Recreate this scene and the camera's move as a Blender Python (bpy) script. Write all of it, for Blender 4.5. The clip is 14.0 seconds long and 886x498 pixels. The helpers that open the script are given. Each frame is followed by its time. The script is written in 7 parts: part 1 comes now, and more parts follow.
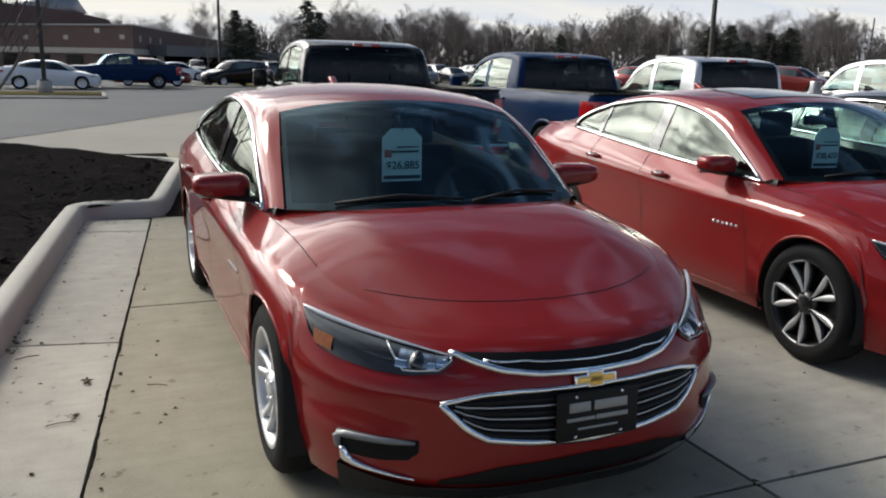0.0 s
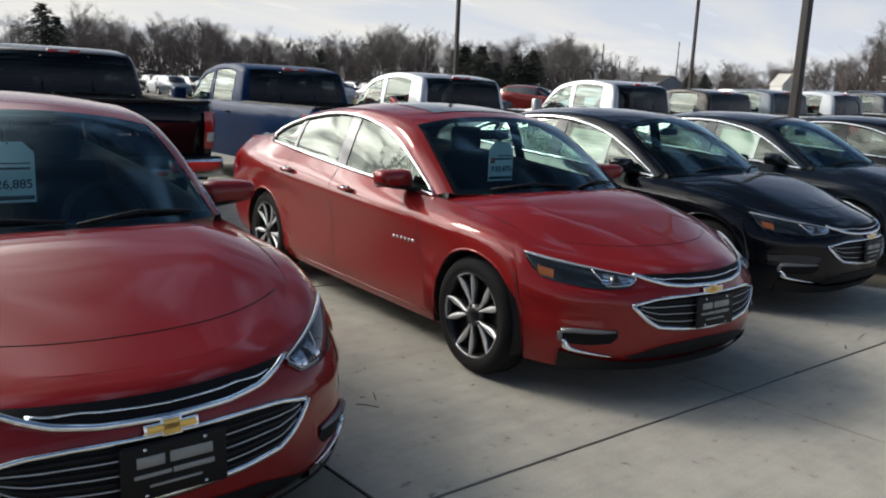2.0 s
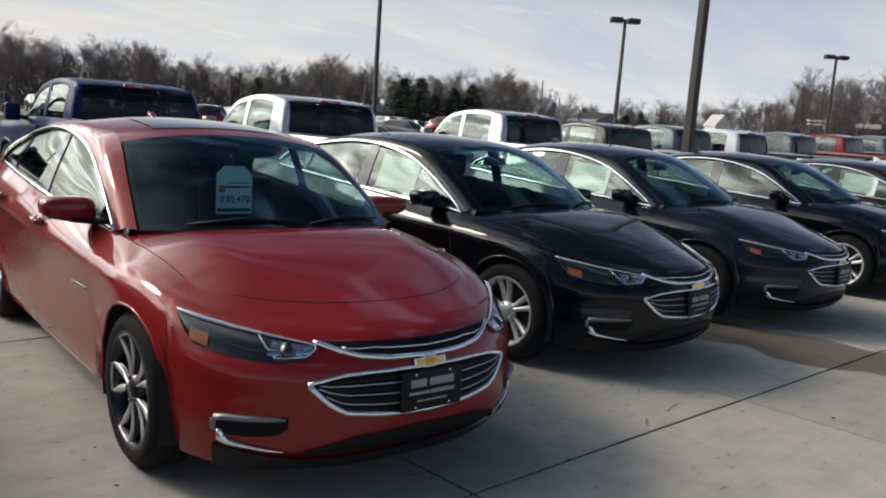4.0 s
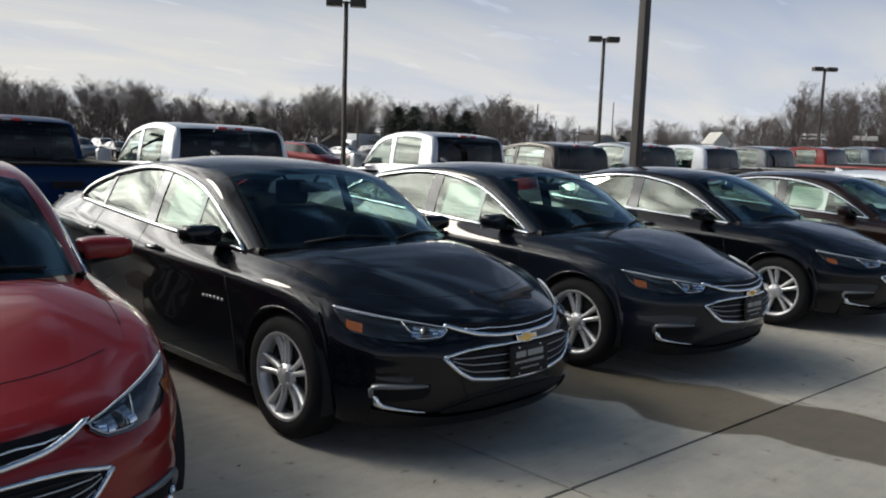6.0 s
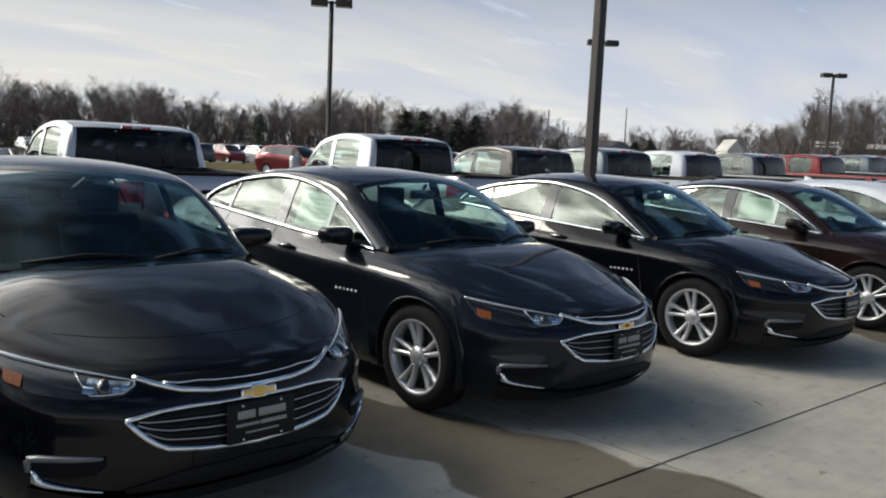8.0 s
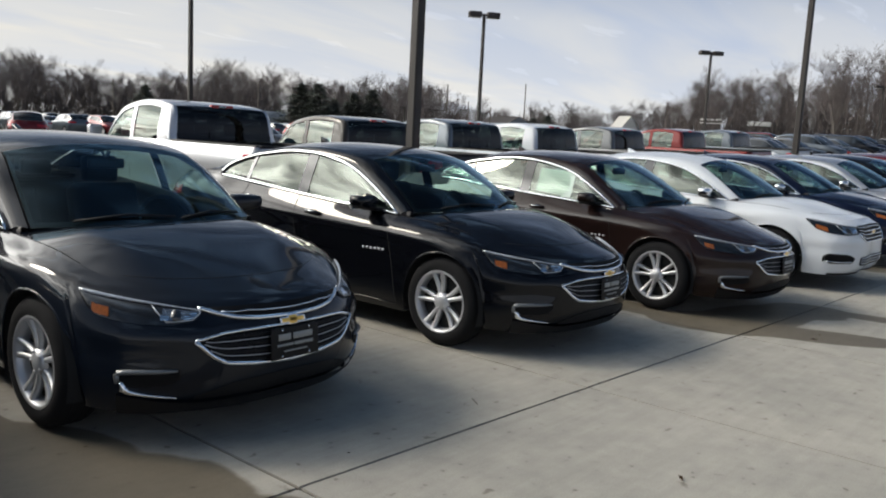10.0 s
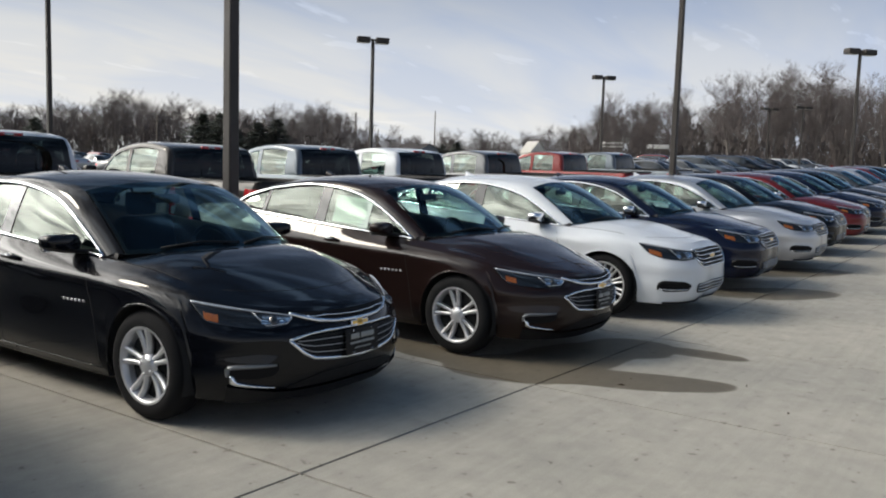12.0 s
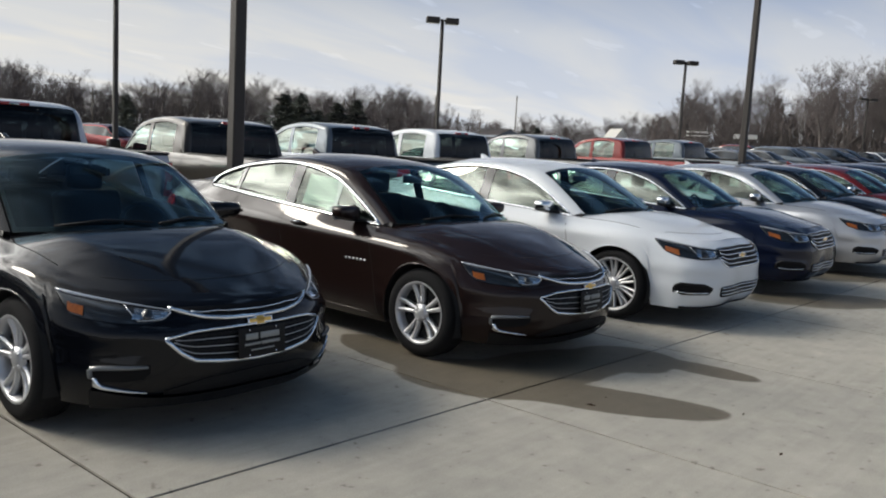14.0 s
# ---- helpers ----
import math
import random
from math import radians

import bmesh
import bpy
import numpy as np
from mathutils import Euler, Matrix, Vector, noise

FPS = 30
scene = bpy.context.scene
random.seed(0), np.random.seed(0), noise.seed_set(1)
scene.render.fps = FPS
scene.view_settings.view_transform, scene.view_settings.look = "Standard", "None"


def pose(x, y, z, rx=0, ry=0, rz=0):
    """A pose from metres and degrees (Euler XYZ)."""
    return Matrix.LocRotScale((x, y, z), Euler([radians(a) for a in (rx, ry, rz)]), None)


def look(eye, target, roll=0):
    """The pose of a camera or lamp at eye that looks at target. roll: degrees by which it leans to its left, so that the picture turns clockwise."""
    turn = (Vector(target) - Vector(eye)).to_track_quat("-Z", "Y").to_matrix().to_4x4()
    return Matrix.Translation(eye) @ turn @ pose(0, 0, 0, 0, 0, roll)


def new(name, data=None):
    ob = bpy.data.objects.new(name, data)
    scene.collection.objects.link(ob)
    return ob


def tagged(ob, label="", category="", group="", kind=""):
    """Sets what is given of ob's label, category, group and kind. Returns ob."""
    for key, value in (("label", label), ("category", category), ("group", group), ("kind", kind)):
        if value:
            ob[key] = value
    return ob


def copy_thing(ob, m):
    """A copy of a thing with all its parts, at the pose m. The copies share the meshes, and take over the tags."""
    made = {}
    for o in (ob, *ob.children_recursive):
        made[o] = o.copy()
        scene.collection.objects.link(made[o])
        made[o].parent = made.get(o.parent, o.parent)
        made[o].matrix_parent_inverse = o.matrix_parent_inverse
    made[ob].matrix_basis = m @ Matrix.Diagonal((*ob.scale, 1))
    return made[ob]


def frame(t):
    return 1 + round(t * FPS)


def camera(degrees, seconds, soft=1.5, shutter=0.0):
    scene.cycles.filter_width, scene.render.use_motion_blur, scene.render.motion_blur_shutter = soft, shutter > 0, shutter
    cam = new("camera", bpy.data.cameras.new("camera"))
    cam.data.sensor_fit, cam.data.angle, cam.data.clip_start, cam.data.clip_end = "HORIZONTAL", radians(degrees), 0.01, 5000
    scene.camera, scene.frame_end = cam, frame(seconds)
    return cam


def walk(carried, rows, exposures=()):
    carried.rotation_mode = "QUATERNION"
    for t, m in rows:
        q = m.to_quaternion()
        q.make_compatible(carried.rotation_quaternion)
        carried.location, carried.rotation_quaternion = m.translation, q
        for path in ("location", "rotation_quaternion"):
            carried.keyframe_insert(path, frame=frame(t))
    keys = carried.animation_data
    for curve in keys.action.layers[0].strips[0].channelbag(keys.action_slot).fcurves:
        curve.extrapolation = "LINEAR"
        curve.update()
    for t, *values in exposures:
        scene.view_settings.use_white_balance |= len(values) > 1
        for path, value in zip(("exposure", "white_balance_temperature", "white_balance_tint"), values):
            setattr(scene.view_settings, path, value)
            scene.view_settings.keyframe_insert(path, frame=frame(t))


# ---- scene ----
cam = camera(57.79, 14.0, 2.0)
# seconds, x, y, z, yaw, pitch, roll
ROWS = [
    (0.0, -1.425, -3.119, 1.560, -23.13, -12.80, -1.35),
    (0.5, -1.390, -3.142, 1.561, -24.24, -12.04, -1.38),
    (1.0, -1.280, -3.188, 1.547, -27.52, -11.87, -2.25),
    (1.5, -1.123, -3.198, 1.531, -33.33, -11.67, -2.10),
    (2.0, -0.793, -3.192, 1.557, -39.40, -11.23, -2.52),
    (2.5, -0.476, -3.253, 1.545, -42.42, -10.24, -1.25),
    (3.0, -0.069, -3.294, 1.534, -41.84, -11.13, -2.02),
    (3.5, 0.302, -3.233, 1.536, -42.69, -8.97, -4.40),
    (3.7, 0.491, -3.224, 1.530, -43.06, -8.92, -4.30),
    (5.8, 2.359, -3.301, 1.541, -42.26, -6.69, -1.70),
    (6.0, 2.525, -3.283, 1.526, -42.90, -6.84, -2.05),
    (6.5, 2.908, -3.256, 1.540, -44.89, -8.41, -2.14),
    (7.0, 3.335, -3.331, 1.557, -41.36, -7.27, -2.01),
    (7.2, 3.473, -3.339, 1.554, -40.84, -6.29, -1.88),
    (9.3, 5.052, -3.606, 1.559, -45.70, -7.52, -2.80),
    (9.5, 5.182, -3.637, 1.558, -46.59, -7.40, -2.21),
    (10.0, 5.597, -3.796, 1.549, -48.34, -7.98, -2.94),
    (10.5, 6.007, -3.864, 1.557, -53.30, -6.51, -2.86),
    (11.0, 6.435, -3.988, 1.543, -52.98, -5.77, -2.35),
    (11.5, 6.799, -4.074, 1.552, -51.15, -6.74, -1.27),
    (12.0, 7.211, -4.070, 1.559, -54.25, -5.79, -1.82),
    (12.5, 7.509, -4.129, 1.540, -47.89, -6.76, -2.08),
    (13.0, 7.851, -4.174, 1.538, -45.01, -7.39, -1.57),
    (13.5, 8.136, -4.143, 1.543, -46.68, -7.02, -1.94),
    (14.0, 8.380, -4.285, 1.550, -48.34, -7.11, -3.23),
]
walk(cam, [(r[0], pose(r[1], r[2], r[3], 90 + r[5], r[6], r[4])) for r in ROWS],
     exposures=[(0, .08), (0.5, .02), (1.2, -.06), (1.7, -.04), (2.5, .15), (3.0, .1), (3.7, -.05), (6, -.12), (7, -.08), (9.3, -.03), (12, 0), (13.5, -.08), (14, -.08)])

# ---------------------------------------------------------------- daylight
SUN_TO = Vector((-0.42, 0.66, 0.64)).normalized()
world = bpy.data.worlds.new("sky")
scene.world = world
world.use_nodes = True
wn, wl = world.node_tree.nodes, world.node_tree.links
wn.clear()
w_out = wn.new("ShaderNodeOutputWorld")
w_bg = wn.new("ShaderNodeBackground")
w_sky = wn.new("ShaderNodeTexSky")
w_sky.sky_type = "NISHITA"
w_sky.sun_disc = False
w_sky.sun_elevation = math.asin(SUN_TO.z)
w_sky.sun_rotation = math.atan2(SUN_TO.x, SUN_TO.y)
w_sky.dust_density = 0.4
w_sky.air_density = 1.0
# thin high cloud, drawn out in streaks
w_co = wn.new("ShaderNodeTexCoord")
w_sep = wn.new("ShaderNodeSeparateXYZ")
wl.new(w_co.outputs["Generated"], w_sep.inputs[0])
w_up = wn.new("ShaderNodeMath"); w_up.operation = "MAXIMUM"; w_up.inputs[1].default_value = 0.0
wl.new(w_sep.outputs["Z"], w_up.inputs[0])
w_den = wn.new("ShaderNodeMath"); w_den.operation = "ADD"; w_den.inputs[1].default_value = 0.16
wl.new(w_up.outputs[0], w_den.inputs[0])
w_dx = wn.new("ShaderNodeMath"); w_dx.operation = "DIVIDE"
w_dy = wn.new("ShaderNodeMath"); w_dy.operation = "DIVIDE"
wl.new(w_sep.outputs["X"], w_dx.inputs[0]); wl.new(w_den.outputs[0], w_dx.inputs[1])
wl.new(w_sep.outputs["Y"], w_dy.inputs[0]); wl.new(w_den.outputs[0], w_dy.inputs[1])
w_cmb = wn.new("ShaderNodeCombineXYZ")
wl.new(w_dx.outputs[0], w_cmb.inputs[0]); wl.new(w_dy.outputs[0], w_cmb.inputs[1])
w_map = wn.new("ShaderNodeMapping")
w_map.inputs["Rotation"].default_value = (0, 0, 0.5)
w_map.inputs["Scale"].default_value = (1.1, 2.8, 1.0)
wl.new(w_cmb.outputs[0], w_map.inputs[0])
w_no = wn.new("ShaderNodeTexNoise")
w_no.inputs["Scale"].default_value = 2.0
w_no.inputs["Detail"].default_value = 4
w_no.inputs["Roughness"].default_value = 0.5
w_no.inputs["Distortion"].default_value = 0.5
wl.new(w_map.outputs[0], w_no.inputs["Vector"])
w_rmp = wn.new("ShaderNodeValToRGB")
w_rmp.color_ramp.elements[0].position = 0.40
w_rmp.color_ramp.elements[1].position = 0.66
w_rmp.color_ramp.elements[0].color = (0.03, 0.03, 0.03, 1)
wl.new(w_no.outputs["Fac"], w_rmp.inputs[0])
# cloud is brightest towards the sun
w_dot = wn.new("ShaderNodeVectorMath"); w_dot.operation = "DOT_PRODUCT"
w_dot.inputs[1].default_value = SUN_TO
wl.new(w_co.outputs["Generated"], w_dot.inputs[0])
w_mr = wn.new("ShaderNodeMapRange")
w_mr.inputs["From Min"].default_value = -0.6
w_mr.inputs["From Max"].default_value = 1.0
wl.new(w_dot.outputs["Value"], w_mr.inputs["Value"])
w_cc = wn.new("ShaderNodeMix"); w_cc.data_type = "RGBA"
w_cc.inputs["A"].default_value = (8.3, 9.2, 10.9, 1)
w_cc.inputs["B"].default_value = (12.2, 11.8, 10.9, 1)
# wide cream and pale blue drifts
w_n2 = wn.new("ShaderNodeTexNoise")
w_n2.inputs["Scale"].default_value = 0.75
w_n2.inputs["Detail"].default_value = 6
w_n2.inputs["Roughness"].default_value = 0.5
w_n2.inputs["Distortion"].default_value = 0.6
wl.new(w_map.outputs[0], w_n2.inputs["Vector"])
w_dr = wn.new("ShaderNodeMapRange")
w_dr.inputs["From Min"].default_value = 0.36
w_dr.inputs["From Max"].default_value = 0.64
w_dr.inputs["To Min"].default_value = -0.26
w_dr.inputs["To Max"].default_value = 0.30
wl.new(w_n2.outputs["Fac"], w_dr.inputs["Value"])
w_df = wn.new("ShaderNodeMath"); w_df.operation = "ADD"; w_df.use_clamp = True
wl.new(w_mr.outputs[0], w_df.inputs[0])
wl.new(w_dr.outputs[0], w_df.inputs[1])
wl.new(w_df.outputs[0], w_cc.inputs["Factor"])
# the glow of the sun in thin cloud
w_pow = wn.new("ShaderNodeMapRange")
w_pow.interpolation_type = "SMOOTHSTEP"
w_pow.inputs["From Min"].default_value = 0.70
w_pow.inputs["From Max"].default_value = 0.97
wl.new(w_dot.outputs["Value"], w_pow.inputs["Value"])
w_glow = wn.new("ShaderNodeVectorMath"); w_glow.operation = "SCALE"
w_glow.inputs[0].default_value = (76, 74, 69)
w_tex = wn.new("ShaderNodeMapRange")
w_tex.inputs["From Min"].default_value = 0.36
w_tex.inputs["From Max"].default_value = 0.66
w_tex.inputs["To Min"].default_value = 0.28
w_tex.inputs["To Max"].default_value = 1.6
wl.new(w_no.outputs["Fac"], w_tex.inputs["Value"])
w_gm = wn.new("ShaderNodeMath"); w_gm.operation = "MULTIPLY"
wl.new(w_pow.outputs[0], w_gm.inputs[0])
wl.new(w_tex.outputs[0], w_gm.inputs[1])
# haze low down swallows the glow
w_low = wn.new("ShaderNodeMapRange")
w_low.inputs["From Min"].default_value = 0.02
w_low.inputs["From Max"].default_value = 0.115
w_low.inputs["To Min"].default_value = 0.14
wl.new(w_up.outputs[0], w_low.inputs["Value"])
w_gl = wn.new("ShaderNodeMath"); w_gl.operation = "MULTIPLY"
wl.new(w_gm.outputs[0], w_gl.inputs[0])
wl.new(w_low.outputs[0], w_gl.inputs[1])
# and the cloud that glows is a low bank
w_bank = wn.new("ShaderNodeMapRange")
w_bank.interpolation_type = "SMOOTHSTEP"
w_bank.inputs["From Min"].default_value = 0.42
w_bank.inputs["From Max"].default_value = 0.78
w_bank.inputs["To Min"].default_value = 1.0
w_bank.inputs["To Max"].default_value = 0.20
wl.new(w_up.outputs[0], w_bank.inputs["Value"])
w_gb = wn.new("ShaderNodeMath"); w_gb.operation = "MULTIPLY"
wl.new(w_gl.outputs[0], w_gb.inputs[0])
wl.new(w_bank.outputs[0], w_gb.inputs[1])
wl.new(w_gb.outputs[0], w_glow.inputs["Scale"])
w_add = wn.new("ShaderNodeVectorMath"); w_add.operation = "ADD"
# haze whitens the sky towards the horizon; overhead the cloud thins out
w_el = wn.new("ShaderNodeMapRange")
w_el.inputs["From Min"].default_value = 0.0
w_el.inputs["From Max"].default_value = 0.60
w_el.inputs["To Min"].default_value = 1.0
w_el.inputs["To Max"].default_value = 0.20
wl.new(w_up.outputs[0], w_el.inputs["Value"])
w_dim = wn.new("ShaderNodeVectorMath"); w_dim.operation = "SCALE"
wl.new(w_cc.outputs["Result"], w_dim.inputs[0])
wl.new(w_el.outputs[0], w_dim.inputs["Scale"])
w_fm = wn.new("ShaderNodeMapRange")
w_fm.inputs["From Min"].default_value = 0.14
w_fm.inputs["From Max"].default_value = 0.50
w_fm.inputs["To Min"].default_value = 0.92
w_fm.inputs["To Max"].default_value = 0.06
wl.new(w_up.outputs[0], w_fm.inputs["Value"])
w_max = wn.new("ShaderNodeMath"); w_max.operation = "MAXIMUM"
wl.new(w_rmp.outputs["Color"], w_max.inputs[0])
wl.new(w_fm.outputs[0], w_max.inputs[1])
w_mix = wn.new("ShaderNodeMix"); w_mix.data_type = "RGBA"
wl.new(w_max.outputs[0], w_mix.inputs["Factor"])
w_thin = wn.new("ShaderNodeVectorMath"); w_thin.operation = "SCALE"
w_thin.inputs["Scale"].default_value = 0.30
wl.new(w_sky.outputs[0], w_thin.inputs[0])
wl.new(w_thin.outputs[0], w_mix.inputs["A"])
# cloud overhead takes the blue of the open sky
w_hi = wn.new("ShaderNodeMapRange")
w_hi.inputs["From Min"].default_value = 0.08
w_hi.inputs["From Max"].default_value = 0.60
wl.new(w_up.outputs[0], w_hi.inputs["Value"])
w_blue = wn.new("ShaderNodeMix"); w_blue.data_type = "RGBA"
w_blue.inputs["A"].default_value = (1, 1, 1, 1)
w_blue.inputs["B"].default_value = (0.36, 0.70, 1.32, 1)
wl.new(w_hi.outputs[0], w_blue.inputs["Factor"])
w_tint = wn.new("ShaderNodeVectorMath"); w_tint.operation = "MULTIPLY"
wl.new(w_dim.outputs[0], w_tint.inputs[0])
wl.new(w_blue.outputs["Result"], w_tint.inputs[1])
wl.new(w_tint.outputs[0], w_mix.inputs["B"])
wl.new(w_mix.outputs["Result"], w_add.inputs[0])
wl.new(w_glow.outputs[0], w_add.inputs[1])
# broken puffs of cloud high up
w_pn = wn.new("ShaderNodeTexNoise")
w_pn.inputs["Scale"].default_value = 3.0
w_pn.inputs["Detail"].default_value = 7
w_pn.inputs["Roughness"].default_value = 0.55
w_pn.inputs["Distortion"].default_value = 0.4
wl.new(w_cmb.outputs[0], w_pn.inputs["Vector"])
w_pr = wn.new("ShaderNodeMapRange")
w_pr.interpolation_type = "SMOOTHSTEP"
w_pr.inputs["From Min"].default_value = 0.50
w_pr.inputs["From Max"].default_value = 0.66
wl.new(w_pn.outputs["Fac"], w_pr.inputs["Value"])
w_ph = wn.new("ShaderNodeMapRange")
w_ph.inputs["From Min"].default_value = 0.46
w_ph.inputs["From Max"].default_value = 0.72
wl.new(w_up.outputs[0], w_ph.inputs["Value"])
w_pm = wn.new("ShaderNodeMath"); w_pm.operation = "MULTIPLY"
wl.new(w_pr.outputs[0], w_pm.inputs[0])
wl.new(w_ph.outputs[0], w_pm.inputs[1])
w_pc = wn.new("ShaderNodeVectorMath"); w_pc.operation = "SCALE"
w_pc.inputs[0].default_value = (4.6, 6.8, 9.6)
wl.new(w_pm.outputs[0], w_pc.inputs["Scale"])
w_add2 = wn.new("ShaderNodeVectorMath"); w_add2.operation = "ADD"
wl.new(w_add.outputs[0], w_add2.inputs[0])
wl.new(w_pc.outputs[0], w_add2.inputs[1])
wl.new(w_add2.outputs[0], w_bg.inputs["Color"])
w_bg.inputs["Strength"].default_value = 0.085
wl.new(w_bg.outputs[0], w_out.inputs[0])

sun_data = bpy.data.lights.new("sun", "SUN")
sun_data.energy = 1.95
sun_data.angle = radians(15.0)
sun_data.color = (1.0, 0.91, 0.78)
sun = new("sun", sun_data)
sun.matrix_world = look((0, 0, 30), Vector((0, 0, 30)) - SUN_TO)

# ---------------------------------------------------------------- materials
def material(name, color, rough=0.5, metal=0.0, coat=0.0, noise_scale=0.0, vary=0.0, bump=0.0, bump_scale=60.0, spec=0.5, emit=0.0, coords="Object", per_object=0.0):
    m = bpy.data.materials.new(name)
    m.use_nodes = True
    nt = m.node_tree
    b = nt.nodes["Principled BSDF"]
    b.inputs["Base Color"].default_value = (*color, 1)
    b.inputs["Roughness"].default_value = rough
    b.inputs["Metallic"].default_value = metal
    b.inputs["Coat Weight"].default_value = coat
    b.inputs["Coat Roughness"].default_value = 0.03
    b.inputs["Specular IOR Level"].default_value = spec
    if emit:
        b.inputs["Emission Color"].default_value = (*color, 1)
        b.inputs["Emission Strength"].default_value = emit
    tc = nt.nodes.new("ShaderNodeTexCoord")
    last = None
    if vary:
        no = nt.nodes.new("ShaderNodeTexNoise")
        no.inputs["Scale"].default_value = noise_scale
        no.inputs["Detail"].default_value = 6
        nt.links.new(tc.outputs[coords], no.inputs["Vector"])
        mx = nt.nodes.new("ShaderNodeMix"); mx.data_type = "RGBA"
        mx.inputs["A"].default_value = (*[c * (1 - vary) for c in color], 1)
        mx.inputs["B"].default_value = (*[min(1, c * (1 + vary)) for c in color], 1)
        nt.links.new(no.outputs["Fac"], mx.inputs["Factor"])
        last = mx.outputs["Result"]
        mr = nt.nodes.new("ShaderNodeMapRange")
        mr.inputs["To Min"].default_value = max(0.02, rough - 0.12)
        mr.inputs["To Max"].default_value = min(1, rough + 0.12)
        nt.links.new(no.outputs["Fac"], mr.inputs["Value"])
        if rough > 0.3:
            nt.links.new(mr.outputs[0], b.inputs["Roughness"])
    if per_object:
        oi = nt.nodes.new("ShaderNodeObjectInfo")
        hs = nt.nodes.new("ShaderNodeHueSaturation")
        mr2 = nt.nodes.new("ShaderNodeMapRange")
        mr2.inputs["To Min"].default_value = 1 - per_object
        mr2.inputs["To Max"].default_value = 1 + per_object
        nt.links.new(oi.outputs["Random"], mr2.inputs["Value"])
        nt.links.new(mr2.outputs[0], hs.inputs["Value"])
        if last:
            nt.links.new(last, hs.inputs["Color"])
        else:
            hs.inputs["Color"].default_value = (*color, 1)
        last = hs.outputs["Color"]
    if last:
        nt.links.new(last, b.inputs["Base Color"])
    if bump:
        nb = nt.nodes.new("ShaderNodeTexNoise")
        nb.inputs["Scale"].default_value = bump_scale
        nb.inputs["Detail"].default_value = 8
        nt.links.new(tc.outputs[coords], nb.inputs["Vector"])
        bp = nt.nodes.new("ShaderNodeBump")
        bp.inputs["Strength"].default_value = bump
        bp.inputs["Distance"].default_value = 0.01
        nt.links.new(nb.outputs["Fac"], bp.inputs["Height"])
        nt.links.new(bp.outputs[0], b.inputs["Normal"])
    return m


def paint(name, color, metal=0.55, rough=0.38, coat=1.42):
    """Metallic car paint under clear coat, with a faint film of dust and flake."""
    m = material(name, color, rough, metal, 1.0, 1.7, 0.06, spec=0.04)
    nt = m.node_tree
    b = nt.nodes["Principled BSDF"]
    b.inputs["Coat IOR"].default_value = coat
    tc = nt.nodes.new("ShaderNodeTexCoord")
    no = nt.nodes.new("ShaderNodeTexNoise")
    no.inputs["Scale"].default_value = 2.3
    no.inputs["Detail"].default_value = 9
    nt.links.new(tc.outputs["Object"], no.inputs["Vector"])
    mr = nt.nodes.new("ShaderNodeMapRange")
    mr.inputs["From Min"].default_value = 0.35
    mr.inputs["From Max"].default_value = 0.75
    mr.inputs["To Min"].default_value = 0.03
    mr.inputs["To Max"].default_value = 0.065
    nt.links.new(no.outputs["Fac"], mr.inputs["Value"])
    nt.links.new(mr.outputs[0], b.inputs["Coat Roughness"])
    return m


def glass(name, tint, rough=0.0, ior=1.5, sheen=(1, 1, 1)):
    """Thin tinted pane: what it lets through is tinted, gloss grows with the angle."""
    m = bpy.data.materials.new(name)
    m.use_nodes = True
    nt = m.node_tree
    nt.nodes.remove(nt.nodes["Principled BSDF"])
    out = nt.nodes["Material Output"]
    tr = nt.nodes.new("ShaderNodeBsdfTransparent")
    tr.inputs[0].default_value = (*tint, 1)
    gl = nt.nodes.new("ShaderNodeBsdfGlossy")
    gl.inputs["Roughness"].default_value = rough
    gl.inputs[0].default_value = (*sheen, 1)
    lw = nt.nodes.new("ShaderNodeLayerWeight")
    lw.inputs["Blend"].default_value = 0.5
    pw = nt.nodes.new("ShaderNodeMath")
    pw.operation = "POWER"
    pw.inputs[1].default_value = 5.0
    nt.links.new(lw.outputs["Facing"], pw.inputs[0])
    fr = nt.nodes.new("ShaderNodeMapRange")
    fr.inputs["To Min"].default_value = ((ior - 1) / (ior + 1)) ** 2
    nt.links.new(pw.outputs[0], fr.inputs["Value"])
    mx = nt.nodes.new("ShaderNodeMixShader")
    nt.links.new(fr.outputs[0], mx.inputs[0])
    nt.links.new(tr.outputs[0], mx.inputs[1])
    nt.links.new(gl.outputs[0], mx.inputs[2])
    nt.links.new(mx.outputs[0], out.inputs[0])
    return m


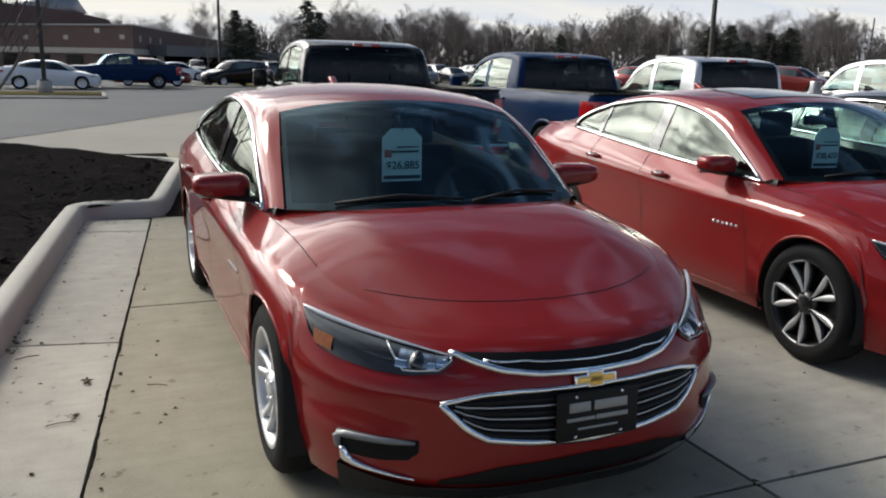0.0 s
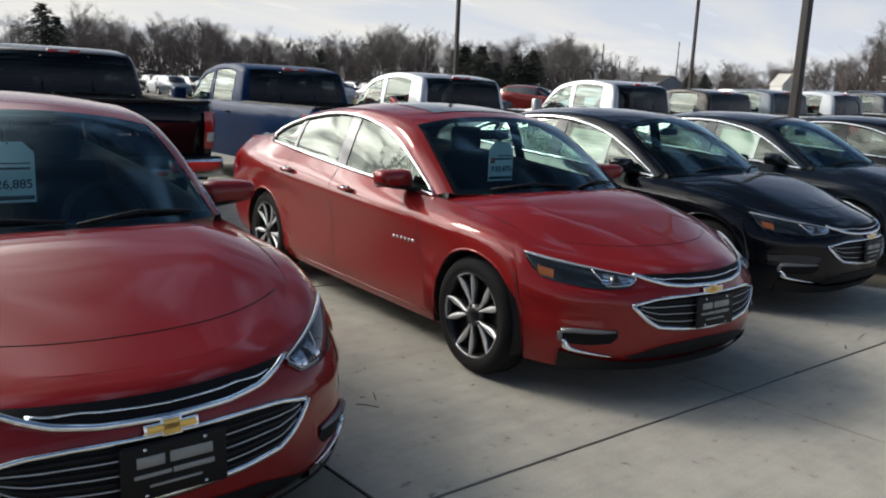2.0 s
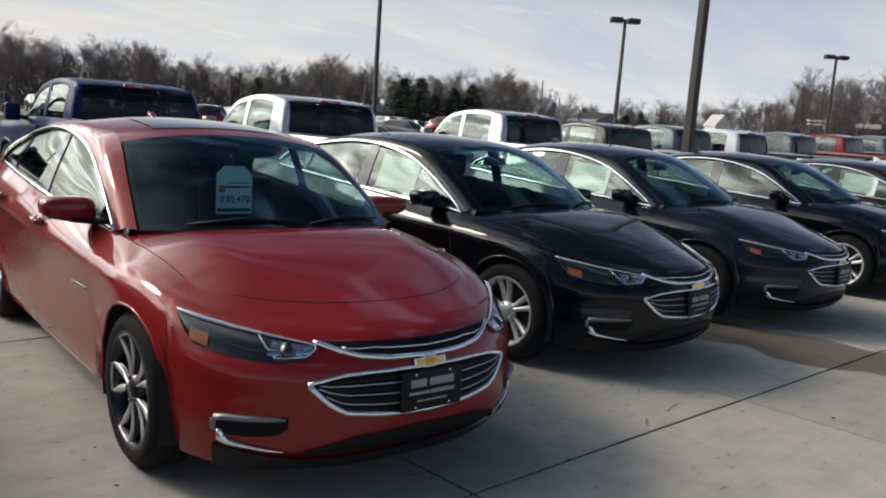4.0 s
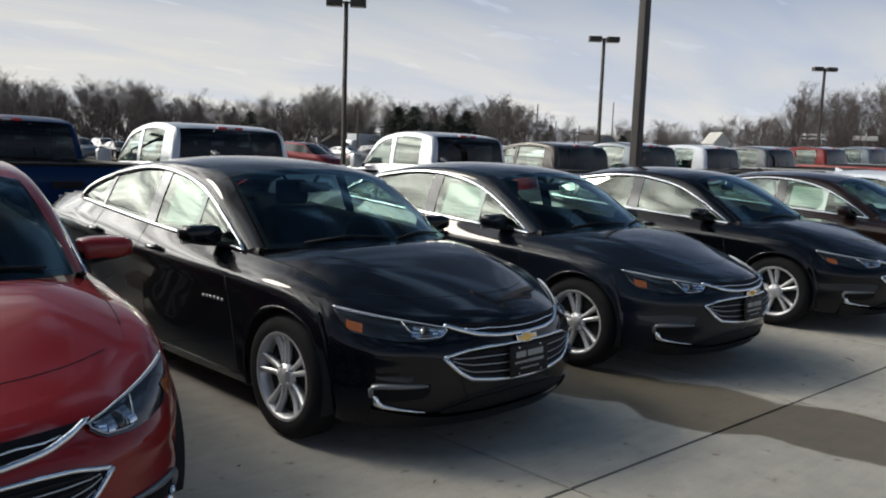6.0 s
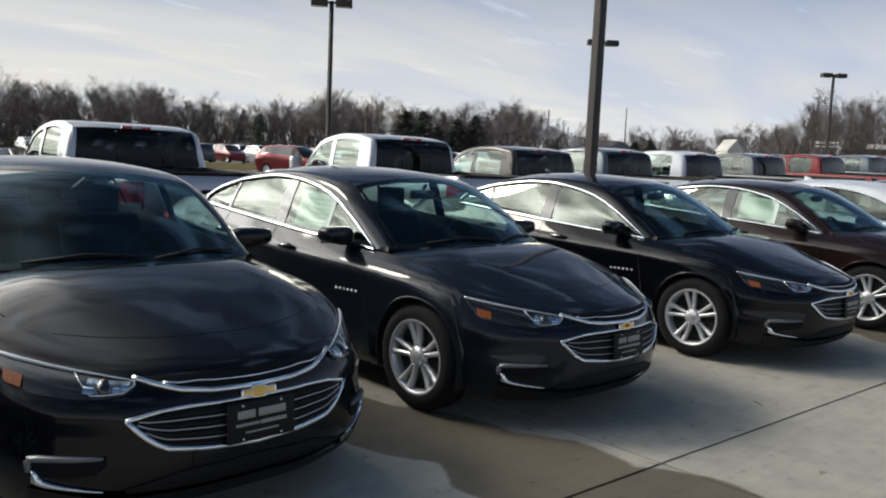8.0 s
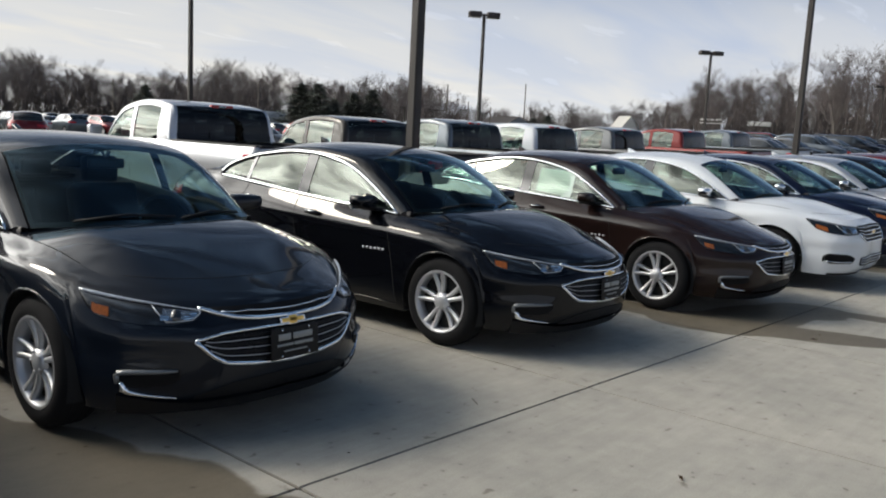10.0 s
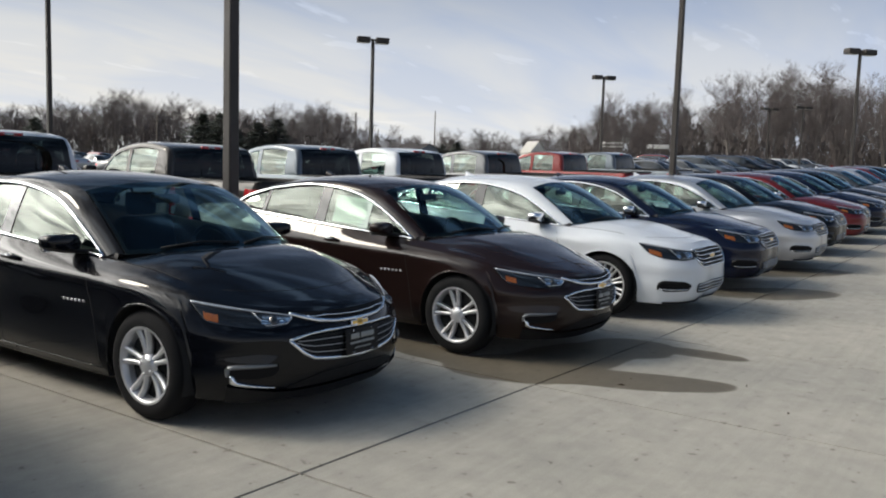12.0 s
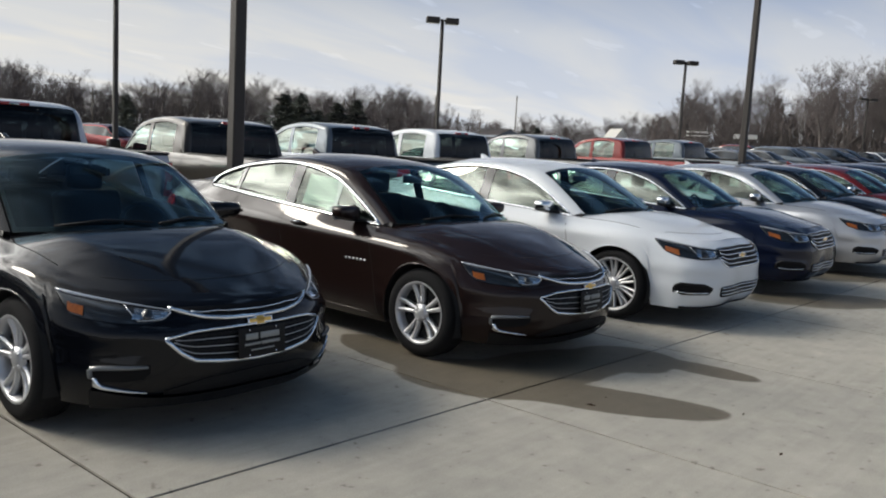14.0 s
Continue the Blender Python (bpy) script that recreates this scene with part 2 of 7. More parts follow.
PAINT = {
    "red": paint("paint_red", (0.215, 0.012, 0.012), 0.06, 0.36),
    "black": paint("paint_black", (0.0022, 0.0028, 0.0050), 0.0, 0.40, 1.36),
    "graphite": paint("paint_graphite", (0.006, 0.009, 0.015), 0.0, 0.40, 1.37),
    "brown": paint("paint_brown", (0.015, 0.008, 0.007), 0.0, 0.40, 1.38),
    "white": paint("paint_white", (0.68, 0.71, 0.74), 0.0, 0.4),
    "navy": paint("paint_navy", (0.004, 0.007, 0.022), 0.0, 0.40),
    "silver": paint("paint_silver", (0.52, 0.53, 0.55), 0.7, 0.38),
    "maroon": paint("paint_maroon", (0.14, 0.014, 0.016), 0.5, 0.35),
    "blue": paint("paint_blue", (0.004, 0.022, 0.075), 0.0, 0.40, 1.34),
    "grey": paint("paint_grey", (0.10, 0.105, 0.11), 0.6, 0.36),
    "bronze": paint("paint_bronze", (0.040, 0.034, 0.028), 0.3, 0.36),
    "bright_red": paint("paint_bright_red", (0.165, 0.020, 0.018), 0.2, 0.36),
    "slate": paint("paint_slate", (0.11, 0.13, 0.15), 0.5, 0.36),
}
PAINT["blue"].node_tree.nodes["Principled BSDF"].inputs["Coat Weight"].default_value = 0.3
M_CHROME = material("chrome", (0.82, 0.84, 0.86), 0.08, 1.0)
M_ALLOY = material("alloy", (0.56, 0.57, 0.59), 0.42, 0.65, 0.25, 30, 0.08)
M_DARKALLOY = material("dark_alloy", (0.02, 0.02, 0.022), 0.35, 0.6, 0.4)
M_RUBBER = material("rubber", (0.012, 0.012, 0.013), 0.85, 0, 0, 14, 0.25, 0.15, 220, spec=0.15)
M_TRIM = material("black_trim", (0.007, 0.007, 0.008), 0.55, 0, 0, 40, 0.15, 0.1, 400, spec=0.25)
M_GLOSS = material("gloss_black", (0.006, 0.006, 0.007), 0.12, 0, 0.6)
M_GAP = material("shut_line", (0.004, 0.004, 0.004), 0.8)
M_UNDER = material("underbody", (0.010, 0.010, 0.010), 0.9, 0, 0, 9, 0.3)
M_CABIN = material("cabin_plastic", (0.012, 0.012, 0.014), 0.65, 0, 0, 22, 0.15, 0.1, 300)
M_SEAT = material("seat_cloth", (0.016, 0.016, 0.019), 0.85, 0, 0, 60, 0.2, 0.2, 500)
M_LINER = material("headliner", (0.04, 0.04, 0.042), 0.9, 0, 0, 80, 0.08)
M_AMBER = material("amber_lens", (0.27, 0.078, 0.014), 0.15, 0, 0.8, 55, 0.5)
M_REDLENS = material("red_lens", (0.40, 0.010, 0.012), 0.15, 0, 0.9)
M_LAMPIN = material("lamp_inside", (0.010, 0.011, 0.012), 0.25, 0.3, 0.9)
M_PROJ = material("projector_bowl", (0.34, 0.36, 0.38), 0.18, 0.9, 0.8, 60, 0.5)
M_SATIN = material("satin_grey", (0.17, 0.18, 0.19), 0.4, 0.5, 0.2, 40, 0.1)
# near-black for the shaded void behind grille bars; black frit shares it
M_GRILLE = material("grille_back", (0.004, 0.004, 0.005), 0.7, spec=0.2)
M_DRL = material("lamp_light_guide", (0.50, 0.53, 0.57), 0.15, 0.3, 0.8)
M_GOLD = material("gold_badge", (0.72, 0.45, 0.10), 0.28, 0.7, 0.6)
M_PLATE = material("black_plate", (0.008, 0.008, 0.009), 0.5, 0, 0, spec=0.2)
M_PLATE_INK = material("plate_silver", (0.30, 0.31, 0.30), 0.5, 0.2)
M_TAG = material("tag_card", (0.70, 0.86, 0.84), 0.7, 0, 0, 15, 0.05)
M_TAG_INK = material("tag_ink", (0.03, 0.05, 0.07), 0.7)
M_TAG_RED = material("tag_red", (0.50, 0.16, 0.12), 0.7)
M_PAPER = material("window_paper", (0.62, 0.74, 0.66), 0.8, 0, 0, 14, 0.06)
M_GLASS = glass("car_glass", (0.50, 0.66, 0.70), 0.0, 1.55, (0.62, 0.86, 1.0))
M_SIDEGLASS = glass("side_glass", (0.52, 0.64, 0.58), 0.0, 1.9, (0.93, 1.0, 0.91))
M_PRIVACY = glass("privacy_glass", (0.02, 0.024, 0.028), 0.0, 1.38)
M_MIRROR = material("mirror_glass", (0.8, 0.82, 0.84), 0.02, 1.0)

# ---------------------------------------------------------------- shape tools
class Line:
    """A smooth curve through points, over given knots."""
    def __init__(self, pts, knots=None, closed_ends=False):
        p = [np.array(q, float) for q in pts]
        if knots is None:
            knots = [0.0]
            for a, b in zip(p, p[1:]):
                knots.append(knots[-1] + max(1e-6, float(np.linalg.norm(b - a))))
        self.k = np.array(knots, float)
        self.p = np.array(p)
        d = np.zeros_like(self.p)
        n = len(p)
        for i in range(n):
            if 0 < i < n - 1:
                h0, h1 = self.k[i] - self.k[i - 1], self.k[i + 1] - self.k[i]
                d[i] = ((self.p[i] - self.p[i - 1]) / h0 * h1 + (self.p[i + 1] - self.p[i]) / h1 * h0) / (h0 + h1)
        d[0] = (self.p[1] - self.p[0]) / (self.k[1] - self.k[0])
        d[-1] = (self.p[-1] - self.p[-2]) / (self.k[-1] - self.k[-2])
        if closed_ends:
            for i, j in ((0, 1), (-1, -2)):
                d[i][1:] = 0
                d[i][0] = (self.p[j][0] - self.p[i][0]) / (self.k[j] - self.k[i])
        self.d = d
        self.end = self.k[-1]

    def __call__(self, s):
        s = min(max(s, self.k[0]), self.k[-1])
        i = min(max(int(np.searchsorted(self.k, s)) - 1, 0), len(self.k) - 2)
        h = self.k[i + 1] - self.k[i]
        u = (s - self.k[i]) / h
        return ((2 * u ** 3 - 3 * u ** 2 + 1) * self.p[i] + (u ** 3 - 2 * u ** 2 + u) * h * self.d[i]
                + (-2 * u ** 3 + 3 * u ** 2) * self.p[i + 1] + (u ** 3 - u ** 2) * h * self.d[i + 1])

    def unit(self, u):
        return self(self.k[0] + u * (self.end - self.k[0]))


def part(name, bm, mat, parent=None, label="", smooth=True):
    me = bpy.data.meshes.new(name)
    bm.to_mesh(me)
    bm.free()
    for p in me.polygons:
        p.use_smooth = smooth
    me.materials.append(mat)
    ob = new(name, me)
    ob.parent = parent
    if label:
        ob["label"] = label
    return ob


def empty(name, label="", category="", group="", kind=""):
    ob = new(name)
    ob.empty_display_size = 0.2
    return tagged(ob, label, category, group, kind)


def grid(bm, rows, flip=False, loop=False):
    """Faces over rows of points."""
    vs = [[bm.verts.new(p) for p in r] for r in rows]
    n = len(vs[0])
    for a, b in zip(vs, vs[1:]):
        for j in range(n if loop else n - 1):
            f = (a[j], a[(j + 1) % n], b[(j + 1) % n], b[j])
            try:
                bm.faces.new(f[::-1] if flip else f)
            except ValueError:
                pass
    return vs


def clean(bm, dist=0.0004):
    bmesh.ops.remove_doubles(bm, verts=bm.verts, dist=dist)
    bmesh.ops.dissolve_degenerate(bm, edges=bm.edges, dist=0.0002)
    return bm


def box(bm, x0, x1, y0, y1, z0, z1, bevel=0.0, seg=2, m=None):
    r = bmesh.ops.create_cube(bm, size=1.0)
    for v in r["verts"]:
        v.co = Vector((x0 + (v.co.x + 0.5) * (x1 - x0), y0 + (v.co.y + 0.5) * (y1 - y0), z0 + (v.co.z + 0.5) * (z1 - z0)))
    vs = r["verts"]
    if bevel:
        es = list({e for v in vs for e in v.link_edges})
        b = bmesh.ops.bevel(bm, geom=es, offset=bevel, segments=seg, affect="EDGES", profile=0.6)
        vs = list({v for f in b["faces"] for v in f.verts} | {v for v in vs if v.is_valid})
    if m is not None:
        bmesh.ops.transform(bm, matrix=m, verts=vs)
    return vs


def outward(bm, way):
    """Turns the faces so that on the whole they look along way."""
    bm.normal_update()
    total = Vector((0, 0, 0))
    for f in bm.faces:
        total += f.normal * f.calc_area()
    if total.dot(Vector(way)) < 0:
        bmesh.ops.reverse_faces(bm, faces=bm.faces)


def tube(bm, pts, r, n=6, closed=False, r2=None):
    """A round bar along points; r2: its other half width."""
    pts = [Vector(p) for p in pts]
    rings = []
    m = len(pts)
    for i, p in enumerate(pts):
        a = pts[(i - 1) % m] if (closed or i) else p
        b = pts[(i + 1) % m] if (closed or i < m - 1) else p
        t = (b - a).normalized() if (b - a).length > 1e-9 else Vector((0, 1, 0))
        up = Vector((0, 0, 1)) if abs(t.z) < 0.9 else Vector((1, 0, 0))
        u = t.cross(up).normalized()
        w = u.cross(t)
        ru = r[i] if isinstance(r, (list, tuple)) else r
        rw = ru if r2 is None else r2
        rings.append([p + u * ru * math.cos(2 * math.pi * k / n) + w * rw * math.sin(2 * math.pi * k / n) for k in range(n)])
    if closed:
        rings.append(rings[0])
    vs = grid(bm, rings, loop=True)
    if not closed:
        for ring, rev in ((vs[0], True), (vs[-1], False)):
            try:
                bm.faces.new(ring[::-1] if not rev else ring)
            except ValueError:
                pass
    bmesh.ops.recalc_face_normals(bm, faces=bm.faces)
    return bm


def lathe(bm, profile, n=32, loop=False):
    """Turns (x, r) points round the x axis."""
    rings = [[(x, r * math.cos(2 * math.pi * k / n), r * math.sin(2 * math.pi * k / n)) for k in range(n)] for x, r in profile]
    if loop:
        rings.append(rings[0])
    grid(bm, rings, loop=True)
    return bm


def prism(bm, outline, x0, x1, bevel=0.0, seg=2):
    """A (y, z) outline drawn out from x0 to x1."""
    a = [bm.verts.new((x0, y, z)) for y, z in outline]
    b = [bm.verts.new((x1, y, z)) for y, z in outline]
    bm.faces.new(a)
    bm.faces.new(b[::-1])
    for i in range(len(a)):
        j = (i + 1) % len(a)
        bm.faces.new((a[j], a[i], b[i], b[j]))
    bmesh.ops.recalc_face_normals(bm, faces=bm.faces)
    if bevel:
        bmesh.ops.bevel(bm, geom=list(bm.edges), offset=bevel, segments=seg, affect="EDGES", profile=0.6)
    return bm


def fold_height(y):
    """Height of the crease along a sedan's flank."""
    return 0.765 + 0.036 * y


def flank_fold(p):
    """Presses a crease into the flank, with a hollow under it."""
    def ramp(u):
        u = min(max(u, 0.0), 1.0)
        return u * u * (3 - 2 * u)
    x, y, z = p
    w = ramp((y + .08) / .38) * (1 - ramp((y - 2.70) / .45))
    if w <= 0:
        # ridge under the headlight and a hollow below it
        v = ramp((-.10 - y) / .22) * ramp((x - .44) / .16)
        if v <= 0:
            return p
        push = v * (0.010 * max(0.0, 1 - abs(z - .565) / .055) - 0.013 * math.exp(-((z - .475) / .05) ** 2))
        n = math.hypot(x, y - .2)
        return np.array((x + push * x / n, y + push * (y - .2) / n, z))
    d = z - fold_height(y)
    push = 0.008 * max(0.0, 1 - abs(d) / .075) - 0.011 * math.exp(-((d + .20) / .10) ** 2)
    return np.array((x + w * push, y, z))


class Shell:
    """A car's lower skin: rows of curves from the middle of the front round one side to the middle of the back."""
    def __init__(self, rows, arches):
        mid = rows[3]
        knots = [0.0]
        for a, b in zip(mid, mid[1:]):
            knots.append(knots[-1] + math.hypot(b[0] - a[0], b[1] - a[1]))
        self.lines = [Line(r, knots, True) for r in rows]
        self.len = knots[-1]
        self.arches = arches
        self.fold = None
        self.tab = [(s, *self.lines[3](s)) for s in np.linspace(0, self.len, 400)]

    def s_at(self, y):
        for (s0, x0, y0, z0), (s1, x1, y1, z1) in zip(self.tab, self.tab[1:]):
            if y0 <= y <= y1:
                return s0 + (s1 - s0) * (y - y0) / max(1e-9, y1 - y0)
        return self.len if y > 0 else 0.0

    def profile(self, s):
        return Line([l(s) for l in self.lines])

    def point(self, s, z, off=0.0):
        """The skin's point at s and height z, off metres outside it."""
        def at(s):
            pr = self.profile(min(max(s, 0.0), self.len))
            lo, hi = 0.0, 1.0
            for _ in range(22):
                mid = (lo + hi) / 2
                if pr.unit(mid)[2] < z:
                    lo = mid
                else:
                    hi = mid
            return pr, (lo + hi) / 2
        pr, v = at(s)
        p = pr.unit(v)
        if off:
            e = 0.004
            a, b = pr.unit(max(0, v - e * 3)), pr.unit(min(1, v + e * 3))
            s0, s1 = max(0, s - e), min(self.len, s + e)
            c, d = at(s0)[0].unit(v), at(s1)[0].unit(v)
            if s0 == 0:
                c = d * np.array((-1, 1, 1))
            n = np.cross(d - c, b - a)
            n /= max(1e-9, np.linalg.norm(n))
            mid = np.array((0, 1.4, p[2]))
            if np.dot(n, p - mid) < 0:
                n = -n
            p = p + n * off
        return self.fold(p) if self.fold else p

    def column(self, s, m, v0=0.0, v1=1.0):
        pr = self.profile(s)
        for yc, zc, r in self.arches:
            inside = lambda v: (lambda q: (q[1] - yc) ** 2 + (q[2] - zc) ** 2 < r * r)(pr.unit(v))
            if inside(0.30) or inside(0.12) or inside(0.02):
                lo, hi = 0.0, 1.0
                start = 0.30 if inside(0.30) else (0.12 if inside(0.12) else 0.02)
                lo = start
                for _ in range(24):
                    mid = (lo + hi) / 2
                    if inside(mid):
                        lo = mid
                    else:
                        hi = mid
                v0 = max(v0, hi)
        vs = [v0 + (v1 - v0) * j / m for j in range(m + 1)]
        if self.fold:
            zc = fold_height(pr.unit(.6)[1])
            lo, hi = v0, 1.0
            for _ in range(20):
                mid = (lo + hi) / 2
                if pr.unit(mid)[2] < zc:
                    lo = mid
                else:
                    hi = mid
            if v0 + .06 < lo < .93:
                a, b = m * 6 // 10, m - m * 6 // 10
                us = vs
                vs = [v0 + (lo - v0) * (1 - (1 - j / a) ** 1.35) for j in range(a)] + [lo + (v1 - lo) * (j / b) ** 1.35 for j in range(b + 1)]
                k = min(max((pr.unit(.6)[1] + .15) / .4, 0.0), 1.0)
                vs = [u + (v - u) * k for u, v in zip(us, vs)]
            return [self.fold(pr.unit(v)) for v in vs]
        return [pr.unit(v) for v in vs]

    def stations(self, n_front=20, n_arch=18, n_mid=14, n_back=16):
        (ya, za, ra), (yb, zb, rb) = self.arches
        sa0, sa1 = self.s_at(ya - ra), self.s_at(ya + ra)
        sb0, sb1 = self.s_at(yb - rb), self.s_at(yb + rb)
        out = list(np.linspace(0, sa0, n_front + 1))
        for yc, r in ((ya, ra), (yb, rb)):
            out += [self.s_at(yc - r * math.cos(math.pi * i / n_arch)) for i in range(n_arch + 1)]
        out += list(np.linspace(sa1, sb0, n_mid + 1)) + list(np.linspace(sb1, self.len, n_back + 1))
        out = sorted(out)
        res = [out[0]]
        for s in out[1:]:
            if s - res[-1] > 0.002:
                res.append(s)
        return res


def mirrored(pts):
    return [(-p[0], p[1], p[2]) for p in pts]

# ---------------------------------------------------------------- ground
def ground_z(x, y=0.0):
    """The lot is level, then rises slowly towards its far east side, and less so to the north."""
    u = max(0.0, x - 13.0)
    rise = 0.001 * u * u if u < 15 else 0.225 + 0.03 * (min(u, 80) - 15) + 0.008 * (min(u, 130) - min(u, 80))
    return rise * (1 - 0.65 * min(max((y - 20) / 40, 0.0), 1.0))


def ground_tilt(x):
    """The lot's slope along x, in degrees."""
    return math.degrees(math.atan(0.002 * min(max(0.0, x - 13.0), 15.0)))


def concrete_material(name="concrete", tone=(1, 1, 1)):
    """Broom-finished concrete: blotches, fine grit, and damp patches with shapes of their own."""
    m = bpy.data.materials.new(name)
    m.use_nodes = True
    nt = m.node_tree
    N, L = nt.nodes, nt.links
    b = N["Principled BSDF"]
    geo = N.new("ShaderNodeNewGeometry")

    def noise_at(scale, detail=5, stretch=None):
        n = N.new("ShaderNodeTexNoise")
        n.inputs["Scale"].default_value = scale
        n.inputs["Detail"].default_value = detail
        n.inputs["Roughness"].default_value = 0.6
        if stretch:
            mp = N.new("ShaderNodeMapping")
            mp.inputs["Scale"].default_value = stretch
            L.new(geo.outputs["Position"], mp.inputs[0])
            L.new(mp.outputs[0], n.inputs["Vector"])
        else:
            L.new(geo.outputs["Position"], n.inputs["Vector"])
        return n.outputs["Fac"]

    def ramp(fac, p0, c0, p1, c1):
        r = N.new("ShaderNodeValToRGB")
        r.color_ramp.elements[0].position, r.color_ramp.elements[0].color = p0, (*c0, 1)
        r.color_ramp.elements[1].position, r.color_ramp.elements[1].color = p1, (*c1, 1)
        L.new(fac, r.inputs[0])
        return r.outputs["Color"]

    def mul(a, c):
        x = N.new("ShaderNodeMix"); x.data_type = "RGBA"; x.blend_type = "MULTIPLY"
        x.inputs["Factor"].default_value = 1.0
        L.new(a, x.inputs["A"]); L.new(c, x.inputs["B"])
        return x.outputs["Result"]

    base = ramp(noise_at(0.55, 7), 0.3, (0.35, 0.337, 0.302), 0.72, (0.46, 0.437, 0.382))
    tn = N.new("ShaderNodeRGB")
    tn.outputs[0].default_value = (*tone, 1)
    base = mul(base, tn.outputs[0])
    col = mul(base, ramp(noise_at(5.5, 8), 0.30, (0.86, 0.86, 0.86), 0.7, (1.06, 1.06, 1.05)))
    col = mul(col, ramp(noise_at(150, 3), 0.25, (0.80, 0.80, 0.80), 0.75, (1.12, 1.12, 1.12)))
    col = mul(col, ramp(noise_at(3.0, 4, (0.25, 6.0, 1.0)), 0.3, (0.93, 0.93, 0.92), 0.7, (1.03, 1.03, 1.03)))
    col = mul(col, ramp(noise_at(11, 2), 0.27, (0.62, 0.60, 0.57), 0.34, (1, 1, 1)))
    oi = N.new("ShaderNodeObjectInfo")
    col = mul(col, ramp(oi.outputs["Random"], 0.0, (0.90, 0.90, 0.91), 1.0, (1.07, 1.06, 1.04)))
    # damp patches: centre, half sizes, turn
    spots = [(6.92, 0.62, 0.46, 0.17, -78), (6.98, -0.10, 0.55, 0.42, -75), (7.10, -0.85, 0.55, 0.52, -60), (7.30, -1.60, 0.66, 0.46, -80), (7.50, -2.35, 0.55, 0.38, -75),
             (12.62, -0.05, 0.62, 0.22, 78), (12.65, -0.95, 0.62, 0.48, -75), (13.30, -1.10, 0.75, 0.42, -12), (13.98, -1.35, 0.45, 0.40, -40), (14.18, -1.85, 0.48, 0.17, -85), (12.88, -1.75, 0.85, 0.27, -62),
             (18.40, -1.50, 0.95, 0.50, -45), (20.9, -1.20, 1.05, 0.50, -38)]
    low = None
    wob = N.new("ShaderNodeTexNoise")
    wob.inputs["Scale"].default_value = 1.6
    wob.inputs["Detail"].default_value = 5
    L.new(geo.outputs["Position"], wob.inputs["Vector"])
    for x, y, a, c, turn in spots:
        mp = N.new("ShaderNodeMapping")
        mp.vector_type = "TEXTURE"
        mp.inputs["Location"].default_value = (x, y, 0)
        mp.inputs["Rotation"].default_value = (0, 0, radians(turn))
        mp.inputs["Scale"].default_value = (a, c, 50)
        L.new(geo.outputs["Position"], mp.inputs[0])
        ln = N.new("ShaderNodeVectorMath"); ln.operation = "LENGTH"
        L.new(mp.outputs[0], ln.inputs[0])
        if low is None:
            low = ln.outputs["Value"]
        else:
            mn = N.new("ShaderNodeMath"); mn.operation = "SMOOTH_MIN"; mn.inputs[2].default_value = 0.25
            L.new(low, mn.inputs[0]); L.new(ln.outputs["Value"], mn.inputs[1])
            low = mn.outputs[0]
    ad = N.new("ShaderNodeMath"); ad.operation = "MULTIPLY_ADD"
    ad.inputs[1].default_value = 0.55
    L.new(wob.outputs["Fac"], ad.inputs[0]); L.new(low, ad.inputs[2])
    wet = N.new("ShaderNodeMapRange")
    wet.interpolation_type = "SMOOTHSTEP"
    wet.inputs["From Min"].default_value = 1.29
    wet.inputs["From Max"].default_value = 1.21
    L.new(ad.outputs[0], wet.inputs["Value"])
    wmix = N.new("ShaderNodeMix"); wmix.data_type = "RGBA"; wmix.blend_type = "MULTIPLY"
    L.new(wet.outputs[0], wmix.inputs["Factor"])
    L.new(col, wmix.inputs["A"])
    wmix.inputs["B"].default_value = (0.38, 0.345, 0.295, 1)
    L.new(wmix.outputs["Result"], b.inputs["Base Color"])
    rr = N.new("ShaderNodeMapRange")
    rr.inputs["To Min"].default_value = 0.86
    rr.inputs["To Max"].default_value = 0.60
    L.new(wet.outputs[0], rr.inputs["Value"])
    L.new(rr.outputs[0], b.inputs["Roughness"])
    b.inputs["Specular IOR Level"].default_value = 0.35
    bp = N.new("ShaderNodeBump")
    bp.inputs["Strength"].default_value = 0.25
    bp.inputs["Distance"].default_value = 0.006
    L.new(noise_at(120, 6), bp.inputs["Height"])
    L.new(bp.outputs[0], b.inputs["Normal"])
    return m


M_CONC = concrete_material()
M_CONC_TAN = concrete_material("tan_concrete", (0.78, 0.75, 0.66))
M_JOINT = material("joint_filler", (0.02, 0.018, 0.016), 0.95, 0, 0, 6, 0.4, spec=0.0)
M_KERB = material("kerb_concrete", (0.45, 0.435, 0.39), 0.85, 0, 0, 3.0, 0.16, 0.3, 130, spec=0.2)
M_MULCH = material("mulch", (0.018, 0.0165, 0.0165), 0.95, 0, 0, 24, 0.6, 1.0, 55, spec=0.0)
M_ASPHALT = material("asphalt", (0.125, 0.128, 0.133), 0.85, 0, 0, 0.25, 0.25, 0.4, 70, coords="Object", spec=0.12)
M_LOT = material("lot_concrete", (0.275, 0.264, 0.235), 0.88, 0, 0, 0.4, 0.18, 0.2, 60, spec=0.12)
M_GRASS = material("winter_grass", (0.13, 0.11, 0.055), 0.95, 0, 0, 0.9, 0.35, 0.8, 18, spec=0.0)
M_LEAF = material("dead_leaf", (0.05, 0.032, 0.02), 0.9, 0, 0, 30, 0.4, spec=0.1)

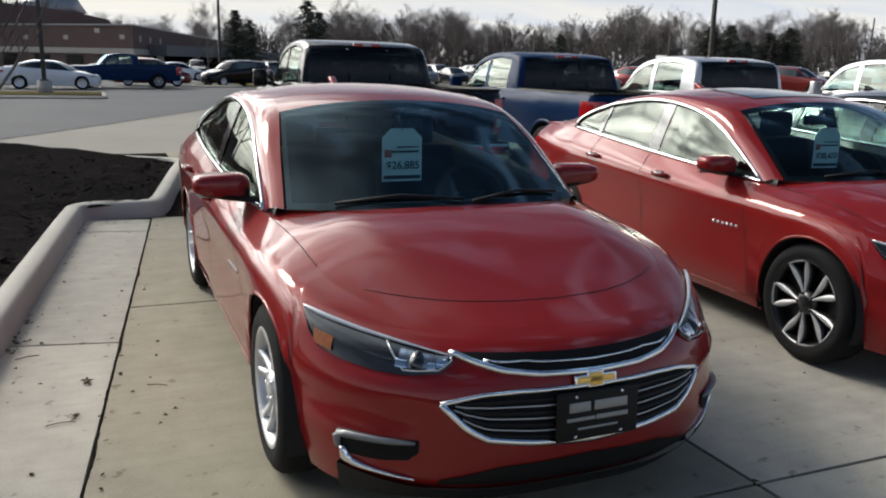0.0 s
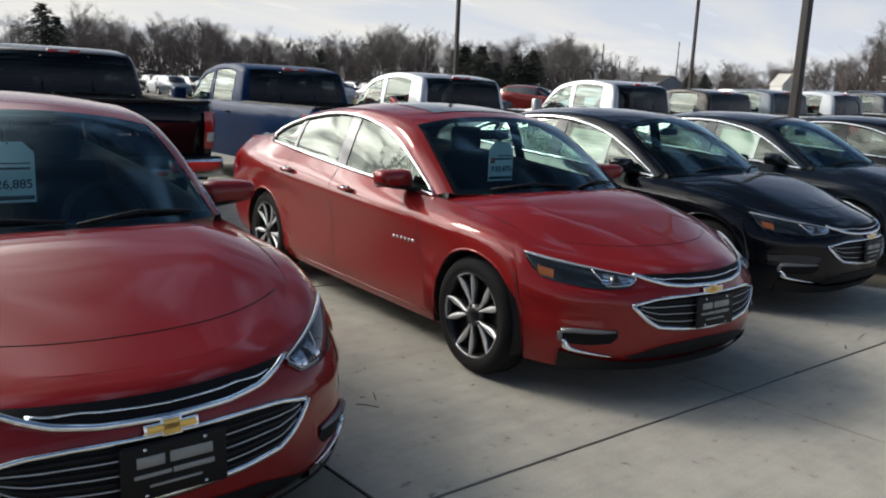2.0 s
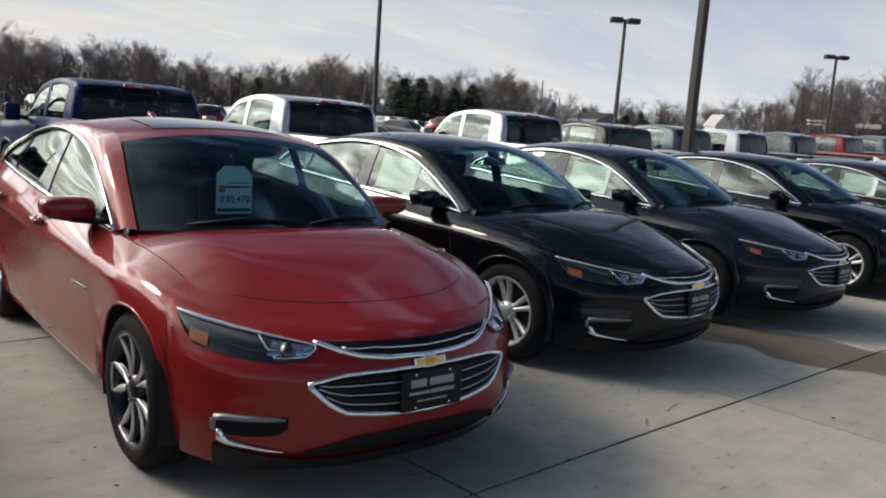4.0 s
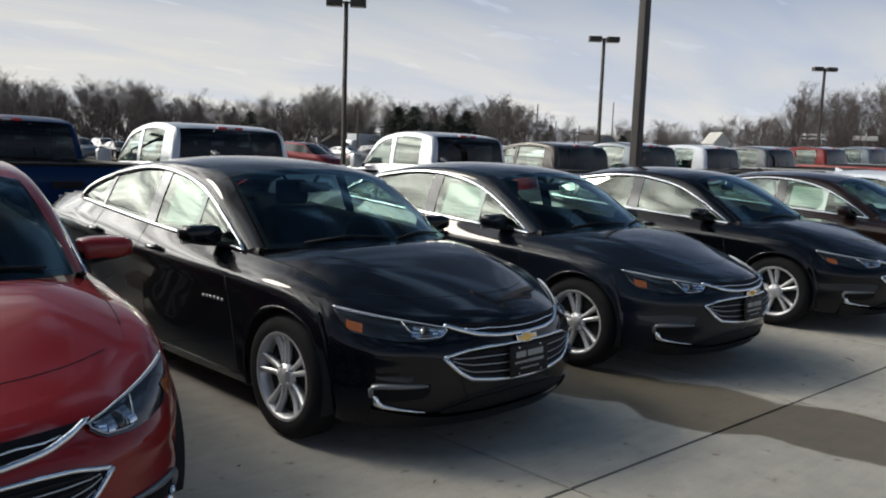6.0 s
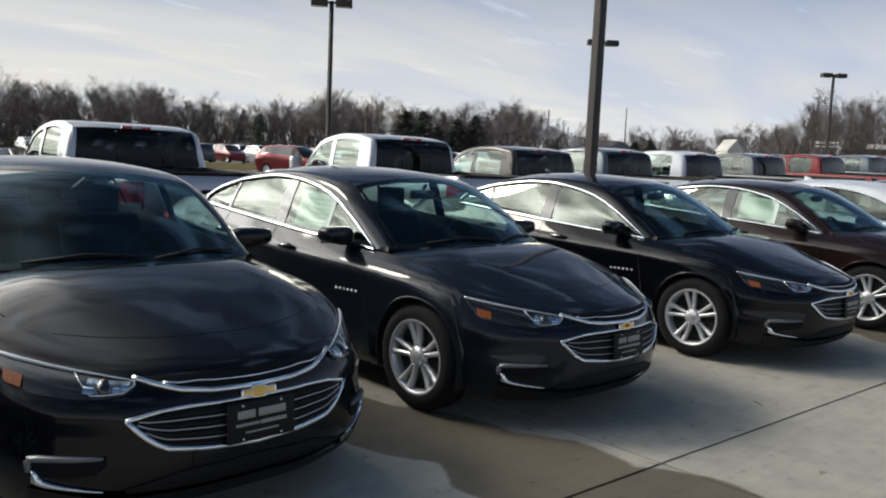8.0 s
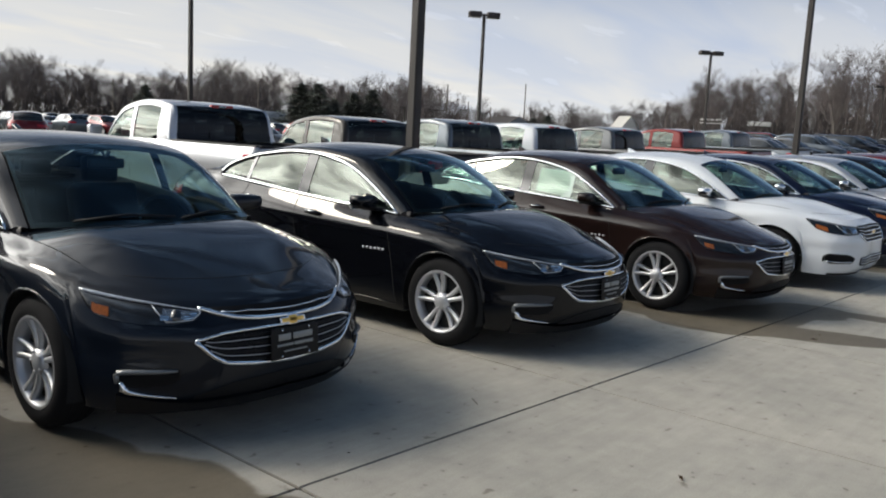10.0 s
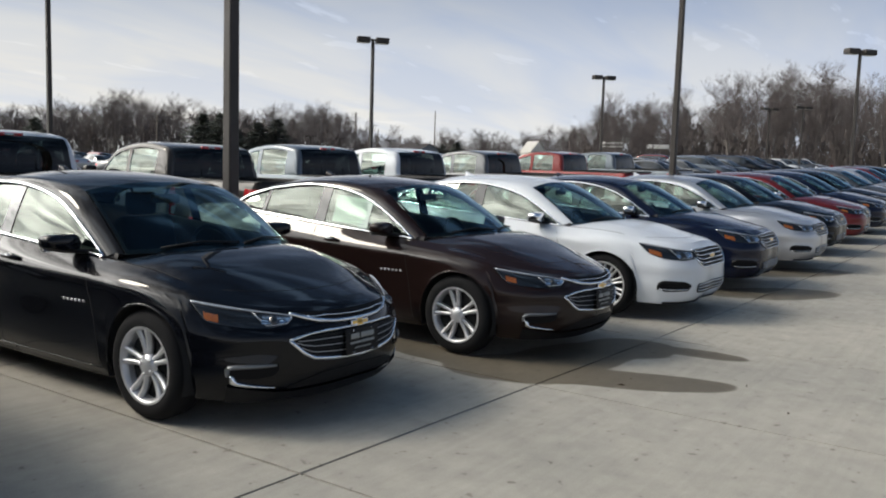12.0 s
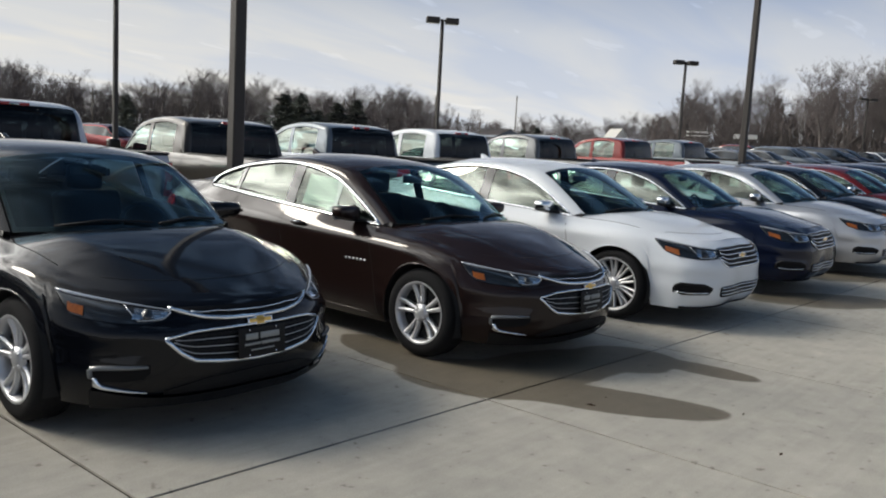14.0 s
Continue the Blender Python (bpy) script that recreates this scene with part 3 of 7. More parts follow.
XS = [-300, -120, -60, -30, -10, 5, 13] + [13 + 3 * i for i in range(1, 16)] + [60, 66, 73, 80, 90, 100, 110, 120, 143, 250, 700]
YS = [-20, 0, 20, 27, 34, 41, 48, 54, 60]
bm = bmesh.new()
grid(bm, [[(x, y, ground_z(x, y) - 0.05) for y in [-200, -60] + YS + [140, 800]] for x in XS])
tagged(part("ground", bm, M_GRASS), "wide ground of short brown winter grass", "ground", "", "structure")
bm = bmesh.new()
xs2 = [-60, -30, -2.3, 5] + [x for x in XS if 13 <= x <= 120]
grid(bm, [[(x, y, ground_z(x, y) - 0.022) for y in [-45] + YS + [92]] for x in xs2])
tagged(part("parking_lot", bm, M_LOT), "pale concrete surface of the car lot", "pavement", "", "structure")
bm = bmesh.new()
grid(bm, [[(x, y, -0.012) for y in (-13, 0, 11.55 - .027 * x)] for x in (-2.2, 4, 13)])
grid(bm, [[(x, y, ground_z(x) - 0.012) for y in (-13, 0, 11.55 - .027 * x)] for x in [13 + 2 * i for i in range(14)]])
tagged(part("joint_bed", bm, M_JOINT), "dark filler in the joints between slabs", "pavement", "", "structure")
bm = bmesh.new()
pts = [(-60, 14.0), (-3.6, 14.0), (-3.1, 14.6), (-1.0, 18.8), (.6, 22), (2.1, 24.9), (4.1, 28.9), (7.2, 36.5), (7.9, 44), (7.9, 62), (-60, 62)]
vs = [bm.verts.new((x, y, -0.012)) for x, y in pts]
bm.faces.new(vs)
tagged(part("road", bm, M_ASPHALT), "grey worn asphalt drive beside the lot", "road", "", "structure")
bm = bmesh.new()
grid(bm, [[(x, y, ground_z(x, y) - 0.012) for y in (44, 48, 54, 60, 62)] for x in [8] + [x for x in XS if 13 <= x <= 52]])
tagged(part("grass_verge", bm, M_GRASS), "strip of dry grass behind the trucks", "grass", "", "structure")

# pavement slabs with open joints
SLAB_X, SLAB_Y, SHEAR, SKEW = 2.285, 3.16, -0.027, -0.022
pavement = empty("pavement", "pale broom-finished concrete slabs with dark joints", "pavement", "", "structure")


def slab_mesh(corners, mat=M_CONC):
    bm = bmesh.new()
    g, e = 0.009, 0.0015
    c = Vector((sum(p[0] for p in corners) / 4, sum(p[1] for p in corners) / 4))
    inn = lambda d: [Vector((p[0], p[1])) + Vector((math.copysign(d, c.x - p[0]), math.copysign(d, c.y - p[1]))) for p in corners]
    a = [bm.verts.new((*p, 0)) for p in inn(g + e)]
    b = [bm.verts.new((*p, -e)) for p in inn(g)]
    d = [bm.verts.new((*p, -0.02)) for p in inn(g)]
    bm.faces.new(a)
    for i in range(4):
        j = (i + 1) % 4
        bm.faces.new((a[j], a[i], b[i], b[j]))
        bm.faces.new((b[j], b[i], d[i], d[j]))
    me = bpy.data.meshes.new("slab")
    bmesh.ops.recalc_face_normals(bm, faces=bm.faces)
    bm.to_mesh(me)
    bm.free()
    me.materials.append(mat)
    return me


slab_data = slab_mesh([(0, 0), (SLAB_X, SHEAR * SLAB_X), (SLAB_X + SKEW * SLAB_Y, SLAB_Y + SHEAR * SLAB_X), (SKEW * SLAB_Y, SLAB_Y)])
rng = random.Random(4)
for i in range(16):
    for j in range(-4, 4):
        x0 = 3.145 - SLAB_X + i * SLAB_X
        y0 = -1.050 + SHEAR * (x0 - 3.145) + j * SLAB_Y
        x0 += SKEW * j * SLAB_Y
        z0, z1 = ground_z(x0), ground_z(x0 + SLAB_X)
        o = new("slab", slab_data)
        o.parent = pavement
        o.matrix_local = Matrix.Translation((x0, y0, z0 + rng.uniform(-0.001, 0.001))) @ Matrix.Rotation(-math.atan2(z1 - z0, SLAB_X), 4, "Y")
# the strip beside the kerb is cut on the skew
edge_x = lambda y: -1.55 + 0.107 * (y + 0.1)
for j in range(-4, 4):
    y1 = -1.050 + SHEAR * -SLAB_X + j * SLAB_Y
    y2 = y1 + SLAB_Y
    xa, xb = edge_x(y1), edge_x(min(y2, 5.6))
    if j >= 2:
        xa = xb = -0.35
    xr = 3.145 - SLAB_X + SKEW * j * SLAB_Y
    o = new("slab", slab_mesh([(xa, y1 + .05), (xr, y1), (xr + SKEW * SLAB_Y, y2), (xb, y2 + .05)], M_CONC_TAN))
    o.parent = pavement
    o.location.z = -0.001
for j in range(-3, 3):
    ga = 1.54 + (j - 1) * SLAB_Y
    gb = min(ga + SLAB_Y, 5.30)
    o = new("slab", slab_mesh([(edge_x(ga) - 0.62, ga + 0.13), (edge_x(ga), ga), (edge_x(gb), gb), (edge_x(gb) - 0.62, gb + 0.13)]))
    o.parent = pavement
# crumbling dark joint between the strip by the kerb and the slabs
bm = bmesh.new()
rows = []
for y in np.linspace(-9, 5.3, 420):
    w = 0.006 + 0.004 * noise.noise(Vector((y * 7, 0, 0))) + 0.004 * noise.noise(Vector((y * 31, 2, 0)))
    c = edge_x(y) + 0.010 * noise.noise(Vector((y * 3.1, 5, 0))) + 0.004 * noise.noise(Vector((y * 13, 8, 0)))
    rows.append([(c - w, y, 0.0005), (c - w * .6, y, 0.003), (c + w * .6, y, 0.003), (c + w, y, 0.0005)])
grid(bm, rows)
bmesh.ops.recalc_face_normals(bm, faces=bm.faces)
tagged(part("joint_filler", bm, M_JOINT), "uneven dark filler crumbling in the kerb strip joint", "pavement", "", "structure")

# kerb round the planting bed
KERB = [(-2.75, -9.0), (-2.45, -3.5), (-1.94, 1.72), (-1.66, 4.6), (-1.58, 5.36), (-1.51, 5.45), (-0.95, 5.45), (-0.84, 5.52), (-0.75, 5.85), (-0.40, 8.0), (-0.22, 9.0), (-0.28, 9.3), (-0.5, 9.55), (-1.2, 10.0), (-2.4, 10.9), (-5, 12.0), (-9, 13.2)]
path = []
for a, b in zip(KERB, KERB[1:]):
    n = max(2, int(math.dist(a, b) / 0.5))
    path += [Vector((a[0] + (b[0] - a[0]) * i / n, a[1] + (b[1] - a[1]) * i / n, 0)) for i in range(n)]
path.append(Vector((*KERB[-1], 0)))
prof = [(-0.005, -0.02), (0.0, 0.0), (0.020, 0.105), (0.032, 0.138), (0.055, 0.152), (0.150, 0.156), (0.168, 0.145), (0.172, 0.05)]
bm = bmesh.new()
rows = []
for i, p in enumerate(path):
    t = (path[min(i + 1, len(path) - 1)] - path[max(i - 1, 0)]).normalized()
    side = Vector((-t.y, t.x, 0))
    rows.append([p + side * d + Vector((0, 0, z)) for d, z in prof])
grid(bm, rows)
bmesh.ops.recalc_face_normals(bm, faces=bm.faces)
tagged(part("kerb", bm, M_KERB), "rounded grey concrete kerb round the planting bed", "kerb", "", "structure")
bm = bmesh.new()
rows = []
for y in np.linspace(-9, 12.6, 130):
    kx = float(np.interp(y, [-9, -3.5, 1.72, 4.6, 5.40, 5.56, 8.0, 9.0, 9.4, 9.95, 10.85, 11.9, 12.6], [-2.75, -2.45, -1.94, -1.66, -1.5, -0.80, -0.40, -0.22, -0.42, -1.2, -2.4, -5.0, -7.0])) - 0.15
    row = []
    for u in np.linspace(0, 1, 70):
        x = kx - 9.0 * u ** 1.6
        n = noise.noise(Vector((x * 2.2, y * 2.2, 0))) * 0.035 + noise.noise(Vector((x * 9, y * 9, 3))) * 0.022
        far = float(np.interp(-x, [0.4, 1.2, 2.4, 5, 9], [9.4, 9.95, 10.85, 11.9, 13.1]))
        mound = 0.13 * math.exp(-((far - 0.55 - y) / 0.35) ** 2) * (1 + 1.5 * noise.noise(Vector((x * 1.3, 4, 0)))) * min(max((-0.8 - x) / 0.7, 0), 1)
        row.append((x, y, 0.118 + n + mound + 0.07 * min(1, u * 2.0)))
    rows.append(row)
grid(bm, rows)
bmesh.ops.recalc_face_normals(bm, faces=bm.faces)
tagged(part("planting_bed", bm, M_MULCH), "bed of dark shredded mulch inside the kerb", "mulch", "", "structure")
# chips on the bed
bm = bmesh.new()
rng = random.Random(9)
for k in range(2600):
    y = rng.uniform(1.5, 12.0)
    kx = float(np.interp(y, [1.5, 5.40, 5.56, 8.0, 9.0, 9.5, 10.9, 12.0], [-1.97, -1.5, -0.85, -0.45, -0.3, -0.7, -2.6, -5.2])) - 0.2
    x = kx - rng.random() ** 1.5 * 4.0
    z = 0.135 + noise.noise(Vector((x * 2.2, y * 2.2, 0))) * 0.035 + 0.10 * min(1, ((kx - x) / 9) ** 0.62 * 2)
    l, w, a = rng.uniform(.02, .06), rng.uniform(.006, .016), rng.uniform(0, math.pi)
    d, e = Vector((math.cos(a), math.sin(a), rng.uniform(-.5, .5))) * l, Vector((-math.sin(a), math.cos(a), rng.uniform(-.4, .4))) * w
    c = Vector((x, y, z))
    bm.faces.new([bm.verts.new(c + q) for q in (d + e, -d + e, -d - e, d - e)])
M_CHIP = material("bark_chip", (0.028, 0.024, 0.022), 0.95, 0, 0, 20, 0.5, spec=0.0)
tagged(part("mulch_chips", bm, M_CHIP, None, "", False), "loose dark bark chips lying on the bed", "bark chips", "", "stuff")

# fallen leaves and twigs on the concrete
bm = bmesh.new()
rng = random.Random(12)
spots = [(-1.89, 2.09, .02), (-1.93, 1.74, .035), (-1.6, 4.9, .06), (-1.35, 5.2, .07), (-1.93, 1.68, .03), (-1.1, 5.25, .06), (-1.92, 1.55, .02), (-1.55, 0.99, .012), (-1.60, 0.57, .012), (-1.3, 1.3, .35), (-0.9, .7, .35)]
for k in range(230):
    if k < 130:
        c = spots[k % len(spots)]
        x, y, s = c[0] + rng.gauss(0, c[2]), c[1] + rng.gauss(0, c[2] * 1.6), rng.uniform(.006, .014)
    else:
        x, y, s = rng.uniform(-1.4, 14), rng.uniform(-3.0, 2.4), rng.uniform(.006, .018)
        if rng.random() < .45:
            x, y = rng.uniform(-1.8, 2.2), rng.uniform(-1.5, 2.5)
    a = rng.uniform(0, 6.28)
    h = Vector((math.cos(a), math.sin(a), 0))
    w = Vector((-math.sin(a), math.cos(a), 0))
    c = Vector((x, y, 0.004))
    long = rng.choice((1.0, 1.3, 2.0))
    q = [c + h * s * long, c + w * s * .6 + Vector((0, 0, s * rng.uniform(.1, .8))), c - h * s * long + Vector((0, 0, s * .3)), c - w * s * .5 + Vector((0, 0, s * rng.uniform(0, .5)))]
    bm.faces.new([bm.verts.new(p) for p in q])
for x, y, l, a in ((-1.65, 0.50, .06, .1), (-1.84, 1.43, .06, .3), (-1.23, .81, .05, -.4), (1.35, -.10, .06, 2.2), (1.45, -.02, .05, 1.1), (4.55, -1.0, .05, .5), (4.9, -.95, .09, .2), (9.2, -.95, .05, 1.0), (1.1, .9, .05, .4), (1.7, .75, .06, 1.3)):
    p = Vector((x, y, .006))
    d = Vector((math.cos(a), math.sin(a), 0)) * l
    tube(bm, [p - d, p + Vector((0, .004, .003)), p + d], .0022, 5)
for k in range(130):
    y = rng.uniform(-2.6, 5.2)
    if rng.random() < .55:
        x = float(np.interp(y, [-3.5, 1.72, 4.6, 5.36], [-2.45, -1.94, -1.66, -1.58])) + rng.random() ** 2 * .16 + .01
    else:
        x = edge_x(y) + rng.gauss(0, .10)
    r, a = rng.uniform(.004, .014), rng.uniform(0, 6.28)
    ring = [Vector((x + r * rng.uniform(.5, 1.3) * math.cos(a + q * 1.257), y + r * rng.uniform(.5, 1.3) * math.sin(a + q * 1.257), .006)) for q in range(5)]
    top = bm.verts.new((x, y, .006 + r * .5))
    vs = [bm.verts.new(p) for p in ring]
    for q in range(5):
        bm.faces.new((vs[q], vs[(q + 1) % 5], top))
tagged(part("fallen_leaves", bm, M_LEAF, None, "", False), "scattered dry brown leaves and twigs on concrete", "dead leaves", "", "stuff")

# ---------------------------------------------------------------- sedans
def smooth01(u):
    u = min(max(u, 0.0), 1.0)
    return u * u * (3 - 2 * u)


def spoke(bm, ang, r0, r1, w0, w1, x0, x1, depth):
    """One wheel spoke, tapered and dished."""
    c, s = math.cos(ang), math.sin(ang)
    rows = []
    for i in range(4):
        u = i / 3
        r = r0 + (r1 - r0) * u
        w = (w0 + (w1 - w0) * u) / 2
        x = x0 + (x1 - x0) * u - 0.014 * math.sin(math.pi * u)
        ring = []
        for dw, dx in ((-w, -depth), (-w * 0.72, 0), (w * 0.72, 0), (w, -depth)):
            ring.append((x + dx, r * c - dw * s, r * s + dw * c))
        rows.append(ring)
    grid(bm, rows, loop=True)


def leaf(bm, a0, d, r1, wide, x, depth):
    """One of a pair of leaf-shaped spokes: slim at the hub, broad in the middle, slim at the rim."""
    rows = []
    for u, w, turn in ((0, .010, .10), (.25, .020, .17), (.5, .036, .225), (.72, .040, .255), (.9, .024, .27), (1, .016, .275)):
        r, a, w = .045 + (r1 - .045) * u, a0 + d * turn, w * wide / 2
        c, s = math.cos(a), math.sin(a)
        xx = x + .010 * u - .010 * math.sin(math.pi * u)
        rows.append([(xx + dx, r * c - dw * s, r * s + dw * c) for dw, dx in ((-w, -depth), (-w * .8, -.002), (0, .003), (w * .8, -.002), (w, -depth))])
    grid(bm, rows, loop=True)


def build_wheel(parent, kind, m, R=0.335, width=0.225):
    """A wheel that faces +x, at the pose m under its car."""
    wheel = new("wheel")
    wheel.parent = parent
    wheel.matrix_local = m
    hw = width / 2
    rim = {"twin": 0.230, "split": 0.246, "truck": 0.225, "fan": 0.25}[kind]
    bm = bmesh.new()
    prof = [(-hw + 0.02, rim - 0.01), (-hw, rim + 0.02), (-hw - 0.004, (rim + R) / 2), (-hw + 0.012, R - 0.02), (-hw + 0.035, R - 0.004), (0, R), (hw - 0.035, R - 0.004),
            (hw - 0.012, R - 0.02), (hw + 0.004, (rim + R) / 2), (hw, rim + 0.02), (hw - 0.008, rim - 0.004)]
    lathe(bm, prof, 40)
    part("tyre", bm, M_RUBBER, wheel)
    bm = bmesh.new()
    for k in range(4):
        x = -hw + 0.06 + k * (width - 0.12) / 3
        lathe(bm, [(x - 0.004, R - 0.006), (x - 0.003, R + 0.0012), (x + 0.003, R + 0.0012), (x + 0.004, R - 0.006)], 40)
    part("tread_rib", bm, M_RUBBER, wheel)
    bm = bmesh.new()
    lathe(bm, [(hw - 0.004, rim + 0.006), (hw - 0.002, rim - 0.004), (hw - 0.014, rim - 0.016), (hw - 0.05, rim - 0.024), (-hw + 0.02, rim - 0.03)], 40)
    part("rim", bm, M_ALLOY if kind != "split" else M_DARKALLOY, wheel)
    # dark disc filling the rim: shade behind the spokes put into its colour
    bm = bmesh.new()
    lathe(bm, [(hw - 0.075, rim - 0.02), (hw - 0.08, 0.03), (hw - 0.08, 0.001)], 28)
    part("spoke_backing", bm, M_DARKALLOY if kind != "twin" else M_UNDER, wheel)
    bm = bmesh.new()
    bmk = bmesh.new()
    if kind == "twin":
        for i in range(5):
            for d in (-0.19, 0.19):
                a = 2 * math.pi * (i / 5 + 0.02) + d
                spoke(bm, a, 0.045, rim - 0.008, 0.032, 0.040, hw - 0.028, hw - 0.010, 0.034)
    elif kind == "split":
        for i in range(5):
            a0 = 2 * math.pi * (i / 5 + 0.05)
            for d in (-1, 1):
                leaf(bmk, a0, d, rim - 0.004, 1.35, hw - 0.030, 0.034)
                leaf(bm, a0, d, rim - 0.006, 1.0, hw - 0.020, 0.008)
            arc = [(hw - 0.010, (rim - 0.010) * math.cos(a0 + q), (rim - 0.010) * math.sin(a0 + q)) for q in np.linspace(-.27, .27, 8)]
            tube(bm, arc, .006, 5)
    elif kind == "fan":
        for i in range(10):
            for d in (-0.12, 0.12):
                spoke(bm, 2 * math.pi * i / 10 + d, 0.05, rim - 0.008, 0.030, 0.024, hw - 0.028, hw - 0.012, 0.03)
    else:
        for i in range(6):
            spoke(bm, 2 * math.pi * i / 6, 0.05, rim - 0.008, 0.075, 0.055, hw - 0.035, hw - 0.012, 0.03)
    clean(bm)
    part("spokes", bm, M_ALLOY, wheel)
    if kind == "split":
        part("dark_spokes", bmk, M_DARKALLOY, wheel, "gloss black spokes")
    else:
        bmk.free()
    bm = bmesh.new()
    lathe(bm, [(hw - 0.05, 0.070), (hw - 0.024, 0.064), (hw - 0.014, 0.040), (hw - 0.010, 0.030), (hw - 0.008, 0.001)], 20)
    for i in range(5):
        a = 2 * math.pi * i / 5 + 0.3
        lathe_c = Vector((hw - 0.020, 0.054 * math.cos(a), 0.054 * math.sin(a)))
        bmesh.ops.create_cone(bm, cap_ends=True, segments=6, radius1=0.009, radius2=0.008, depth=0.016,
                              matrix=Matrix.Translation(lathe_c) @ Matrix.Rotation(math.pi / 2, 4, "Y"))
    part("hub_cap", bm, M_ALLOY if kind != "split" else M_DARKALLOY, wheel)
    return wheel


SEDAN_ROWS = [
    [(0, -.80, .19), (.30, -.78, .19), (.47, -.72, .19), (.69, -.59, .19), (.79, -.42, .19), (.825, -.2, .19), (.835, 0, .19), (.83, .45, .185), (.83, 1.3, .18), (.835, 2.3, .19), (.84, 2.83, .20), (.83, 3.3, .24), (.77, 3.65, .27), (.5, 3.83, .28), (0, 3.87, .28)],
    [(0, -.875, .27), (.30, -.85, .27), (.48, -.79, .27), (.70, -.625, .27), (.81, -.43, .27), (.86, -.2, .27), (.875, 0, .27), (.865, .45, .25), (.868, 1.3, .245), (.875, 2.3, .25), (.885, 2.83, .27), (.87, 3.3, .32), (.80, 3.68, .36), (.52, 3.88, .38), (0, 3.92, .38)],
    [(0, -.915, .45), (.30, -.88, .45), (.485, -.815, .45), (.715, -.645, .42), (.83, -.43, .43), (.882, -.2, .45), (.902, 0, .45), (.885, .45, .43), (.888, 1.3, .43), (.90, 2.3, .45), (.912, 2.83, .48), (.895, 3.3, .52), (.825, 3.7, .55), (.54, 3.93, .57), (0, 3.97, .57)],
    [(0, -.895, .605), (.30, -.855, .605), (.48, -.785, .60), (.70, -.61, .595), (.825, -.40, .605), (.885, -.2, .62), (.908, 0, .645), (.905, .45, .645), (.912, 1.3, .66), (.92, 2.3, .70), (.922, 2.83, .72), (.90, 3.3, .75), (.825, 3.7, .77), (.54, 3.92, .78), (0, 3.955, .78)],
    [(0, -.840, .696), (.29, -.785, .696), (.445, -.708, .695), (.64, -.535, .715), (.782, -.33, .757), (.835, -.15, .80), (.868, .03, .820), (.896, .45, .832), (.915, 1.3, .854), (.924, 2.3, .893), (.924, 2.83, .912), (.894, 3.3, .928), (.790, 3.66, .945), (.5, 3.86, .96), (0, 3.90, .965)],
    [(0, -.755, .732), (.27, -.715, .732), (.415, -.635, .735), (.575, -.47, .762), (.690, -.27, .808), (.722, -.10, .852), (.735, .06, .882), (.774, .53, .922), (.834, 1.3, .975), (.838, 2.3, 1.045), (.815, 2.83, 1.080), (.758, 3.3, 1.078), (.685, 3.60, 1.062), (.45, 3.80, 1.06), (0, 3.85, 1.06)],
]
RAIL = [(.712, .44, .950), (.660, .76, 1.175), (.612, 1.02, 1.325), (.580, 1.45, 1.400), (.572, 1.9, 1.402), (.578, 2.35, 1.350), (.605, 2.85, 1.222), (.645, 3.28, 1.100), (.680, 3.58, 1.067)]
MIDLINE = [(0, .17, .968), (0, .58, 1.205), (0, 1.0, 1.388), (0, 1.45, 1.445), (0, 1.9, 1.452), (0, 2.38, 1.410), (0, 2.85, 1.262), (0, 3.30, 1.100), (0, 3.6, 1.075)]
WINTOP = [(.777, .545, .926), (.748, .86, 1.125), (.720, 1.12, 1.250), (.706, 1.5, 1.338), (.704, 1.9, 1.356), (.712, 2.40, 1.300)]
WINEND, WINSLOPE = (.812, 2.84, 1.082), -.24


def blunt(row, lift):
    """Raises and squares the nose of a row of the skin, less and less towards the cowl."""
    wide = {1: (.04, -.012), 2: (.085, -.022), 3: (.050, -.030)}
    out = []
    for k, (x, y, z) in enumerate(row):
        dx, dy = wide.get(k, (0, 0))
        out.append((x + dx, y + dy + (.03 if k == 0 else 0), z + (lift * (1 - smooth01((y + .75) / 1.35)) if y < .62 else 0)))
    return out


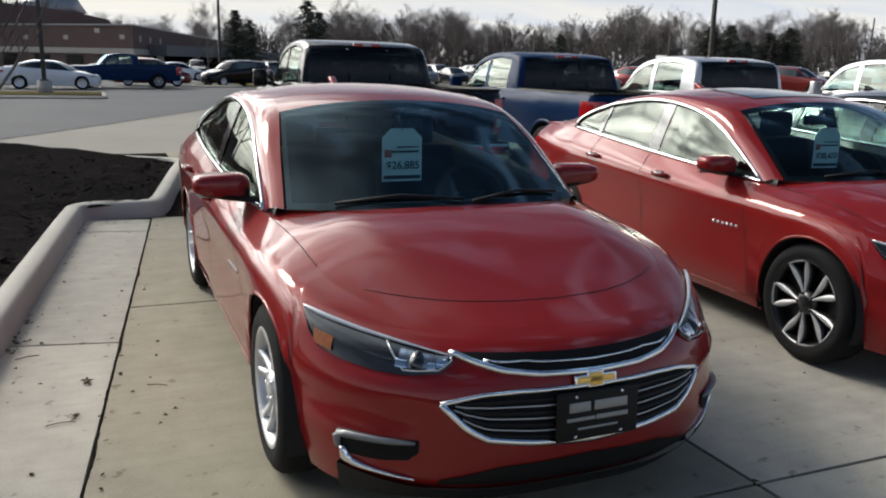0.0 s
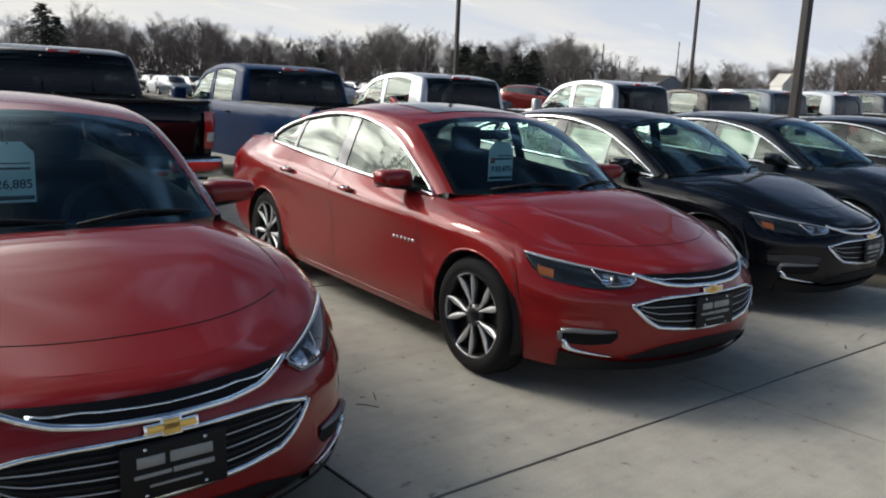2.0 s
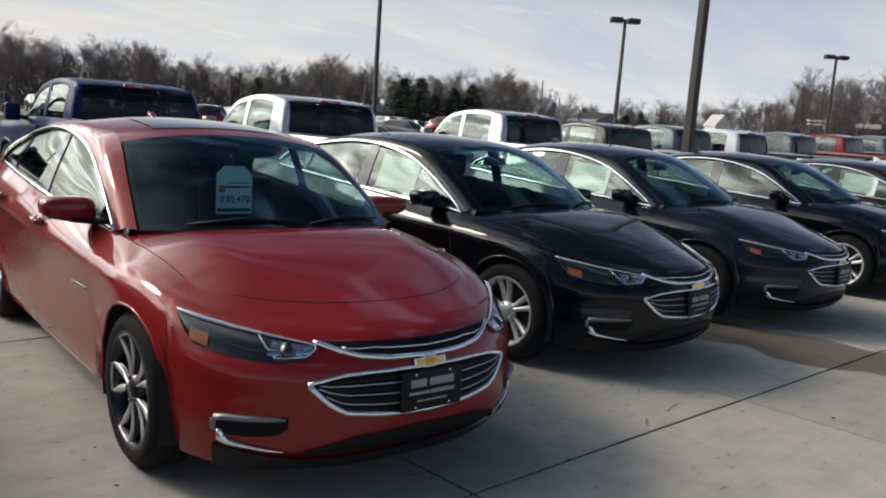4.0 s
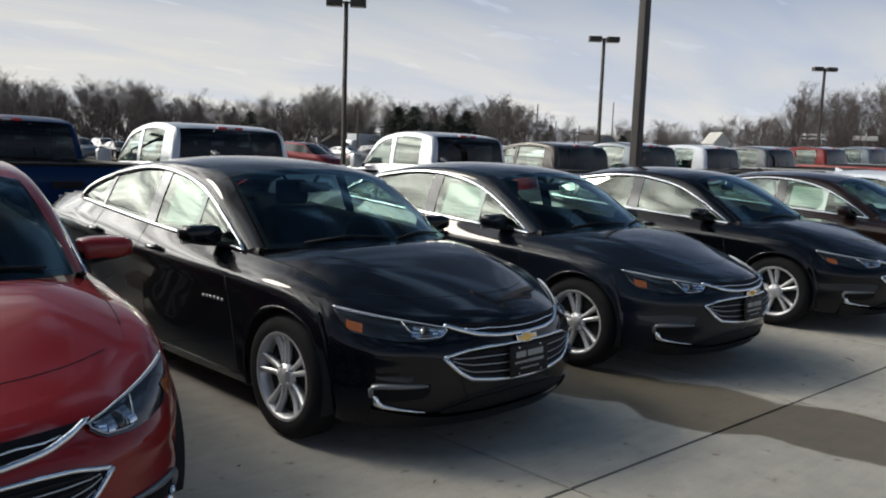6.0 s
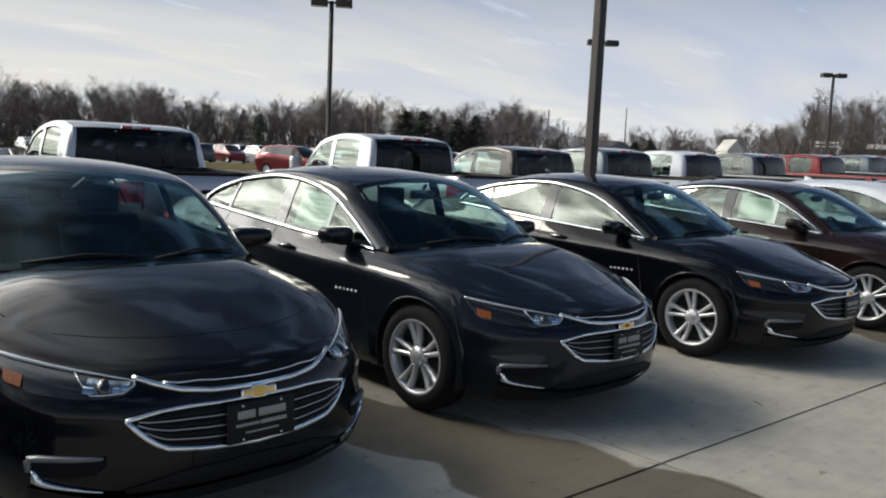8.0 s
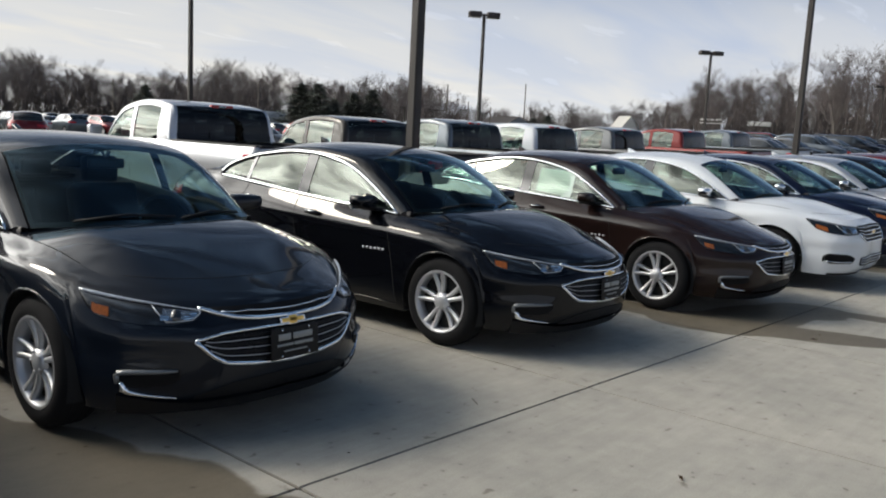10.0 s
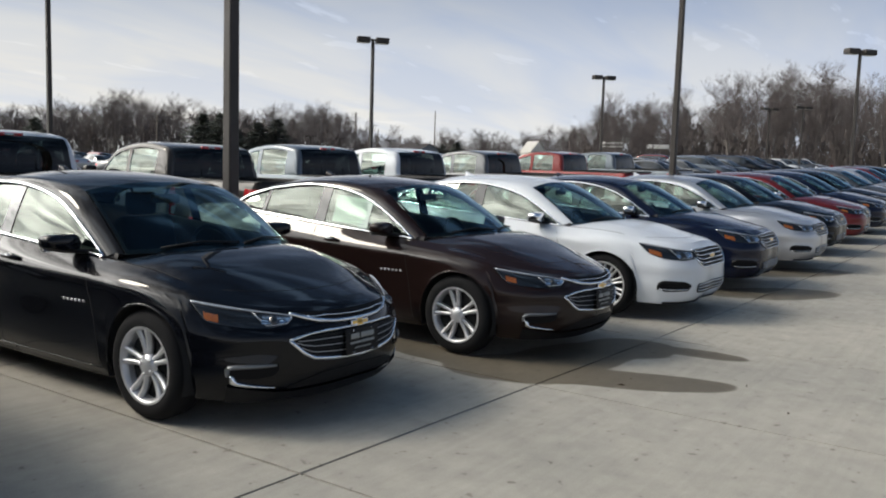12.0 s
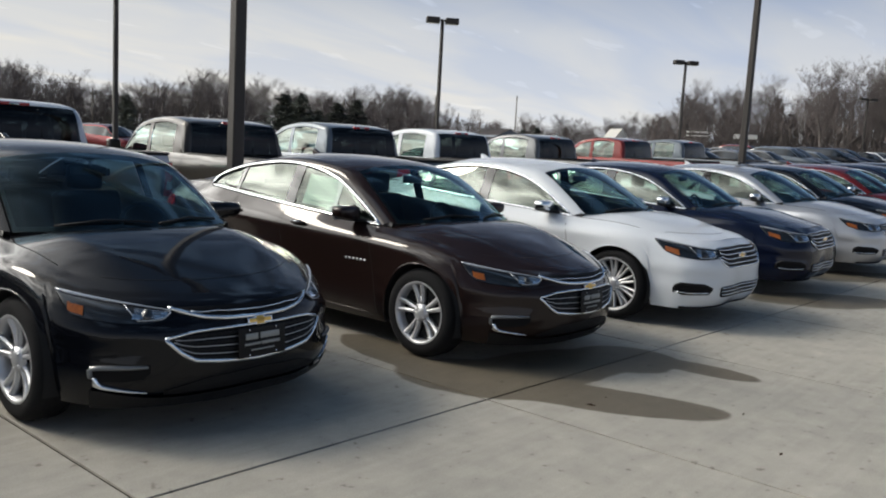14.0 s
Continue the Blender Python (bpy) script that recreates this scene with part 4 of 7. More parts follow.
def build_sedan(name, style, wheel_kind, tag=""):
    """A parked four-door sedan that faces -y; its front axle stands over the origin."""
    car = empty(name)
    P0 = PAINT["red"]
    rows = SEDAN_ROWS if style != "impala" else [blunt(r, k) for r, k in zip(SEDAN_ROWS, (0, 0, .01, .035, .058, .072))]
    hood_low, hood_rise = (.732, .240) if style != "impala" else (.804, .176)
    shell = Shell(rows, [(0.0, 0.335, 0.372), (2.829, 0.335, 0.372)])
    shell.fold = flank_fold
    marks = [shell.s_at(y) for y in (-.37, .50, 1.63, 2.47, 3.58)]
    st = sorted(set(shell.stations()) | set(marks))
    M = 16

    def panel(pname, s0, s1, sides):
        cols = [s for s in st if s0 - 1e-6 <= s <= s1 + 1e-6]
        for side in sides:
            bm = bmesh.new()
            rows = []
            if side == 0:
                for s in cols[::-1]:
                    rows.append(mirrored(shell.column(s, M)))
                for s in (cols if cols[0] > 1e-6 else cols[1:]):
                    rows.append(shell.column(s, M))
                if cols[0] > 1e-6:
                    rows = [shell.column(s, M) for s in cols] + [mirrored(shell.column(s, M)) for s in cols[::-1]][1:]
            else:
                rows = [shell.column(s, M) for s in cols]
                if side < 0:
                    rows = [mirrored(r) for r in rows]
            grid(bm, rows)
            clean(bm)
            bmesh.ops.recalc_face_normals(bm, faces=bm.faces)
            part(pname, bm, P0, car)

    panel("front_bumper", 0, marks[0], (0,))
    panel("front_fender", marks[0], marks[1], (1, -1))
    panel("front_door", marks[1], marks[2], (1, -1))
    panel("rear_door", marks[2], marks[3], (1, -1))
    panel("quarter_panel", marks[3], marks[4], (1, -1))
    panel("rear_bumper", marks[4], shell.len, (0,))

    # hood
    edge = shell.lines[5]
    ss = [s for s in np.linspace(0, marks[1] + 0.012, 30)]
    bm = bmesh.new()
    rows = []
    for s in ss:
        xe, ye, ze = edge(s)
        bow = 0.335 * smooth01((ye + 0.55) / 1.05)
        row = []
        back = smooth01((ye + 0.3) / 0.8)
        tc = 0.62 + 0.04 * back
        arch = smooth01((ye + 0.5) / 0.7)
        flank = [tc + (1 - tc) * j / 6 for j in range(1, 7)]
        for t in [-f for f in flank[::-1]] + list(np.linspace(-tc, tc, 25)) + flank:
            k = max(0.0, abs(t) - tc) / (1 - tc)
            y = ye - bow * (1 - t * t)
            u = min(max((y + 0.755) / 0.95, 0.0), 1.0)
            zc = hood_low + hood_rise * (1 - (1 - u) ** 1.38) - 0.06 * max(0.0, y - 0.195)
            zc -= .012 * back * min(1.0, abs(t) / tc) ** 2
            g = (1 - abs(t) ** 2.2) * (1 - arch) + (1 - k ** 1.15) * arch
            row.append((t * xe, y, ze + max(0.0, zc - ze) * g + 0.006 * back * (1 - t * t) - (0.001 if k == 1 else 0)))
        rows.append(row)
    grid(bm, rows)
    clean(bm, 0.001)
    bmesh.ops.recalc_face_normals(bm, faces=bm.faces)
    hood = part("hood", bm, P0, car)

    def hood_z(x, y):
        best = None
        for ra, rb in zip(rows, rows[1:]):
            qa = [np.interp(x, [p[0] for p in r], [p[c] for p in r]) if abs(x) <= r[-1][0] else None for r in (ra, rb) for c in (1, 2)]
            if None not in qa and qa[0] <= y <= qa[2] + 1e-6:
                best = qa[1] + (qa[3] - qa[1]) * (y - qa[0]) / max(1e-6, qa[2] - qa[0])
        return best

    # front shut line of the hood
    bm = bmesh.new()
    line = []
    for j in range(33):
        x = -.60 + 1.2 * j / 32
        y = -.36 - .245 * (1 - (abs(x) / .60) ** 2.2)
        z = hood_z(x, y)
        if z is not None:
            line.append((x, y, z + .0005))
    tube(bm, line, 0.0018, 4)
    part("hood_seam", bm, M_GAP, hood)
    for side in (1, -1):
        bm = bmesh.new()
        tube(bm, [(side * edge(s_)[0], edge(s_)[1], edge(s_)[2] + .0006) for s_ in np.linspace(shell.s_at(-.26), marks[1] - .01, 18)], 0.0022, 4)
        part("hood_gap", bm, M_GAP, hood)

    def belt(y):
        lo, hi = marks[0], shell.len
        for _ in range(26):
            m_ = (lo + hi) / 2
            if edge(m_)[1] < y:
                lo = m_
            else:
                hi = m_
        return edge(lo)

    rail, mid, wtop = Line(RAIL), Line(MIDLINE), Line(WINTOP)

    def at(line, q):
        if line is wtop and q > 5:
            # the side glass ends in a rounded tail, then the belt line goes on
            if q > 6:
                a = np.array(belt(WINEND[1] + (3.59 - WINEND[1]) * (q - 6) / 2))
                return a + np.array((-.002, 0, .002))
            a, b = np.array(WINTOP[5]), np.array(WINEND)
            u = math.sin((q - 5) * math.pi / 2)
            k = max(0.0, 1 - u ** 4) ** .5
            y = a[1] + (b[1] - a[1]) * u
            return np.array((b[0] + (a[0] - b[0]) * (1 - u * u), y, b[2] + (a[2] + WINSLOPE * (y - a[1]) - b[2]) * k))
        i = min(int(q), len(line.k) - 2)
        return line(line.k[i] + (q - i) * (line.k[i + 1] - line.k[i]))

    def over(q, t, lift=0.0):
        a, b = at(mid, q), at(rail, q)
        u = abs(t)
        return (t * b[0], a[1] + (b[1] - a[1]) * u ** 2, a[2] + (b[2] - a[2]) * u ** 2.3 + lift)

    def cover(pname, q0, q1, mat, n=9, t1=1.0, lift=0.0, parent=car, label=""):
        bm = bmesh.new()
        grid(bm, [[over(q0 + (q1 - q0) * i / n, t1 * (-1 + 2 * j / 20), lift) for j in range(21)] for i in range(n + 1)])
        outward(bm, (0, 0, 1))
        return part(pname, bm, mat, parent, label)

    ws = cover("windshield", 0.0, 2.0, M_GLASS, 12, 0.985)
    cover("roof", 2.0, 5.0, P0, 14)
    cover("headliner", 2.0, 5.0, M_LINER, 8, 0.97, -0.035)
    if style == "sunroof":
        cover("sunroof", 2.32, 3.55, M_GLOSS, 8, 0.66, 0.004, car, "dark glass sunroof")
    bm = bmesh.new()
    prism(bm, [(2.16, 1.405), (2.34, 1.405), (2.345, 1.475), (2.33, 1.482)], -.022, .022, .008)
    part("roof_antenna", bm, P0, car)
    rw = cover("rear_window", 5.0, 7.0, M_PRIVACY, 10, 0.97)
    # black frit round the windshield
    bm = bmesh.new()
    for q0, q1, ta, tb in ((0.0, 0.11, -0.985, 0.985), (1.93, 2.0, -0.985, 0.985), (0.0, 2.0, 0.955, 0.987), (0.0, 2.0, -0.987, -0.955)):
        grid(bm, [[over(q0 + (q1 - q0) * i / 10, ta + (tb - ta) * j / 12, -0.003) for j in range(13)] for i in range(11)])
    part("windshield_border", bm, M_GRILLE, ws)
    # wipers
    for x0, x1 in ((-.52, .02), (.06, .58)):
        bm = bmesh.new()
        tube(bm, [Vector(over(0.06, x0 / .71)) + Vector((0, -.01, .012)), Vector(over(0.17, (x0 * .5 + x1 * .5) / .71)) + Vector((0, -.008, .012)), Vector(over(0.10, x1 / .71)) + Vector((0, -.01, .012))], 0.008, 6)
        part("wiper", bm, M_TRIM, car)
    # boot lid
    bm = bmesh.new()
    rows = []
    for i in range(9):
        u = i / 8
        row = []
        for j in range(21):
            t = -1 + 2 * j / 20
            a = Vector(over(7.0, t))
            s_b = shell.len - (shell.len - marks[4]) * abs(t)
            b = Vector(edge(s_b))
            b.x *= (1 if t >= 0 else -1)
            p = a.lerp(b, u)
            p.z += 0.012 * math.sin(math.pi * u)
            row.append(p)
        rows.append(row)
    grid(bm, rows)
    bmesh.ops.recalc_face_normals(bm, faces=bm.faces)
    part("boot_lid", bm, P0, car)

    def wt(y):
        lo, hi = 0.0, 6.0
        for _ in range(28):
            m_ = (lo + hi) / 2
            if at(wtop, m_)[1] < y:
                lo = m_
            else:
                hi = m_
        return at(wtop, lo)

    for side in (1, -1):
        sg = np.array((side, 1, 1))
        bm = bmesh.new()
        grid(bm, [[tuple((at(rail, q) * (1 - u) + at(wtop, q) * u + np.array((0.028 * math.sin(math.pi * u) * (0.4 + 0.6 * smooth01(q - 0.4)), 0, 0.012 * math.sin(math.pi * u)))) * sg) for u in np.linspace(0, 1, 6)] for q in list(np.linspace(0, 5, 31)) + list(np.linspace(5, 6, 17))[1:] + list(np.linspace(6, 8, 13))[1:]])
        bmesh.ops.recalc_face_normals(bm, faces=bm.faces)
        part("roof_pillar", bm, P0, car)

        def pane(pname, y0, y1, mat, inset):
            bm = bmesh.new()
            rows = []
            for u in np.linspace(0, 1, 12):
                y = y0 + (y1 - y0) * (u if y1 < 2.8 else math.sin(u * math.pi / 2))
                a, b = np.array(belt(y)), np.array(wt(y))
                rows.append([tuple((a + (b - a) * u + np.array((-inset + 0.007 * math.sin(math.pi * u), 0, 0))) * sg) for u in np.linspace(0, 1, 7)])
            grid(bm, rows)
            outward(bm, (side, 0, 0))
            return part(pname, bm, mat, car)

        for y0, y1, nm in ((.60, 1.575, "front_window"), (1.70, 2.40, "rear_side_window"), (2.45, 2.832, "quarter_window")):
            g = pane(nm, y0, y1, M_SIDEGLASS, 0.012)
        pane("door_pillar", 1.575, 1.70, M_GLOSS, 0.006)
        pane("window_divider", 2.40, 2.45, M_GLOSS, 0.006)
        pane("mirror_sail", 0.55, 0.615, M_TRIM, 0.006)
        # bright window surround
        ys = np.linspace(.56, 2.83, 26)
        loop = [tuple((np.array(belt(y)) + np.array((.004, 0, .004))) * sg) for y in ys]
        loop += [tuple((at(wtop, q) + np.array((.004, 0, 0))) * sg) for q in list(np.linspace(5.97, 5.0, 16)) + list(np.linspace(4.9, 0.02, 30))]
        bm = bmesh.new()
        tube(bm, loop, 0.010, 6, True, 0.013)
        part("window_surround", bm, M_CHROME, car, "bright metal window surround")
        # rocker strip
        bm = bmesh.new()
        tube(bm, [tuple(shell.point(shell.s_at(y), 0.245, 0.003) * sg) for y in np.linspace(.46, 2.38, 14)], 0.0026, 6)
        part("rocker_strip", bm, P0, car)
        # door handles
        for y, z in ((1.40, .868), (2.32, .902)):
            c = Vector(shell.point(shell.s_at(y), z, 0.0) * sg)
            bm = bmesh.new()
            tube(bm, [c + Vector((side * .004, -.095, 0)), c + Vector((side * .032, -.06, .002)), c + Vector((side * .034, .05, .002)), c + Vector((side * .006, .09, 0))], 0.014, 8)
            handle = part("door_handle", bm, P0, car)
            bm = bmesh.new()
            tube(bm, [c + Vector((side * .018, -.05, 0)), c + Vector((side * .018, .05, 0))], 0.022, 8)
            bmesh.ops.scale(bm, verts=bm.verts, vec=(0.35, 1, 1), space=Matrix.Translation(-c))
            part("handle_cup", bm, M_GLOSS, handle)
            bm = bmesh.new()
            tube(bm, [c + Vector((side * .042, -.055, .012)), c + Vector((side * .042, .05, .012))], 0.005, 6)
            part("handle_strip", bm, M_CHROME, handle)
        # shut lines
        for y, z0, z1, lean in ((.505, .25, .91, .06), (1.63, .25, .99, .02), (2.47, .70, 1.06, -.10)):
            bm = bmesh.new()
            grid(bm, [[tuple(shell.point(shell.s_at(y + lean * ((z - .6) / .4) + dy), z, 0.0022) * sg) for dy in (-.003, .003)] for z in np.linspace(z0, z1, 12)])
            part("shut_line", bm, M_GAP, car)
        # model badge: plain bars
        for i in range(6):
            c = Vector(shell.point(shell.s_at(.585 + i * .043), .655 - i * .001, .003) * sg)
            bm = bmesh.new()
            box(bm, c.x - .002, c.x + .002, c.y - .010, c.y + .010, c.z - .008, c.z + .008)
            part("badge_bar", bm, M_ALLOY, car)
        # mirror
        mir = new("door_mirror")
        mir.parent = car
        bm = bmesh.new()
        bmesh.ops.create_uvsphere(bm, u_segments=20, v_segments=12, radius=1.0)
        for v in bm.verts:
            x, y, z = v.co
            f = lambda a, e: math.copysign(abs(a) ** e, a)
            x, y, z = f(x, .52), f(y, .6), f(z, .52)
            y = min(y, 0.25)
            taper = 1 - 0.22 * x
            v.co = Vector((side * (.925 + .130 * x), .80 + .092 * y - 0.02 * x * (1 if y < 0 else 0), 1.008 + .060 * z * taper + .012 * x))
        low = bm.copy()
        cut = lambda v: v.co.z - (.990 + .14 * (v.co.y - .80))
        bmesh.ops.delete(bm, geom=[f for f in bm.faces if sum(cut(v) for v in f.verts) < 0], context="FACES")
        bmesh.ops.delete(low, geom=[f for f in low.faces if sum(cut(v) for v in f.verts) >= 0], context="FACES")
        part("mirror_housing", bm, P0 if style != "impala" else M_CHROME, mir)
        part("mirror_base", low, M_TRIM, mir)
        bm = bmesh.new()
        tube(bm, [Vector((side * .755, .70, .945)), Vector((side * .80, .735, .952)), Vector((side * .90, .79, .958)), Vector((side * .985, .80, .975))], [.040, .036, .034, .02], 10, False, .018)
        part("mirror_arm", bm, M_TRIM, mir)
        bm = bmesh.new()
        box(bm, side * .925 - .105, side * .925 + .105, .824, .828, .952, 1.055, .01)
        part("mirror_glass", bm, M_MIRROR, mir)
        # wheel wells
        for yc in (0.0, 2.829):
            bm = bmesh.new()
            n = 24
            ring = lambda x, r: [(side * x, yc + r * math.cos(a), .335 + r * math.sin(a)) for a in np.linspace(-0.35, math.pi + 0.35, n)]
            grid(bm, [ring(.885, .368), ring(.855, .374), ring(.56, .374), ring(.55, .02)])
            part("wheel_well", bm, M_UNDER, car)
            bm = bmesh.new()
            edge_pts = []
            for a in np.linspace(-0.25, math.pi + 0.25, 30):
                y, z = yc + .370 * math.cos(a), .335 + .370 * math.sin(a)
                p = shell.point(shell.s_at(y), z, 0.0)
                edge_pts.append((side * (p[0] - .004), y, z))
            tube(bm, edge_pts, .008, 6)
            part("arch_lip", bm, P0, car)
            build_wheel(car, wheel_kind, Matrix.Translation((side * .778, yc, .335)) @ Matrix.Rotation(0 if side > 0 else math.pi, 4, "Z") @ Matrix.Rotation(0.35 + yc, 4, "X"))

    # nose
    def curve2(*pts):
        xs, zs = [p[0] for p in pts], [p[1] for p in pts]
        return lambda s: float(np.interp(s, xs, zs))

    def resample(pts, n):
        out = []
        for (a, b), (c, d) in zip(pts, pts[1:]):
            for i in range(n):
                out.append((a + (c - a) * i / n, b + (d - b) * i / n))
        return out + [pts[-1]]

    if style in ("plain", "sunroof"):
        hl_t = curve2((.46, .672), (.6, .690), (.8, .714), (.95, .737), (1.045, .753))
        hl_b = curve2((.46, .655), (.50, .624), (.60, .612), (.72, .614), (.85, .626), (.95, .645), (1.0, .685), (1.045, .746))
        hl_s = np.linspace(.462, 1.043, 26)
        amber = (.885, .975)
        lens = (.478, .640)
        ug_t = curve2((0, .684), (.30, .684), (.46, .682))
        ug_b = curve2((0, .625), (.18, .628), (.30, .640), (.40, .664), (.46, .680))
        lg_t = curve2((0, .580), (.26, .578), (.37, .570), (.50, .541))
        lg_b = curve2((0, .402), (.22, .412), (.36, .428), (.42, .462), (.50, .540))
        lg_end, fog_s = .50, (.57, .86)
        fog_t = curve2((.57, .415), (.80, .410), (.86, .402))
        fog_b = curve2((.57, .375), (.60, .345), (.70, .330), (.83, .328), (.86, .345))
        plate_z = .492
    else:
        hl_t = curve2((.47, .735), (.66, .750), (.86, .778), (1.06, .808))
        hl_b = curve2((.47, .655), (.66, .642), (.86, .662), (.98, .700), (1.06, .800))
        hl_s = np.linspace(.47, 1.055, 22)
        amber = (.86, .985)
        lens = (.52, .70)
        ug_t = curve2((0, .756), (.38, .748), (.46, .738))
        ug_b = curve2((0, .565), (.34, .572), (.42, .612), (.46, .668))
        lg_t = curve2((0, .408), (.42, .402), (.46, .390))
        lg_b = curve2((0, .288), (.42, .300), (.46, .325))
        lg_end, fog_s = .46, (.56, .93)
        fog_t = curve2((.56, .395), (.64, .430), (.87, .436), (.93, .405))
        fog_b = curve2((.56, .370), (.60, .330), (.87, .322), (.93, .375))
        plate_z = .43
    for side in (1, -1):
        sg = np.array((side, 1, 1))
        bm = bmesh.new()
        grid(bm, [[tuple(shell.point(s, hl_b(s) + (hl_t(s) - hl_b(s)) * j / 7, .004 + .006 * math.sin(math.pi * j / 7)) * sg) for j in range(8)] for s in hl_s])
        bmesh.ops.recalc_face_normals(bm, faces=bm.faces)
        lamp = part("headlight", bm, M_LAMPIN, car, "dark glossy headlight with amber corner")
        bm = bmesh.new()
        top = [(s, hl_t(s) - .004) for s in hl_s]
        tube(bm, [tuple(shell.point(s, z, .010) * sg) for s, z in top], [.004 + .007 * max(0, (s - .55) / .5) * min(1, (1.05 - s) / .08) for s, z in top], 6)
        part("light_guide", bm, M_DRL, lamp)
        bm = bmesh.new()
        grid(bm, [[tuple(shell.point(s, hl_b(s) + (hl_t(s) - hl_b(s)) * (.08 + .42 * j / 3), .0135) * sg) for j in range(4)] for s in np.linspace(amber[0], amber[1] - .01, 6)])
        part("turn_signal", bm, M_AMBER, lamp)
        bm = bmesh.new()
        grid(bm, [[tuple(shell.point(s, hl_b(s) + (hl_t(s) - hl_b(s)) * (.22 + .55 * j / 4), .0135 + .004 * math.sin(math.pi * j / 4)) * sg) for j in range(5)] for s in np.linspace(lens[0], lens[1], 8)])
        part("projector_lens", bm, M_PROJ, lamp)
        bm = bmesh.new()
        fr = [(lens[0] - .01, .74), (lens[0] - .012, .25), (lens[0] + .03, .13), (lens[1] - .02, .13), (lens[1] + .055, .88)]
        tube(bm, [tuple(shell.point(s, hl_b(s) + (hl_t(s) - hl_b(s)) * k, .013) * sg) for s, k in resample(fr, 3)], .0032, 6)
        part("lens_frame", bm, M_DRL, lamp)
        # one clear dome in the bowl, and bright facets beside it
        s0 = lens[0] + (lens[1] - lens[0]) * .62
        z0 = hl_b(s0) + (hl_t(s0) - hl_b(s0)) * .47
        rad = (hl_t(s0) - hl_b(s0)) * .33
        bm = bmesh.new()
        grid(bm, [[tuple(shell.point(s0 + rad * k * math.cos(a), z0 + rad * k * math.sin(a), .017 + .012 * (1 - k * k)) * sg) for a in np.linspace(0, 2 * math.pi, 15)[:-1]] for k in (1, .8, .5, .2, .01)], loop=True)
        part("projector", bm, M_LAMPIN, lamp)
        for u0, u1, k0, k1 in ((.04, .22, .22, .62), (.24, .40, .16, .44), (.82, 1.05, .20, .46)):
            bm = bmesh.new()
            a_, b_ = lens[0] + (lens[1] - lens[0]) * u0, lens[0] + (lens[1] - lens[0]) * u1
            grid(bm, [[tuple(shell.point(q, hl_b(q) + (hl_t(q) - hl_b(q)) * (k0 + (k1 - k0) * j / 2), .020 - .004 * abs(j - 1)) * sg) for j in range(3)] for q in np.linspace(a_, b_, 4)])
            part("reflector", bm, M_CHROME, lamp)
        # fog surround: flat near-black patch, the pocket's shade put into its colour
        bm = bmesh.new()
        grid(bm, [[tuple(shell.point(s, fog_b(s) + (fog_t(s) - fog_b(s)) * j / 4, .003) * sg) for j in range(5)] for s in np.linspace(*fog_s, 10)])
        bmesh.ops.recalc_face_normals(bm, faces=bm.faces)
        fog = part("fog_light_surround", bm, M_GRILLE, car)
        bm = bmesh.new()
        tube(bm, [tuple(shell.point(s, fog_t(s) - .008, .006) * sg) for s in np.linspace(fog_s[0] + .01, fog_s[1] - .012, 8)] + [tuple(shell.point(fog_s[1] - .004, z, .006) * sg) for z in (.385, .362, .345)], [.006, .009, .011, .012, .013, .013, .014, .014, .014, .013, .011], 6)
        part("fog_trim", bm, M_SATIN if style != "impala" else M_TRIM, fog, "satin grey bezel")
        bm = bmesh.new()
        if style in ("plain", "sunroof"):
            pts = [(.835, .352), (.825, .318), (.80, .302), (.70, .287), (.58, .272)]
        else:
            pts = [(.90, .352), (.82, .346), (.72, .345), (.61, .350)]
        tube(bm, [tuple(shell.point(s, z, .006) * sg) for s, z in resample(pts, 3)], [.013, .016, .019, .021, .020, .017, .014, .012, .010, .008, .007, .005, .004][:len(resample(pts, 3))] if style != "impala" else .006, 6)
        part("bumper_blade", bm, M_CHROME, car, "polished bumper accent")
        # tail light
        bm = bmesh.new()
        grid(bm, [[tuple(shell.point(s, .80 + .14 * j / 4, .004) * sg) for j in range(5)] for s in np.linspace(shell.s_at(3.42), shell.len - .38, 8)])
        part("tail_light", bm, M_REDLENS, car)

    sym = lambda n, e: [(-1, s) for s in np.linspace(e, 0, n)[:-1]] + [(1, s) for s in np.linspace(0, e, n)]

    def across(pname, e, zt, zb, off, mat, parent=car, nz=5, n=14, label=""):
        bm = bmesh.new()
        grid(bm, [[tuple(shell.point(s, zb(s) + (zt(s) - zb(s)) * j / nz, off) * np.array((sd, 1, 1))) for j in range(nz + 1)] for sd, s in sym(n, e)])
        bmesh.ops.recalc_face_normals(bm, faces=bm.faces)
        return part(pname, bm, mat, parent, label)

    def bar_across(pname, e, zf, off, r, mat, parent=car, n=14, r2=None):
        bm = bmesh.new()
        tube(bm, [tuple(shell.point(s, zf(s), off) * np.array((sd, 1, 1))) for sd, s in sym(n, e)], r, 6, False, r2)
        return part(pname, bm, mat, parent)

    e_ug = .455 if style != "impala" else .46
    ug = across("upper_grille", e_ug, ug_t, ug_b, .003, M_GRILLE)
    lg = across("lower_grille", lg_end - .004, lg_t, lg_b, .003, M_GRILLE)
